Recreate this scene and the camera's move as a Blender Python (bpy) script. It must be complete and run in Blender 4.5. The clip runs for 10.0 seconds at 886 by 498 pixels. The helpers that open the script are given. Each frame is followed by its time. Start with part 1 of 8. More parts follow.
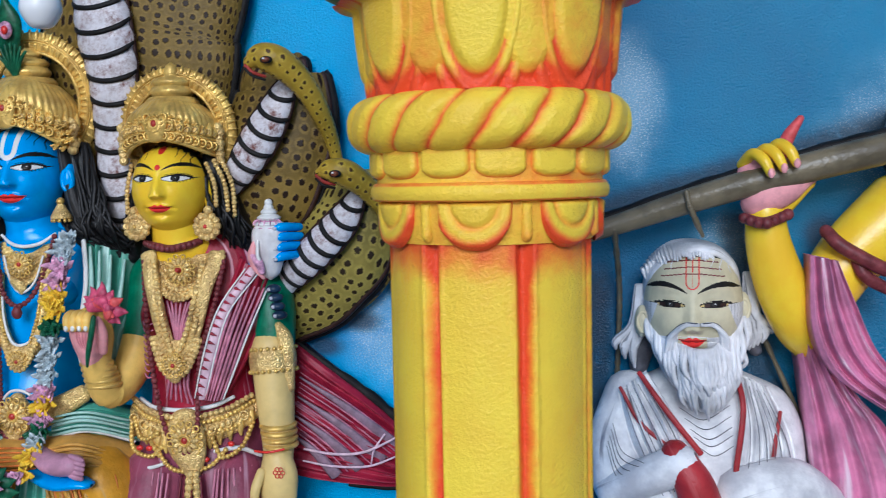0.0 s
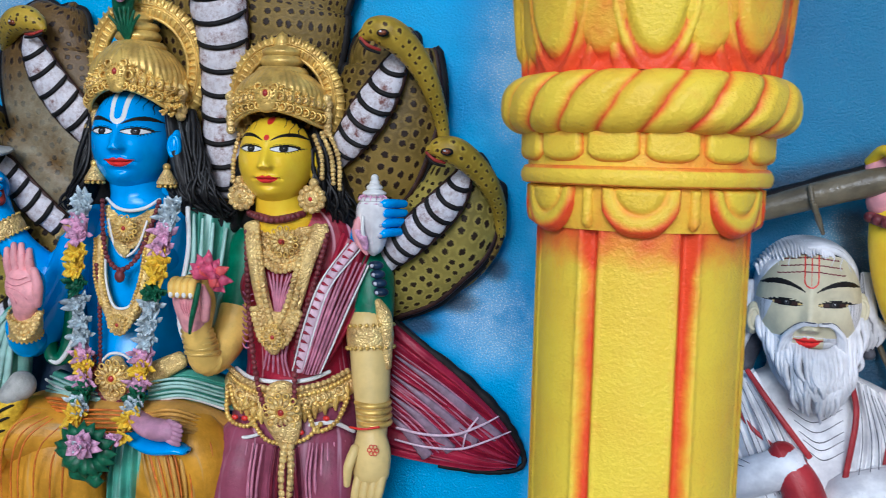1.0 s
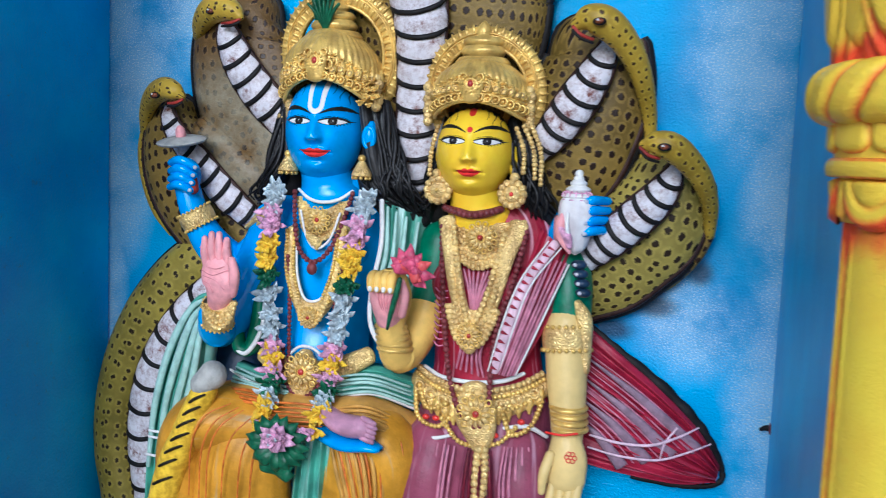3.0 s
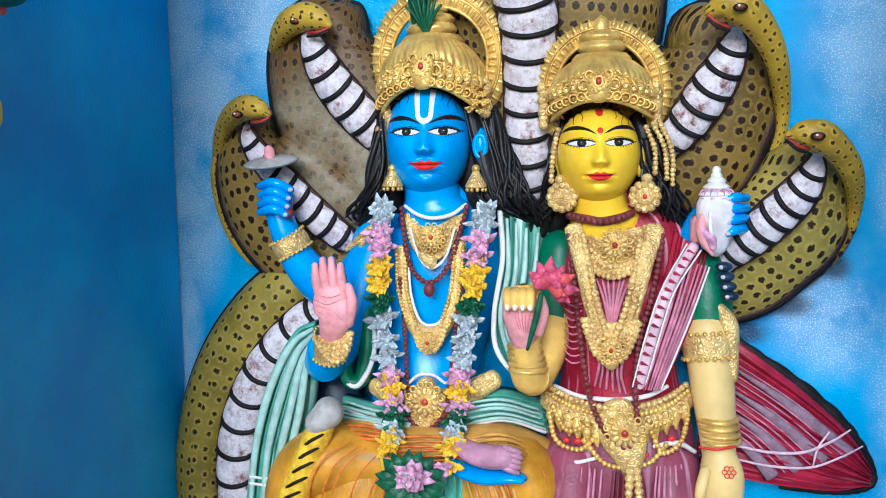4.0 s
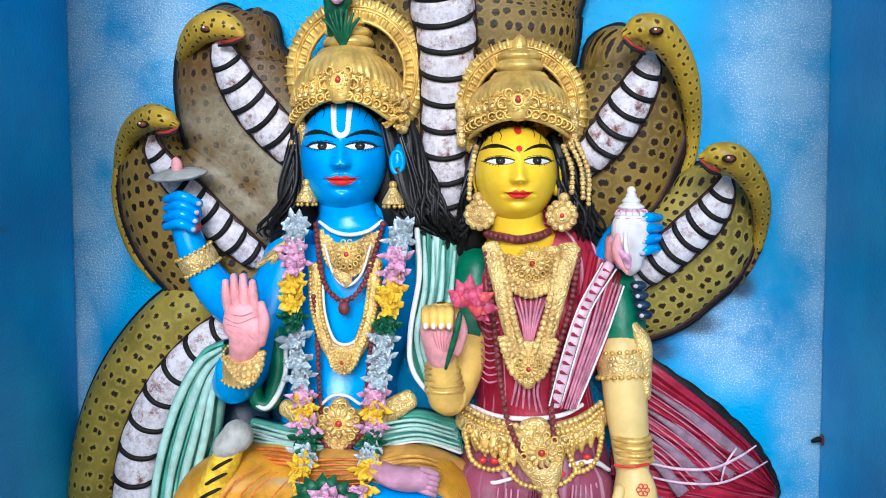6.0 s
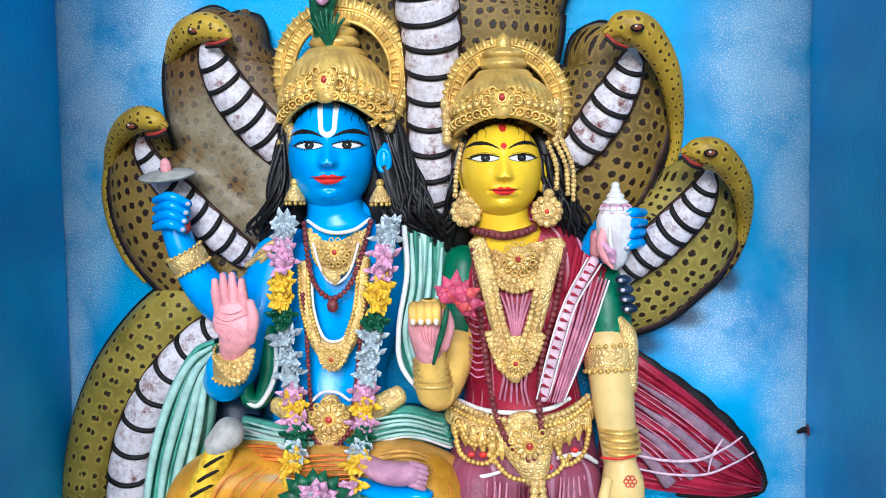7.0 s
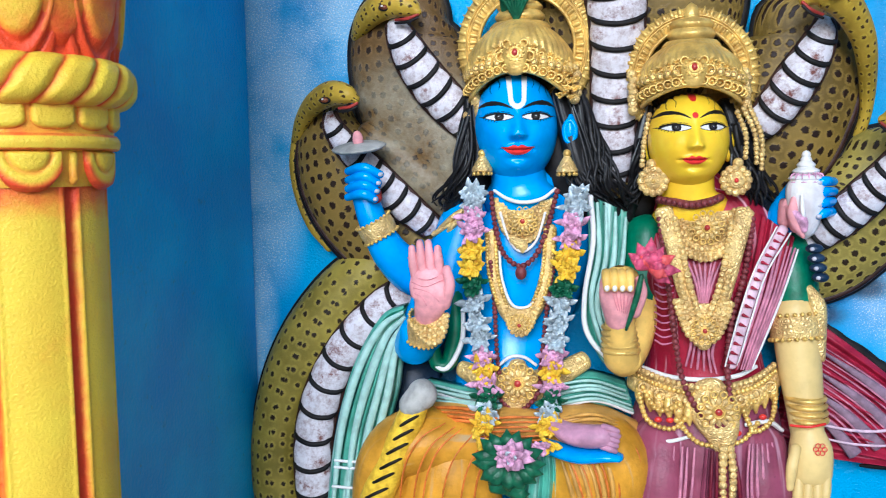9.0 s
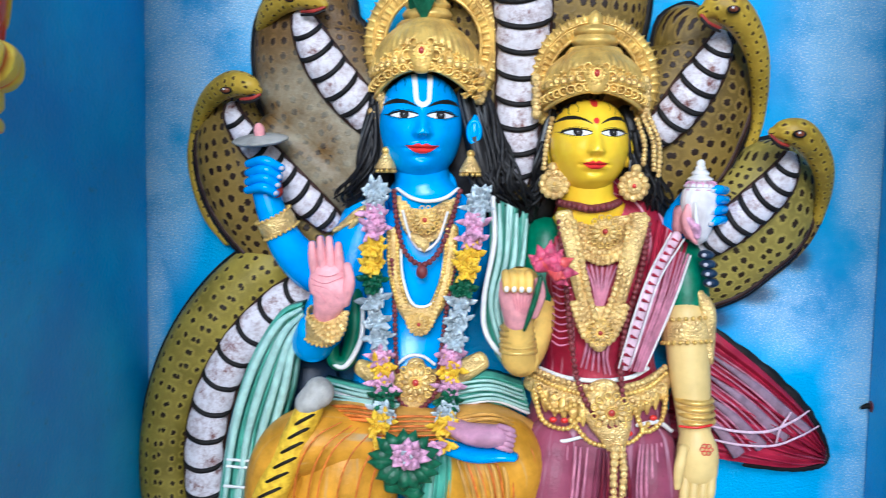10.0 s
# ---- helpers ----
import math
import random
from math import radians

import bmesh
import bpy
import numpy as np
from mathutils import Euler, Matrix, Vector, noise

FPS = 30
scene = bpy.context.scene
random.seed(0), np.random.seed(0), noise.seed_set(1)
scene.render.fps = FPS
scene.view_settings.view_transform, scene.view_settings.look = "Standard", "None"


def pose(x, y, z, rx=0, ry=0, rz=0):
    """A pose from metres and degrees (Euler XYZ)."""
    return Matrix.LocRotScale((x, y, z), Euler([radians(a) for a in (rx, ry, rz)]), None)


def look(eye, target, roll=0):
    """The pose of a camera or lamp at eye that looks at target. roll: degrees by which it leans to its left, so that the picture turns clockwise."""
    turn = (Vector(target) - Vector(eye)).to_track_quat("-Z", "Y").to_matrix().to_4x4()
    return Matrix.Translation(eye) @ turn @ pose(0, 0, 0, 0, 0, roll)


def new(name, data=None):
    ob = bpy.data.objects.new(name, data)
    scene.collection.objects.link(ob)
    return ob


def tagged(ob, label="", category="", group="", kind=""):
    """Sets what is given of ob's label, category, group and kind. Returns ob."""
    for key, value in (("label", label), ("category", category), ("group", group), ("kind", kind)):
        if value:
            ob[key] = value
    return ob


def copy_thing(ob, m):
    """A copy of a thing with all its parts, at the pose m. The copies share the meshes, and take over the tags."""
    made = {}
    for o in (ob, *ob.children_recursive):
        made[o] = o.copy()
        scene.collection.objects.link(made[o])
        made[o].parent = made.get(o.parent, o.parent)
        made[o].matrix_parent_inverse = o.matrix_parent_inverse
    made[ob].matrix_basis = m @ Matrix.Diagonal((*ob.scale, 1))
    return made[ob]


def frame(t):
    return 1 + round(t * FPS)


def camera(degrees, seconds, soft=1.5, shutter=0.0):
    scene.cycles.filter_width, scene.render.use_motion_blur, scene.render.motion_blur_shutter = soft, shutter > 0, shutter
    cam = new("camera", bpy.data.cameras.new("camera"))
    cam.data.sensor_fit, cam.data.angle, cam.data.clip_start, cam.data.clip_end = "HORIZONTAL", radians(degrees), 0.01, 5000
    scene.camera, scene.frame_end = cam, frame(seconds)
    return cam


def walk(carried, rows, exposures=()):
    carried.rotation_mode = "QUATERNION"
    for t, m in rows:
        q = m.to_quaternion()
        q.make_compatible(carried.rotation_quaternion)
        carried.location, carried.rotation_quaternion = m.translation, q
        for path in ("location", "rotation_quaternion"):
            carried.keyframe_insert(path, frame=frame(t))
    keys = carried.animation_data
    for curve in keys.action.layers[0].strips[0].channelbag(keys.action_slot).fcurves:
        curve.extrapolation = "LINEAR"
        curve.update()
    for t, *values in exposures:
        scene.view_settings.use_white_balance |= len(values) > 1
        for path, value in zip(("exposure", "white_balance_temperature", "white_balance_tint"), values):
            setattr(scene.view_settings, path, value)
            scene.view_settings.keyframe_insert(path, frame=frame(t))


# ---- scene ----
# ---------------------------------------------------------------- camera
cam = camera(51.4, 10.0, 1.0, 0.3)
PATH = [
    (0, (1.052, -2.094, 1.522), (0.782, -0.119, 1.367), -1.2),
    (0.5, (0.986, -2.080, 1.518), (0.655, -0.115, 1.339), 0.5),
    (1, (0.916, -2.084, 1.519), (0.554, -0.126, 1.325), 1.4),
    (1.5, (0.838, -2.119, 1.519), (0.391, -0.179, 1.332), 1.9),
    (2, (0.792, -2.154, 1.520), (0.277, -0.230, 1.336), 2.1),
    (2.5, (0.754, -2.125, 1.498), (0.211, -0.209, 1.317), 2.5),
    (3, (0.669, -2.065, 1.498), (0.121, -0.152, 1.299), 2.4),
    (3.2, (0.581, -2.029, 1.494), (0.018, -0.120, 1.296), 2.0),
    (4.3, (0.204, -2.026, 1.480), (-0.175, -0.070, 1.312), -2.3),
    (4.5, (0.166, -2.023, 1.470), (-0.166, -0.058, 1.300), -2.3),
    (5, (0.162, -2.032, 1.470), (-0.097, -0.055, 1.320), -1.8),
    (5.5, (0.200, -2.020, 1.476), (-0.019, -0.037, 1.348), -0.4),
    (6, (0.234, -2.006, 1.479), (0.023, -0.022, 1.349), -0.1),
    (7.5, (0.258, -2.033, 1.472), (0.051, -0.048, 1.341), -1.2),
    (8, (0.240, -2.039, 1.485), (0.015, -0.058, 1.331), -1.8),
    (8.5, (0.167, -2.071, 1.473), (-0.155, -0.102, 1.335), -1.9),
    (9, (0.056, -2.105, 1.454), (-0.330, -0.150, 1.287), -1.0),
    (9.5, (0.011, -2.113, 1.437), (-0.303, -0.145, 1.261), 0.8),
    (10, (0.057, -2.094, 1.452), (-0.120, -0.109, 1.282), 1.0),
]
EXPOSURES = [(0.0, -0.82, 4980, 10), (1.0, -0.77, 4980, 10), (2.5, -0.53, 4880, 10), (3.2, -0.46, 4880, 10), (4.5, -0.19, 5080, 10), (8.5, -0.17, 5080, 10), (9.5, -0.27, 4900, 10), (10.0, -0.18, 4950, 10)]
walk(cam, [(t, look(eye, target, roll)) for t, eye, target, roll in PATH], EXPOSURES)

# ---------------------------------------------------------------- light
SUN_UP, SUN_ROUND = 24.0, 178.0  # degrees above the horizon, and round from +y over +x
world = bpy.data.worlds.new("sky")
scene.world = world
world.use_nodes = True
sky = world.node_tree.nodes.new("ShaderNodeTexSky")
sky.sky_type, sky.sun_disc = "NISHITA", False
sky.sun_elevation, sky.sun_rotation = radians(SUN_UP), radians(SUN_ROUND)
sky.dust_density = 4.0
back = world.node_tree.nodes["Background"]
world.node_tree.links.new(sky.outputs[0], back.inputs["Color"])
back.inputs["Strength"].default_value = 0.140
sun = new("sun", bpy.data.lights.new("sun", "SUN"))
sun.data.energy, sun.data.angle, sun.data.color = 2.25, radians(22), (1.0, 0.96, 0.9)
sun_way = Vector((math.sin(radians(SUN_ROUND)) * math.cos(radians(SUN_UP)), math.cos(radians(SUN_ROUND)) * math.cos(radians(SUN_UP)), math.sin(radians(SUN_UP))))
sun.matrix_world = look(sun_way * 20, (0, 0, 1))


# ---------------------------------------------------------------- materials
def paint(name, color, rough=0.45, metal=0.0, vary=0.25, patch=9.0, relief=0.25, grain=170.0, grime=0.15, second=None, grime_color=(0.05, 0.04, 0.03)):
    """Brushed enamel paint on cast cement: patchy colour, fine relief, specks of grime; second: the colour sprayed where the tint is 1."""
    m = bpy.data.materials.new(name)
    m.use_nodes = True
    nt = m.node_tree
    b = nt.nodes["Principled BSDF"]
    co = nt.nodes.new("ShaderNodeTexCoord").outputs["Object"]

    def tex(scale, detail=4.0, rough_n=0.6):
        n = nt.nodes.new("ShaderNodeTexNoise")
        n.inputs["Scale"].default_value, n.inputs["Detail"].default_value, n.inputs["Roughness"].default_value = scale, detail, rough_n
        nt.links.new(co, n.inputs["Vector"])
        return n.outputs["Fac"]

    def ramp(fac, lo, hi):
        n = nt.nodes.new("ShaderNodeMapRange")
        n.interpolation_type = "SMOOTHSTEP"
        n.inputs["From Min"].default_value, n.inputs["From Max"].default_value = lo, hi
        nt.links.new(fac, n.inputs["Value"])
        return n.outputs[0]

    def mix(fac, one, two):
        n = nt.nodes.new("ShaderNodeMix")
        n.data_type = "RGBA"
        for socket, value in ((n.inputs[0], fac), (n.inputs[6], one), (n.inputs[7], two)):
            if isinstance(value, (int, float)):
                socket.default_value = value
            elif isinstance(value, tuple):
                socket.default_value = (*value, 1)
            else:
                nt.links.new(value, socket)
        return n.outputs[2]

    light = tuple(min(0.95, c * (1 + vary) + 0.02 * vary) for c in color)
    dark = tuple(c * (1 - vary) for c in color)
    col = mix(ramp(tex(patch), 0.3, 0.7), dark, light)
    if second:
        a = nt.nodes.new("ShaderNodeAttribute")
        a.attribute_name = "tint"
        add = nt.nodes.new("ShaderNodeMath")
        add.operation = "MULTIPLY_ADD"
        nt.links.new(tex(38.0), add.inputs[0])
        add.inputs[1].default_value = 0.55
        haze = nt.nodes.new("ShaderNodeMath")
        haze.operation = "MULTIPLY_ADD"
        nt.links.new(tex(9.0, 3.0), haze.inputs[0])
        haze.inputs[1].default_value = 0.55
        nt.links.new(a.outputs["Fac"], haze.inputs[2])
        nt.links.new(haze.outputs[0], add.inputs[2])
        col = mix(ramp(add.outputs[0], 0.58, 1.1), col, tuple(0.55 * a + 0.45 * b for a, b in zip(second, color)))
        col = mix(ramp(add.outputs[0], 0.9, 1.4), col, second)
    if grime:
        col = mix(ramp(tex(60.0, 6.0, 0.75), 0.72 - 0.25 * grime, 0.86), col, grime_color)
        col = mix(ramp(tex(16.0, 8.0, 0.75), 0.66 - 0.1 * grime, 0.95 - 0.28 * max(0.0, grime - 0.3)), col, grime_color)
    nt.links.new(col, b.inputs["Base Color"])
    b.inputs["Metallic"].default_value = metal
    b.inputs["Specular IOR Level"].default_value = 0.28 if rough > 0.345 else 0.5
    b.inputs["Roughness"].default_value = rough
    bump = nt.nodes.new("ShaderNodeBump")
    bump.inputs["Strength"].default_value, bump.inputs["Distance"].default_value = relief, 0.004
    nt.links.new(tex(grain, 3.0), bump.inputs["Height"])
    nt.links.new(bump.outputs[0], b.inputs["Normal"])
    m["built"] = 1
    return m


def worked_gold(name, color, scale, depth):
    """Gold paint over stamped ornament: rings, scrolls and pearls in low relief, dark in the hollows' grime."""
    m = paint(name, color, 0.34, 0.3, 0.3, 30.0, 0.3, 200.0, 0.6, None, (0.26, 0.14, 0.04))
    nt = m.node_tree
    b = nt.nodes["Principled BSDF"]
    co = nt.nodes["Texture Coordinate"].outputs["Object"]
    first = next(n for n in nt.nodes if n.type == "BUMP")
    v = nt.nodes.new("ShaderNodeTexVoronoi")
    v.inputs["Scale"].default_value = scale
    w = nt.nodes.new("ShaderNodeMath")
    w.operation = "SINE"
    k = nt.nodes.new("ShaderNodeMath")
    k.operation = "MULTIPLY"
    k.inputs[1].default_value = 17.0
    nt.links.new(co, v.inputs["Vector"])
    nt.links.new(v.outputs["Distance"], k.inputs[0])
    nt.links.new(k.outputs[0], w.inputs[0])
    bump = nt.nodes.new("ShaderNodeBump")
    bump.inputs["Strength"].default_value, bump.inputs["Distance"].default_value = depth, 0.004
    nt.links.new(w.outputs[0], bump.inputs["Height"])
    nt.links.new(first.outputs[0], bump.inputs["Normal"])
    nt.links.new(bump.outputs[0], b.inputs["Normal"])
    return m


def streaked(name, color, streak, count, share=0.5, rough=0.4):
    """Painted cloth: long brushed streaks of a second colour that run with the folds."""
    m = paint(name, color, rough, 0.0, 0.28, 12.0, 0.3, 140.0, 0.35)
    nt = m.node_tree
    b = nt.nodes["Principled BSDF"]
    base = b.inputs["Base Color"].links[0].from_socket
    uv = nt.nodes.new("ShaderNodeUVMap")
    mapping = nt.nodes.new("ShaderNodeMapping")
    mapping.inputs["Scale"].default_value = (count, 3.0, 1)
    n = nt.nodes.new("ShaderNodeTexNoise")
    n.inputs["Scale"].default_value, n.inputs["Detail"].default_value, n.inputs["Distortion"].default_value = 1.0, 4.0, 0.4
    r = nt.nodes.new("ShaderNodeMapRange")
    r.inputs["From Min"].default_value, r.inputs["From Max"].default_value = 0.72 - 0.3 * share, 0.80 - 0.2 * share
    mixed = nt.nodes.new("ShaderNodeMix")
    mixed.data_type = "RGBA"
    nt.links.new(uv.outputs[0], mapping.inputs["Vector"])
    nt.links.new(mapping.outputs[0], n.inputs["Vector"])
    nt.links.new(n.outputs["Fac"], r.inputs["Value"])
    nt.links.new(r.outputs[0], mixed.inputs[0])
    nt.links.new(base, mixed.inputs[6])
    mixed.inputs[7].default_value = (*streak, 1)
    nt.links.new(mixed.outputs[2], b.inputs["Base Color"])
    bump = nt.nodes.new("ShaderNodeBump")
    bump.inputs["Strength"].default_value, bump.inputs["Distance"].default_value = 0.5, 0.004
    nt.links.new(n.outputs["Fac"], bump.inputs["Height"])
    nt.links.new(next(x for x in nt.nodes if x.type == "BUMP").outputs[0], bump.inputs["Normal"])
    nt.links.new(bump.outputs[0], b.inputs["Normal"])
    return m


def spotted(name, color, spot, per_metre, size, pale=None):
    """Snake skin: rows of dark painted dabs on olive."""
    m = paint(name, color, 0.42, 0.0, 0.35, 7.0, 0.3, 150.0, 0.35)
    nt = m.node_tree
    b = nt.nodes["Principled BSDF"]
    base = b.inputs["Base Color"].links[0].from_socket
    uv = nt.nodes.new("ShaderNodeUVMap")
    v = nt.nodes.new("ShaderNodeTexVoronoi")
    v.voronoi_dimensions = "2D"
    v.inputs["Scale"].default_value, v.inputs["Randomness"].default_value = per_metre, 0.32
    warp = nt.nodes.new("ShaderNodeTexNoise")
    warp.inputs["Scale"].default_value = 260.0
    nt.links.new(uv.outputs[0], warp.inputs["Vector"])
    shift = nt.nodes.new("ShaderNodeMath")
    shift.operation = "MULTIPLY_ADD"
    shift.inputs[1].default_value = 0.34
    dab = nt.nodes.new("ShaderNodeMapping")
    dab.inputs["Scale"].default_value = (1.25, 0.82, 1)
    nt.links.new(uv.outputs[0], dab.inputs["Vector"])
    nt.links.new(dab.outputs[0], v.inputs["Vector"])
    nt.links.new(warp.outputs["Fac"], shift.inputs[0])
    nt.links.new(v.outputs["Distance"], shift.inputs[2])
    r = nt.nodes.new("ShaderNodeMapRange")
    r.inputs["From Min"].default_value, r.inputs["From Max"].default_value = size + 0.24, size + 0.15
    nt.links.new(shift.outputs[0], r.inputs["Value"])
    ring = nt.nodes.new("ShaderNodeMapRange")
    ring.inputs["From Min"].default_value, ring.inputs["From Max"].default_value, ring.inputs["To Max"].default_value = size + 0.44, size + 0.26, 0.6
    nt.links.new(shift.outputs[0], ring.inputs["Value"])
    haloed = nt.nodes.new("ShaderNodeMix")
    haloed.data_type = "RGBA"
    nt.links.new(ring.outputs[0], haloed.inputs[0])
    nt.links.new(base, haloed.inputs[6])
    haloed.inputs[7].default_value = (*(min(0.6, 1.5 * c + e) for c, e in zip(color, (0.030, 0.022, 0.012))), 1)
    mixed = nt.nodes.new("ShaderNodeMix")
    mixed.data_type = "RGBA"
    nt.links.new(r.outputs[0], mixed.inputs[0])
    nt.links.new(haloed.outputs[2], mixed.inputs[6])
    mixed.inputs[7].default_value = (*spot, 1)
    shown = mixed.outputs[2]
    if pale:
        wash = nt.nodes.new("ShaderNodeTexNoise")
        wash.inputs["Scale"].default_value, wash.inputs["Detail"].default_value, wash.inputs["Roughness"].default_value = 6.0, 8.0, 0.7
        nt.links.new(nt.nodes["Texture Coordinate"].outputs["Object"], wash.inputs["Vector"])
        worn = nt.nodes.new("ShaderNodeMapRange")
        worn.inputs["From Min"].default_value, worn.inputs["From Max"].default_value, worn.inputs["To Max"].default_value = 0.38, 0.60, 0.88
        nt.links.new(wash.outputs["Fac"], worn.inputs["Value"])
        split = nt.nodes.new("ShaderNodeSeparateXYZ")
        nt.links.new(nt.nodes["Texture Coordinate"].outputs["Object"], split.inputs[0])
        dust = nt.nodes.new("ShaderNodeMapRange")
        dust.interpolation_type = "SMOOTHSTEP"
        dust.inputs["From Min"].default_value, dust.inputs["From Max"].default_value = 1.74, 1.62
        nt.links.new(split.outputs["Z"], dust.inputs["Value"])
        both = nt.nodes.new("ShaderNodeMath")
        both.operation = "MULTIPLY"
        nt.links.new(worn.outputs[0], both.inputs[0])
        nt.links.new(dust.outputs[0], both.inputs[1])
        faded = nt.nodes.new("ShaderNodeMix")
        faded.data_type = "RGBA"
        nt.links.new(both.outputs[0], faded.inputs[0])
        nt.links.new(shown, faded.inputs[6])
        faded.inputs[7].default_value = (*pale, 1)
        shown = faded.outputs[2]
    nt.links.new(shown, b.inputs["Base Color"])
    bump = nt.nodes.new("ShaderNodeBump")
    bump.invert = True
    bump.inputs["Strength"].default_value, bump.inputs["Distance"].default_value = 0.4, 0.003
    nt.links.new(r.outputs[0], bump.inputs["Height"])
    nt.links.new(next(x for x in nt.nodes if x.type == "BUMP").outputs[0], bump.inputs["Normal"])
    nt.links.new(bump.outputs[0], b.inputs["Normal"])
    return m


def sky_wall(name, deep, bright, clouds, shadow_spray):
    """Wall enamel in sky blue with sprayed white clouds; the last two arguments: places (x, z) and sizes of the white
    and of the near-black sprayed puffs, which put dark outlines and shadow into the colour."""
    m = paint(name, bright, 0.30, 0.0, 0.12, 2.5, 0.8, 190.0, 0.2)
    nt = m.node_tree
    b = nt.nodes["Principled BSDF"]
    base = b.inputs["Base Color"].links[0].from_socket
    geo = nt.nodes["Texture Coordinate"].outputs["Object"]

    def blend(fac, one, two):
        n = nt.nodes.new("ShaderNodeMix")
        n.data_type = "RGBA"
        nt.links.new(fac, n.inputs[0])
        nt.links.new(one, n.inputs[6])
        n.inputs[7].default_value = (*two, 1)
        return n.outputs[2]

    def noise_of(scale, detail, rough):
        n = nt.nodes.new("ShaderNodeTexNoise")
        n.inputs["Scale"].default_value, n.inputs["Detail"].default_value, n.inputs["Roughness"].default_value = scale, detail, rough
        nt.links.new(geo, n.inputs["Vector"])
        return n.outputs["Fac"]

    def ranged(fac, lo, hi, top=1.0):
        n = nt.nodes.new("ShaderNodeMapRange")
        n.interpolation_type = "SMOOTHSTEP"
        n.inputs["From Min"].default_value, n.inputs["From Max"].default_value, n.inputs["To Max"].default_value = lo, hi, top
        nt.links.new(fac, n.inputs["Value"])
        return n.outputs[0]

    col = blend(ranged(noise_of(2.2, 3.0, 0.5), 0.45, 0.75, 0.8), base, deep)
    def sprayed(places):
        total = None
        for x, z, w, h in places:
            off = nt.nodes.new("ShaderNodeVectorMath")
            off.operation = "SUBTRACT"
            nt.links.new(geo, off.inputs[0])
            off.inputs[1].default_value = (x, 0, z)
            sc = nt.nodes.new("ShaderNodeVectorMath")
            sc.operation = "MULTIPLY"
            nt.links.new(off.outputs[0], sc.inputs[0])
            sc.inputs[1].default_value = (1 / w, 0, 1 / h)
            ln = nt.nodes.new("ShaderNodeVectorMath")
            ln.operation = "LENGTH"
            nt.links.new(sc.outputs[0], ln.inputs[0])
            one = ranged(ln.outputs["Value"], 1.0, 0.0)
            if total is None:
                total = one
            else:
                add = nt.nodes.new("ShaderNodeMath")
                add.operation = "MAXIMUM"
                nt.links.new(total, add.inputs[0])
                nt.links.new(one, add.inputs[1])
                total = add.outputs[0]
        return total

    total = sprayed(clouds)

    def times(one, two):
        n = nt.nodes.new("ShaderNodeMath")
        n.operation = "MULTIPLY"
        nt.links.new(one, n.inputs[0])
        nt.links.new(two, n.inputs[1])
        return n.outputs[0]

    mist = times(total, ranged(noise_of(5.0, 4.0, 0.6), 0.15, 0.65))
    col = blend(ranged(mist, 0.08, 0.95, 0.62), col, (0.46, 0.72, 0.88))
    drops = times(ranged(mist, 0.0, 0.7), ranged(noise_of(300.0, 4.0, 0.6), 0.50, 0.64))
    col = blend(ranged(drops, 0.1, 0.9, 0.7), col, (0.82, 0.86, 0.86))
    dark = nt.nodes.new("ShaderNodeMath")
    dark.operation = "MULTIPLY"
    nt.links.new(sprayed(shadow_spray), dark.inputs[0])
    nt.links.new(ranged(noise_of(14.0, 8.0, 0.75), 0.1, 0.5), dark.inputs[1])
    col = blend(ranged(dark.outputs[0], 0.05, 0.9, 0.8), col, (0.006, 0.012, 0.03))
    nt.links.new(col, b.inputs["Base Color"])
    return m


# airbrushed black outlines and shadow of pole, arm and sage, put into wall colour
SHADOW_SPRAY = [(1.10 + 0.04 * k, 1.420 + 0.0117 * k, 0.12, 0.08) for k in range(19)]
SHADOW_SPRAY += [(1.415 + 0.008 * k, 1.40 - 0.045 * k, 0.07, 0.08) for k in range(7)] + [(1.47 + 0.018 * k, 1.08 - 0.05 * k, 0.075, 0.09) for k in range(8)]
SHADOW_SPRAY += [(1.11, 1.25 - 0.08 * k, 0.08, 0.14) for k in range(6)] + [(1.62, 1.27, 0.09, 0.12), (1.60, 1.38, 0.08, 0.08)]
CLOUDS = ((0.74, 1.74, 0.24, 0.40), (0.67, 1.17, 0.24, 0.24), (-0.62, 1.82, 0.24, 0.24), (-0.73, 1.62, 0.20, 0.32), (-0.80, 1.42, 0.18, 0.40), (-0.80, 1.86, 0.14, 0.30), (-0.82, 1.12, 0.08, 0.40), (0.80, 0.95, 0.14, 0.45), (0.81, 1.40, 0.13, 0.5))
# near-black spray also darkens the wall behind waist, tail and right hoods
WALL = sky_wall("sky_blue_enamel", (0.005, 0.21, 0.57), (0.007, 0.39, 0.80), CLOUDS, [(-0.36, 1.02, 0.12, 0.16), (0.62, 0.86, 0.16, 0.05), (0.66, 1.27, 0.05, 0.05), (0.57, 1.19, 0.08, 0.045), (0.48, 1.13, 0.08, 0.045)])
# second niche: the same blue, about half as bright
WALL_DEEP = sky_wall("darker_blue_enamel", (0.003, 0.11, 0.27), (0.005, 0.20, 0.40), ((1.18, 1.66, 0.14, 0.3), (1.4, 1.36, 0.14, 0.12), (1.9, 1.6, 0.5, 0.3)), SHADOW_SPRAY)
SIDE = paint("deep_blue_enamel", (0.045, 0.42, 1.0), 0.34, 0, 0.22, 3.0, 0.5, 110.0, 0.55)
GROUND = paint("grey_cement", (0.26, 0.255, 0.24), 0.85, 0, 0.3, 2.0, 0.5, 60.0, 0.4)
ROOF = paint("white_limewash", (0.72, 0.72, 0.7), 0.8, 0, 0.1, 2.0, 0.3, 60.0, 0.2)
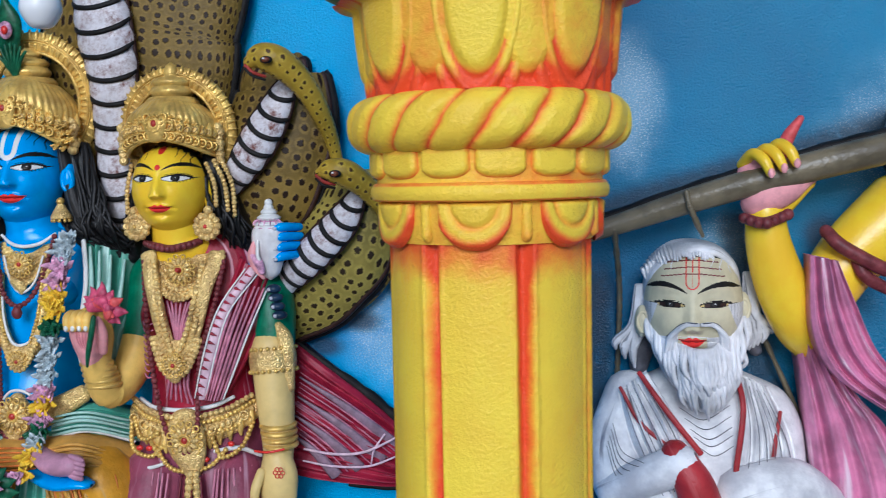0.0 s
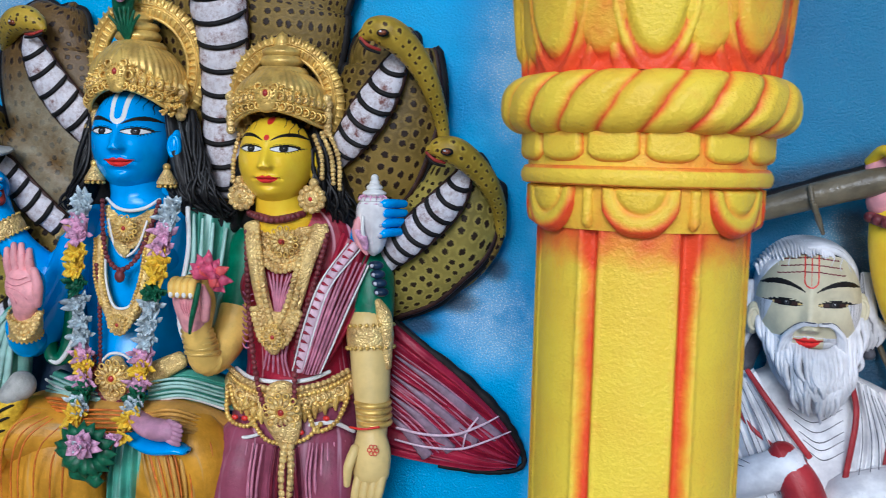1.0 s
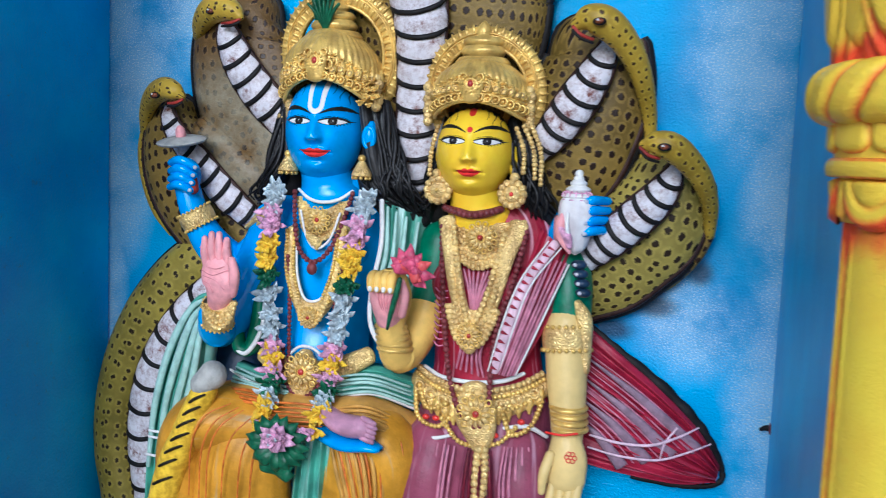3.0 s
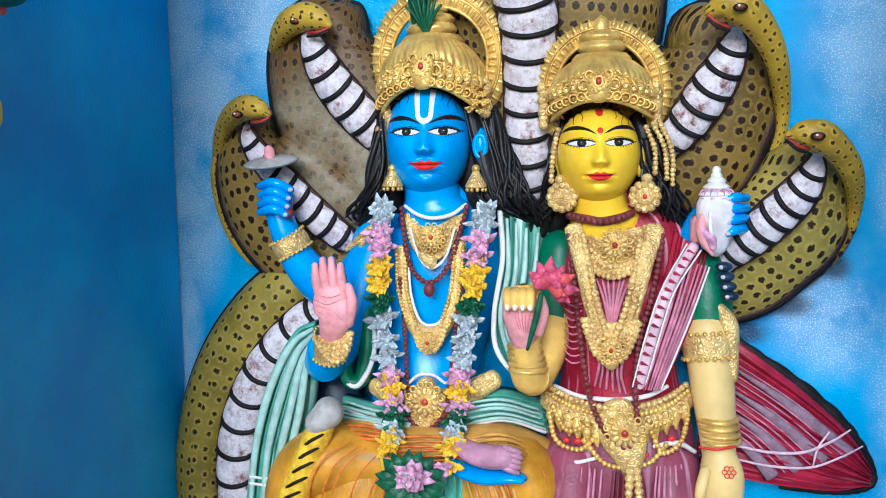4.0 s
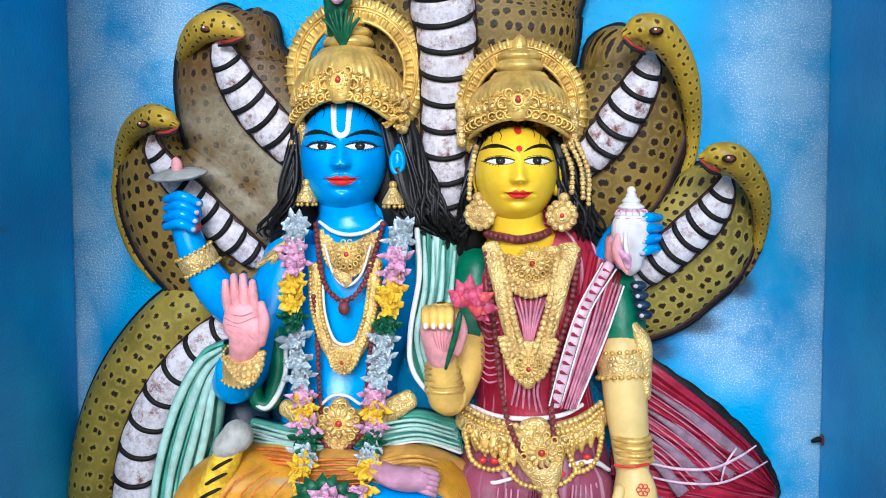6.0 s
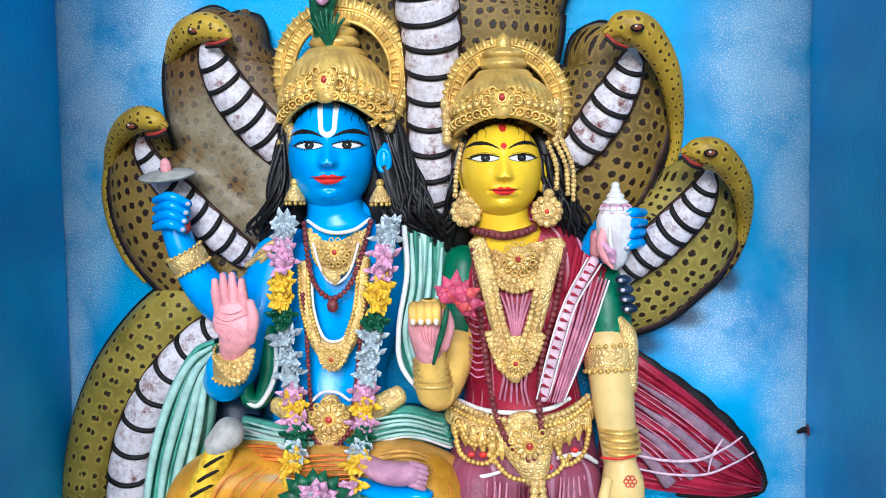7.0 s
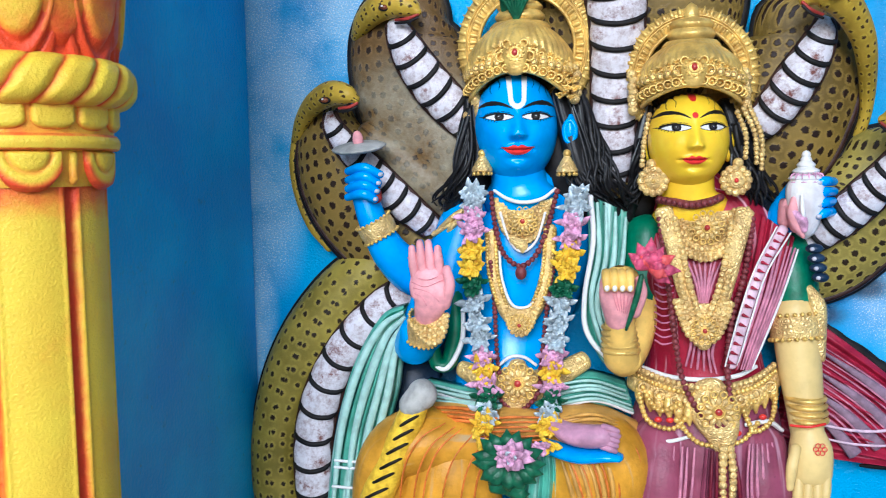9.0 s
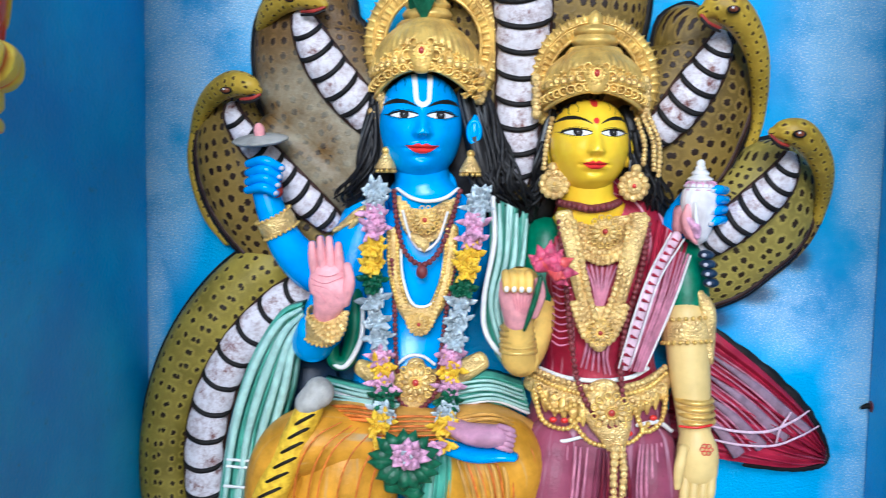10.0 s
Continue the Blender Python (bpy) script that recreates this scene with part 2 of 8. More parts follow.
COLUMN = paint("yellow_and_red_enamel", (1.0, 0.67, 0.045), 0.36, 0, 0.10, 5.0, 0.5, 220.0, 0.2, (0.80, 0.085, 0.02))
BLUE = paint("blue_skin_enamel", (0.005, 0.34, 0.94), 0.26, 0, 0.12, 14.0, 0.15, 120.0, 0.05)
# dark blue of the far fingers, also painted shade below the arm
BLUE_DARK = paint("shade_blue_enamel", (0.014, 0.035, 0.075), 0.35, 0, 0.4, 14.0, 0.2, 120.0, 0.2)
AMBER = paint("amber_skin_enamel", (0.82, 0.54, 0.12), 0.36, 0, 0.15, 20.0, 0.2, 120.0, 0.12)
YELLOW = paint("yellow_skin_enamel", (1.0, 0.62, 0.012), 0.27, 0, 0.1, 14.0, 0.15, 120.0, 0.04)
CREAM = paint("aged_cream_enamel", (0.72, 0.54, 0.20), 0.4, 0, 0.12, 12.0, 0.2, 120.0, 0.15)
PALM = paint("pink_palm_enamel", (0.80, 0.36, 0.38), 0.38, 0, 0.2, 28.0, 0.25, 110.0, 0.06)
MAUVE = paint("mauve_foot_enamel", (0.52, 0.27, 0.38), 0.4, 0, 0.25, 24.0, 0.25, 110.0, 0.15)
WHITE = paint("white_enamel", (0.80, 0.80, 0.78), 0.4, 0, 0.06, 20.0, 0.25, 140.0, 0.15)
BELLY = paint("white_belly_enamel", (0.72, 0.70, 0.74), 0.36, 0, 0.10, 16.0, 0.35, 120.0, 1.3, None, (0.16, 0.045, 0.03))
BLACK = paint("black_enamel", (0.006, 0.005, 0.005), 0.6, 0, 0.3, 20.0, 0.3, 140.0, 0.0)
# grey streaks put the hair's gloss into its colour
HAIR = streaked("black_hair_enamel", (0.006, 0.006, 0.007), (0.34, 0.36, 0.36), 110.0, 0.5, 0.38)
RIM_BROWN = paint("dark_brown_rim_enamel", (0.030, 0.010, 0.006), 0.5, 0, 0.4, 40.0, 0.3, 140.0, 0.3)
CREASE = paint("rose_crease_enamel", (0.66, 0.24, 0.28), 0.45, 0, 0.2, 40.0, 0.2, 120.0, 0.0)
LIP_DARK = paint("dark_red_enamel", (0.28, 0.01, 0.01), 0.5, 0, 0.2, 40.0, 0.1, 120.0, 0.0)
IRIS = paint("grey_brown_iris_enamel", (0.028, 0.024, 0.024), 0.3, 0, 0.3, 60.0, 0.1, 120.0, 0.0)
GEM = paint("dull_red_gem_enamel", (0.42, 0.035, 0.025), 0.3, 0, 0.2, 40.0, 0.1, 120.0, 0.0)
NAIL = paint("pale_nail_enamel", (0.50, 0.50, 0.56), 0.3, 0, 0.1, 40.0, 0.1, 120.0, 0.1)
RED = paint("red_enamel", (0.68, 0.03, 0.02), 0.32, 0, 0.12, 20.0, 0.15, 120.0, 0.03)
GOLD_FINE = worked_gold("fine_gold_enamel", (0.82, 0.54, 0.19), 78.0, 0.35)
GOLD_PLAIN = paint("plain_gold_enamel", (0.80, 0.51, 0.12), 0.32, 0.35, 0.30, 26.0, 0.45, 130.0, 0.75, None, (0.26, 0.13, 0.03))
BEAD = paint("maroon_bead_enamel", (0.17, 0.035, 0.04), 0.4, 0, 0.3, 60.0, 0.3, 150.0, 0.15)
SILVER = paint("silver_petal_enamel", (0.48, 0.56, 0.60), 0.35, 0.25, 0.35, 50.0, 0.4, 150.0, 0.6)
PINK = paint("pink_petal_enamel", (0.60, 0.32, 0.47), 0.4, 0, 0.5, 60.0, 0.4, 150.0, 0.45)
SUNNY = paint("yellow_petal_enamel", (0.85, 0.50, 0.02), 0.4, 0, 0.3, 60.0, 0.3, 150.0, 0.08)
LEAF = paint("dark_green_leaf_enamel", (0.012, 0.10, 0.045), 0.35, 0, 0.4, 50.0, 0.3, 150.0, 0.05)
SHAWL = streaked("green_shawl_enamel", (0.11, 0.38, 0.28), (0.58, 0.78, 0.72), 45.0, 0.75)
SLEEVE = paint("green_sleeve_enamel", (0.012, 0.17, 0.085), 0.36, 0, 0.35, 14.0, 0.2, 120.0, 0.08)
SARI = streaked("crimson_sari_enamel", (0.32, 0.010, 0.035), (0.74, 0.42, 0.50), 75.0, 0.45)
SKIRT = streaked("rose_skirt_enamel", (0.23, 0.05, 0.09), (0.48, 0.27, 0.35), 55.0, 0.5)
TAIL = streaked("maroon_sari_tail_enamel", (0.32, 0.012, 0.040), (0.42, 0.16, 0.24), 70.0, 0.40)
DHOTI = streaked("saffron_dhoti_enamel", (0.58, 0.28, 0.012), (0.50, 0.36, 0.17), 60.0, 0.45)
STRIPE = streaked("striped_waist_cloth_enamel", (0.54, 0.29, 0.05), (0.50, 0.19, 0.16), 60.0, 0.45)
OLIVE = spotted("olive_snake_enamel", (0.175, 0.115, 0.018), (0.018, 0.008, 0.004), 46.0, 0.24)
OLIVE_PALE = spotted("weathered_olive_enamel", (0.105, 0.058, 0.012), (0.022, 0.010, 0.005), 44.0, 0.21, (0.35, 0.32, 0.22))
OLIVE_LIGHT = spotted("light_olive_enamel", (0.27, 0.22, 0.04), (0.024, 0.014, 0.006), 48.0, 0.23)
COIL = spotted("olive_coil_enamel", (0.25, 0.20, 0.025), (0.020, 0.012, 0.006), 38.0, 0.16)
SNAKE_HEAD = spotted("yellow_snake_head_enamel", (0.42, 0.28, 0.02), (0.06, 0.030, 0.01), 56.0, 0.14)
FOLD_RED = paint("brushed_red_fold_enamel", (0.62, 0.17, 0.02), 0.4, 0, 0.3, 40.0, 0.2, 120.0, 0.1)
FOLD_PALE = paint("brushed_pale_rose_enamel", (0.50, 0.19, 0.27), 0.4, 0, 0.25, 40.0, 0.2, 120.0, 0.1)
FOLD_DARK = paint("dark_crimson_fold_enamel", (0.13, 0.006, 0.02), 0.4, 0, 0.25, 40.0, 0.2, 120.0, 0.1)
MINT = paint("pale_mint_enamel", (0.40, 0.62, 0.55), 0.4, 0, 0.15, 30.0, 0.2, 120.0, 0.12)
TAIL_GREY = paint("grey_mauve_enamel", (0.26, 0.17, 0.22), 0.4, 0, 0.25, 40.0, 0.2, 120.0, 0.1)
LINE_GREY = paint("dark_grey_fold_enamel", (0.11, 0.11, 0.13), 0.4, 0, 0.3, 40.0, 0.2, 120.0, 0.0)
EYE = paint("dark_brown_eye_enamel", (0.17, 0.045, 0.015), 0.15, 0, 0.3, 60.0, 0.05, 120.0, 0.0)
GREY = paint("grey_cement_paint", (0.40, 0.40, 0.37), 0.6, 0, 0.25, 30.0, 0.5, 130.0, 0.3)
ROBE = streaked("white_robe_enamel", (0.74, 0.74, 0.78), (0.20, 0.20, 0.24), 80.0, 0.30)
BEARD = streaked("white_beard_enamel", (0.70, 0.70, 0.72), (0.08, 0.08, 0.09), 300.0, 0.5)
SAGE = paint("sallow_skin_enamel", (0.66, 0.60, 0.40), 0.4, 0, 0.15, 14.0, 0.2, 120.0, 0.12)
PINK_CLOTH = streaked("pink_cloth_enamel", (0.58, 0.21, 0.36), (0.82, 0.68, 0.76), 45.0, 0.6)
WOOD = paint("brown_grey_pole_paint", (0.15, 0.125, 0.075), 0.32, 0, 0.35, 14.0, 0.4, 100.0, 0.3)
LOTUS = paint("rose_lotus_enamel", (0.54, 0.075, 0.15), 0.38, 0, 0.4, 45.0, 0.3, 130.0, 0.06)
LOTUS_TIP = paint("coral_enamel", (0.70, 0.10, 0.10), 0.38, 0, 0.2, 45.0, 0.3, 130.0, 0.06)
RED_CLOTH = streaked("red_cloth_enamel", (0.36, 0.025, 0.03), (0.5, 0.1, 0.1), 50.0, 0.35)
LIP = paint("matt_red_enamel", (0.70, 0.025, 0.02), 0.6, 0, 0.1, 20.0, 0.1, 120.0, 0.0)
CONCH = streaked("pink_streaked_white_enamel", (0.80, 0.76, 0.77), (0.62, 0.34, 0.42), 60.0, 0.35)
for dull in (BLACK, HAIR):
    dull.node_tree.nodes["Principled BSDF"].inputs["Specular IOR Level"].default_value = 0.25
BORDER = paint("pale_pink_border_enamel", (0.70, 0.50, 0.58), 0.4, 0, 0.2, 40.0, 0.2, 120.0, 0.12)
MOUTH = paint("dull_red_mouth_enamel", (0.30, 0.03, 0.02), 0.5, 0, 0.3, 40.0, 0.2, 120.0, 0.2)
GREEN = paint("bright_green_enamel", (0.012, 0.16, 0.02), 0.4, 0, 0.3, 20.0, 0.3, 120.0, 0.1)
GLOBE = paint("opal_glass", (0.85, 0.87, 0.9), 0.15, 0, 0.03, 6.0, 0.02, 50.0, 0.05)


# ---------------------------------------------------------------- modelling tools
def spline(points, steps=6):
    """Catmull-Rom through the rows of points."""
    p = np.array(points, float)
    if len(p) == 2:
        return p[0] + (p[1] - p[0]) * np.linspace(0, 1, steps + 1)[:, None]
    q = np.vstack([2 * p[0] - p[1], p, 2 * p[-1] - p[-2]])
    t = np.linspace(0, 1, steps, endpoint=False)[:, None]
    out = []
    for i in range(1, len(q) - 2):
        a, b, c, d = q[i - 1 : i + 3]
        out.append(0.5 * (2 * b + (c - a) * t + (2 * a - 5 * b + 4 * c - d) * t**2 + (3 * b - a - 3 * c + d) * t**3))
    return np.vstack([*out, p[-1:]])


class Sculpt:
    """Gathers surfaces into one mesh with a material, a UV map in metres and a tint for each."""

    def __init__(self):
        self.verts, self.faces, self.mats, self.uvs, self.tints, self.slots, self.count = [], [], [], [], [], [], 0

    def slot(self, m):
        if m not in self.slots:
            self.slots.append(m)
        return self.slots.index(m)

    def grid(self, pts, mat, wrap=False, u=None, v=None, tint=None):
        pts = np.asarray(pts, float)
        n, m = pts.shape[:2]
        u = np.broadcast_to(np.linspace(0, 1, m) if u is None else u, (n, m))
        v = np.broadcast_to(np.linspace(0, 1, n)[:, None] if v is None else v, (n, m))
        i, j = np.meshgrid(np.arange(n - 1), np.arange(m - (0 if wrap else 1)), indexing="ij")
        k = (j + 1) % m
        quads = np.stack([i * m + j, i * m + k, (i + 1) * m + k, (i + 1) * m + j], -1).reshape(-1, 4)
        flat = np.stack([u, v], -1).reshape(-1, 2)
        quad_uv = flat[quads].copy()
        if wrap:
            step = (u[0, 1] - u[0, 0]) if m > 1 else 0
            seam = (j == m - 1).reshape(-1)
            quad_uv[seam, 1, 0] = quad_uv[seam, 0, 0] + step
            quad_uv[seam, 2, 0] = quad_uv[seam, 3, 0] + step
        if callable(mat):
            centre = pts.reshape(-1, 3)[quads].mean(1)
            names = mat(centre)
            self.mats.append(np.array([self.slot(x) for x in names]))
        else:
            self.mats.append(np.full(len(quads), self.slot(mat)))
        self.verts.append(pts.reshape(-1, 3))
        self.faces.append(quads + self.count)
        self.uvs.append(quad_uv.reshape(-1, 2))
        self.tints.append(np.zeros(n * m) if tint is None else np.broadcast_to(tint, (n, m)).reshape(-1))
        self.count += n * m

    def tube(self, points, mat, depth=1.0, n=16, steps=6, cap=True, ripple=None, closed=False):
        """A tube through rows of x, y, z, half-width and, where given, half-depth (towards the viewer)."""
        rows = [(*p, p[3] * depth) if len(p) == 4 else p for p in points]
        p = spline(rows, steps)
        c, rw, rd = p[:, :3], np.maximum(p[:, 3], 1e-4), np.maximum(p[:, 4], 1e-4)
        T = np.gradient(c, axis=0)
        if closed:
            T[0] = T[-1] = c[1] - c[-2]
        T /= np.linalg.norm(T, axis=1)[:, None] + 1e-12
        out = np.array([0, -1.0, 0])
        N = out - (T @ out)[:, None] * T
        N /= np.linalg.norm(N, axis=1)[:, None] + 1e-9
        S = np.cross(T, N)
        length = np.r_[0, np.cumsum(np.linalg.norm(np.diff(c, axis=0), axis=1))]
        if ripple:
            count, amp = ripple
            w = 1 + amp * np.abs(np.sin(np.pi * count * length / length[-1]))
            rw, rd = rw * w, rd * w
        if cap:
            q = np.radians([75, 50, 25])
            start = [(c[0] - T[0] * min(rw[0], rd[0]) * math.sin(a), rw[0] * math.cos(a), rd[0] * math.cos(a), S[0], N[0], length[0]) for a in q]
            end = [(c[-1] + T[-1] * min(rw[-1], rd[-1]) * math.sin(a), rw[-1] * math.cos(a), rd[-1] * math.cos(a), S[-1], N[-1], length[-1]) for a in q[::-1]]
            join = lambda k, mid: np.concatenate([np.array([s[k] for s in start]), mid, np.array([e[k] for e in end])])
            c, rw, rd, S, N, length = join(0, c), join(1, rw), join(2, rd), join(3, S), join(4, N), join(5, length)
        a = np.linspace(0, 2 * math.pi, n, endpoint=False) + math.pi / 2
        pts = c[:, None] + S[:, None] * (rw[:, None] * np.cos(a))[..., None] + N[:, None] * (rd[:, None] * np.sin(a))[..., None]
        self.grid(pts, mat, True, np.linspace(0, 1, n, endpoint=False) * 2 * math.pi * rw.mean() * 0.8, length[:, None])

    def ball(self, centre, size, mat, n=14, turn=None):
        sx, sy, sz = (size, size, size) if isinstance(size, (int, float)) else size
        lat, lon = np.linspace(-math.pi / 2, math.pi / 2, n // 2 + 2)[:, None], np.linspace(0, 2 * math.pi, n, endpoint=False)
        p = np.stack([sx * np.cos(lat) * np.cos(lon), sy * np.cos(lat) * np.sin(lon), sz * np.sin(lat) + 0 * lon], -1)
        if turn is not None:
            p = p @ np.array(turn.to_3x3()).T
        self.grid(p + np.array(centre[:3]), mat, True, np.linspace(0, 1, n, endpoint=False) * 4 * max(sx, sz), np.linspace(0, 2 * sz, n // 2 + 2)[:, None])

    def beads(self, points, r, mat, gap=2.0, n=8):
        """A string of beads of radius r along a curve."""
        p = spline([q[:3] for q in points], 24)
        length = np.r_[0, np.cumsum(np.linalg.norm(np.diff(p, axis=0), axis=1))]
        for s in np.arange(0, length[-1], r * gap):
            c = [np.interp(s, length, p[:, k]) for k in range(3)]
            self.ball(c, r * random.uniform(0.88, 1.1), mat, n)

    def sheet(self, one, two, mat, folds=6, amp=0.008, bulge=0.0, thick=0.012, n=60, steps=8, twist=0.0):
        """Cloth between two edge curves, with folds that run along them, and a back."""
        a, b = spline([p[:3] for p in one], steps), spline([p[:3] for p in two], steps)
        k = max(len(a), len(b))
        grow = lambda c: np.stack([np.interp(np.linspace(0, 1, k), np.linspace(0, 1, len(c)), c[:, i]) for i in range(3)], -1)
        a, b = grow(a), grow(b)
        s = np.linspace(0, 1, n)
        t = np.linspace(0, 1, k)[:, None]
        front = a[:, None] * (1 - s)[None, :, None] + b[:, None] * s[None, :, None]
        wave = amp * (np.sin(2 * math.pi * (folds * s + twist * t)) + 0.45 * np.sin(2 * math.pi * (folds * 1.7 * s + 0.3) + 2 * t)) + bulge * np.sin(math.pi * s)
        front[..., 1] -= wave
        rear = front[:, ::-1].copy()
        rear[..., 1] += thick
        width, length = np.linalg.norm(a - b, axis=1).mean(), np.linalg.norm(np.diff(a, axis=0), axis=1).sum()
        uu = np.r_[s, s[::-1]] * width
        self.grid(np.concatenate([front, rear], 1), mat, True, uu, t * length)

    def lathe(self, centre, profile, mat, n=48, deep=1.0, flutes=0, amp=0.0, steps=5, slant=0.0, tint=None, smooth=True, arch=0.0):
        """A turned body: profile rows of radius and height over the centre; arch: by how much its front is lifted."""
        p = spline(profile, steps) if smooth else np.array(profile, float)
        a = np.linspace(0, 2 * math.pi, n, endpoint=False)
        r, z = p[:, :1], p[:, 1:2]
        wave = 1 + amp * np.cos(flutes * a + slant * np.linspace(0, 1, len(p))[:, None]) if flutes else 1
        lift = arch * np.clip(-np.sin(a), 0, 1) ** 2 * np.clip(1 - (z - z.min()) / (z.max() - z.min() + 1e-9) * 0.6, 0, 1)
        pts = np.stack([r * wave * np.cos(a), r * wave * np.sin(a) * deep, z + lift], -1) + np.array(centre[:3])
        length = np.r_[0, np.cumsum(np.hypot(*np.diff(p, axis=0).T))]
        self.grid(pts, mat, True, a * p[:, 0].max(), length[:, None], tint(a, p) if tint else None)

    def hoop(self, centre, radius, width, depth, mat, tilt=0.0, n=14, squash=1.0, arc=(0, 360)):
        """A ring that faces the viewer; tilt: degrees by which its top leans forward."""
        q = [radians(x) for x in np.linspace(*arc, 25)]
        lean = math.sin(radians(tilt))
        pts = [(centre[0] + radius * math.cos(x) * squash, centre[1] - lean * radius * math.sin(x), centre[2] + radius * math.sin(x), width, depth) for x in q]
        self.tube(pts, mat, 1, n, 3, arc != (0, 360), None, arc == (0, 360))

    def bangle(self, centre, r, t, mat):
        """A thin level ring round a forearm."""
        self.lathe(centre, ((r * 0.88, -t), (r, -t * 0.6), (r * 1.04, 0), (r, t * 0.6), (r * 0.88, t)), mat, 36, 1.05, steps=2)

    def cuff(self, one, two, r, mat, n=26):
        """A ring of metal round a limb from one to two, with beaded borders."""
        p, q = Vector(one), Vector(two)
        self.tube([(*p, r), (*(p + (q - p) * 0.5), r * 1.05), (*q, r)], mat, 1.05, n, 3, False)
        t = (q - p).normalized()
        out = (Vector((0, -1, 0)) - t * t.dot(Vector((0, -1, 0)))).normalized()
        side = t.cross(out)
        for end in (p, q):
            for k in range(22):
                a = 2 * math.pi * k / 22
                self.ball(end + side * r * 1.03 * math.cos(a) + out * r * 1.08 * math.sin(a), r * 0.10, GOLD_PLAIN, 6)

    def swags(self, one, two, three, rows, r, mat, plate=None):
        """Nested arcs of beads that hang from one to three with their lowest place at two; rows: shares of the full arc."""
        a, b, c = (Vector(x) for x in (one, two, three))
        top = (a + c) / 2
        if plate:
            self.sheet([a, top + (b - top) * 0.05, c], [a + (b - a) * 0.35 + (b - top) * 0.22, b, c + (b - c) * 0.35 + (b - top) * 0.22], plate, 1, 0.001, 0.0, 0.012, 24)
        for f in rows:
            x, y, z = top + (a - top) * (0.55 + 0.45 * f), top + (b - top) * f, top + (c - top) * (0.55 + 0.45 * f)
            self.beads([x, x + (y - x) * 0.42 + (y - top) * 0.30, y, z + (y - z) * 0.42 + (y - top) * 0.30, z], r, mat, 1.6)

    def pleats(self, first, last, count, r, mat, lift=0.0):
        """Thin raised fold lines, spread from the curve first to the curve last."""
        a, b = np.array([p[:3] for p in first]), np.array([p[:3] for p in last])
        for k in range(count):
            e = (k + random.uniform(0.25, 0.75)) / count
            row = a * (1 - e) + b * e
            row[:, 1] -= lift * math.sin(math.pi * e)
            n = len(row)
            self.tube([(*q, r * (0.35 + 0.65 * math.sin(math.pi * (i + 0.5) / n)) * random.uniform(0.8, 1.2)) for i, q in enumerate(row)], mat, 0.8, 6, 6)

    def strands(self, first, last, count, r, mat, wave=0.006):
        """Loose wavy locks of hair, spread from the curve first to the curve last."""
        a, b = spline([p[:3] for p in first], 4), spline([p[:3] for p in last], 4)
        for k in range(count):
            e, turn, size = random.uniform(-0.08, 1.08), random.uniform(0, 6.3), random.uniform(0.6, 1.2)
            row = a * (1 - e) + b * e
            n = len(row)
            t = np.arange(n) / (n - 1)
            row[:, 0] += wave * np.sin(turn + 10 * t) * (0.25 + 0.75 * t)
            row[:, 1] += random.uniform(-0.010, 0.006) + 0.004 * np.cos(turn + 9 * t)
            stop = int(n * random.uniform(0.72, 1.0))
            self.tube([(*q, r * size * (1.05 - 0.75 * i / stop)) for i, q in enumerate(row[:stop])], mat, 0.8, 6, 3)

    def mesh(self, name):
        me = bpy.data.meshes.new(name)
        verts, faces = np.concatenate(self.verts), np.concatenate(self.faces)
        me.from_pydata(verts.tolist(), [], faces.tolist())
        for m in self.slots:
            me.materials.append(m)
        me.polygons.foreach_set("material_index", np.concatenate(self.mats).astype(np.int32))
        me.polygons.foreach_set("use_smooth", np.ones(len(faces), bool))
        layer = me.uv_layers.new(name="UVMap")
        layer.data.foreach_set("uv", np.concatenate(self.uvs).astype(np.float32).ravel())
        me.attributes.new("tint", "FLOAT", "POINT").data.foreach_set("value", np.concatenate(self.tints).astype(np.float32))
        me.update()
        return me

    def thing(self, name, label, category, group=""):
        return tagged(new(name, self.mesh(name)), label, category, group)

    def part(self, name, parent, label=""):
        ob = new(name, self.mesh(name))
        ob.parent = parent
        return tagged(ob, label)


def box(name, lo, hi, mat, bevel=0.006, parent=None):
    bm = bmesh.new()
    bmesh.ops.create_cube(bm, size=1.0)
    for v in bm.verts:
        v.co = Vector([lo[k] + (v.co[k] + 0.5) * (hi[k] - lo[k]) for k in range(3)])
    if bevel:
        bmesh.ops.bevel(bm, geom=bm.edges[:], offset=bevel, segments=2, affect="EDGES")
    me = bpy.data.meshes.new(name)
    bm.to_mesh(me)
    bm.free()
    me.materials.append(mat)
    ob = new(name, me)
    ob.parent = parent
    return ob


# ---------------------------------------------------------------- the setting
def structure(ob, label, category):
    return tagged(ob, label, category, kind="structure")


structure(box("ground", (-60, -80, -0.2), (60, 30, 0.0), GROUND, 0), "grey cement forecourt in front of the shrine", "ground")
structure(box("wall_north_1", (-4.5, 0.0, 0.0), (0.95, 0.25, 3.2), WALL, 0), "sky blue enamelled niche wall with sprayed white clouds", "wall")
structure(box("wall_north_2", (0.95, 0.0, 0.0), (4.5, 0.25, 3.2), WALL_DEEP, 0), "darker blue enamelled niche wall with white spray and black airbrushed shadow", "wall")
for k, x in enumerate((-0.951, 0.951)):
    structure(box(f"wall_partition_{k + 1}", (x - 0.1235, -0.905, 0.0), (x + 0.1235, 0.0, 3.0), SIDE, 0.01), "deep blue enamelled partition between two niches", "wall")
structure(box("plinth", (-4.5, -0.95, 0.0), (4.5, -0.0, 0.50), GROUND, 0.01), "cement plinth on which the statues stand", "plinth")
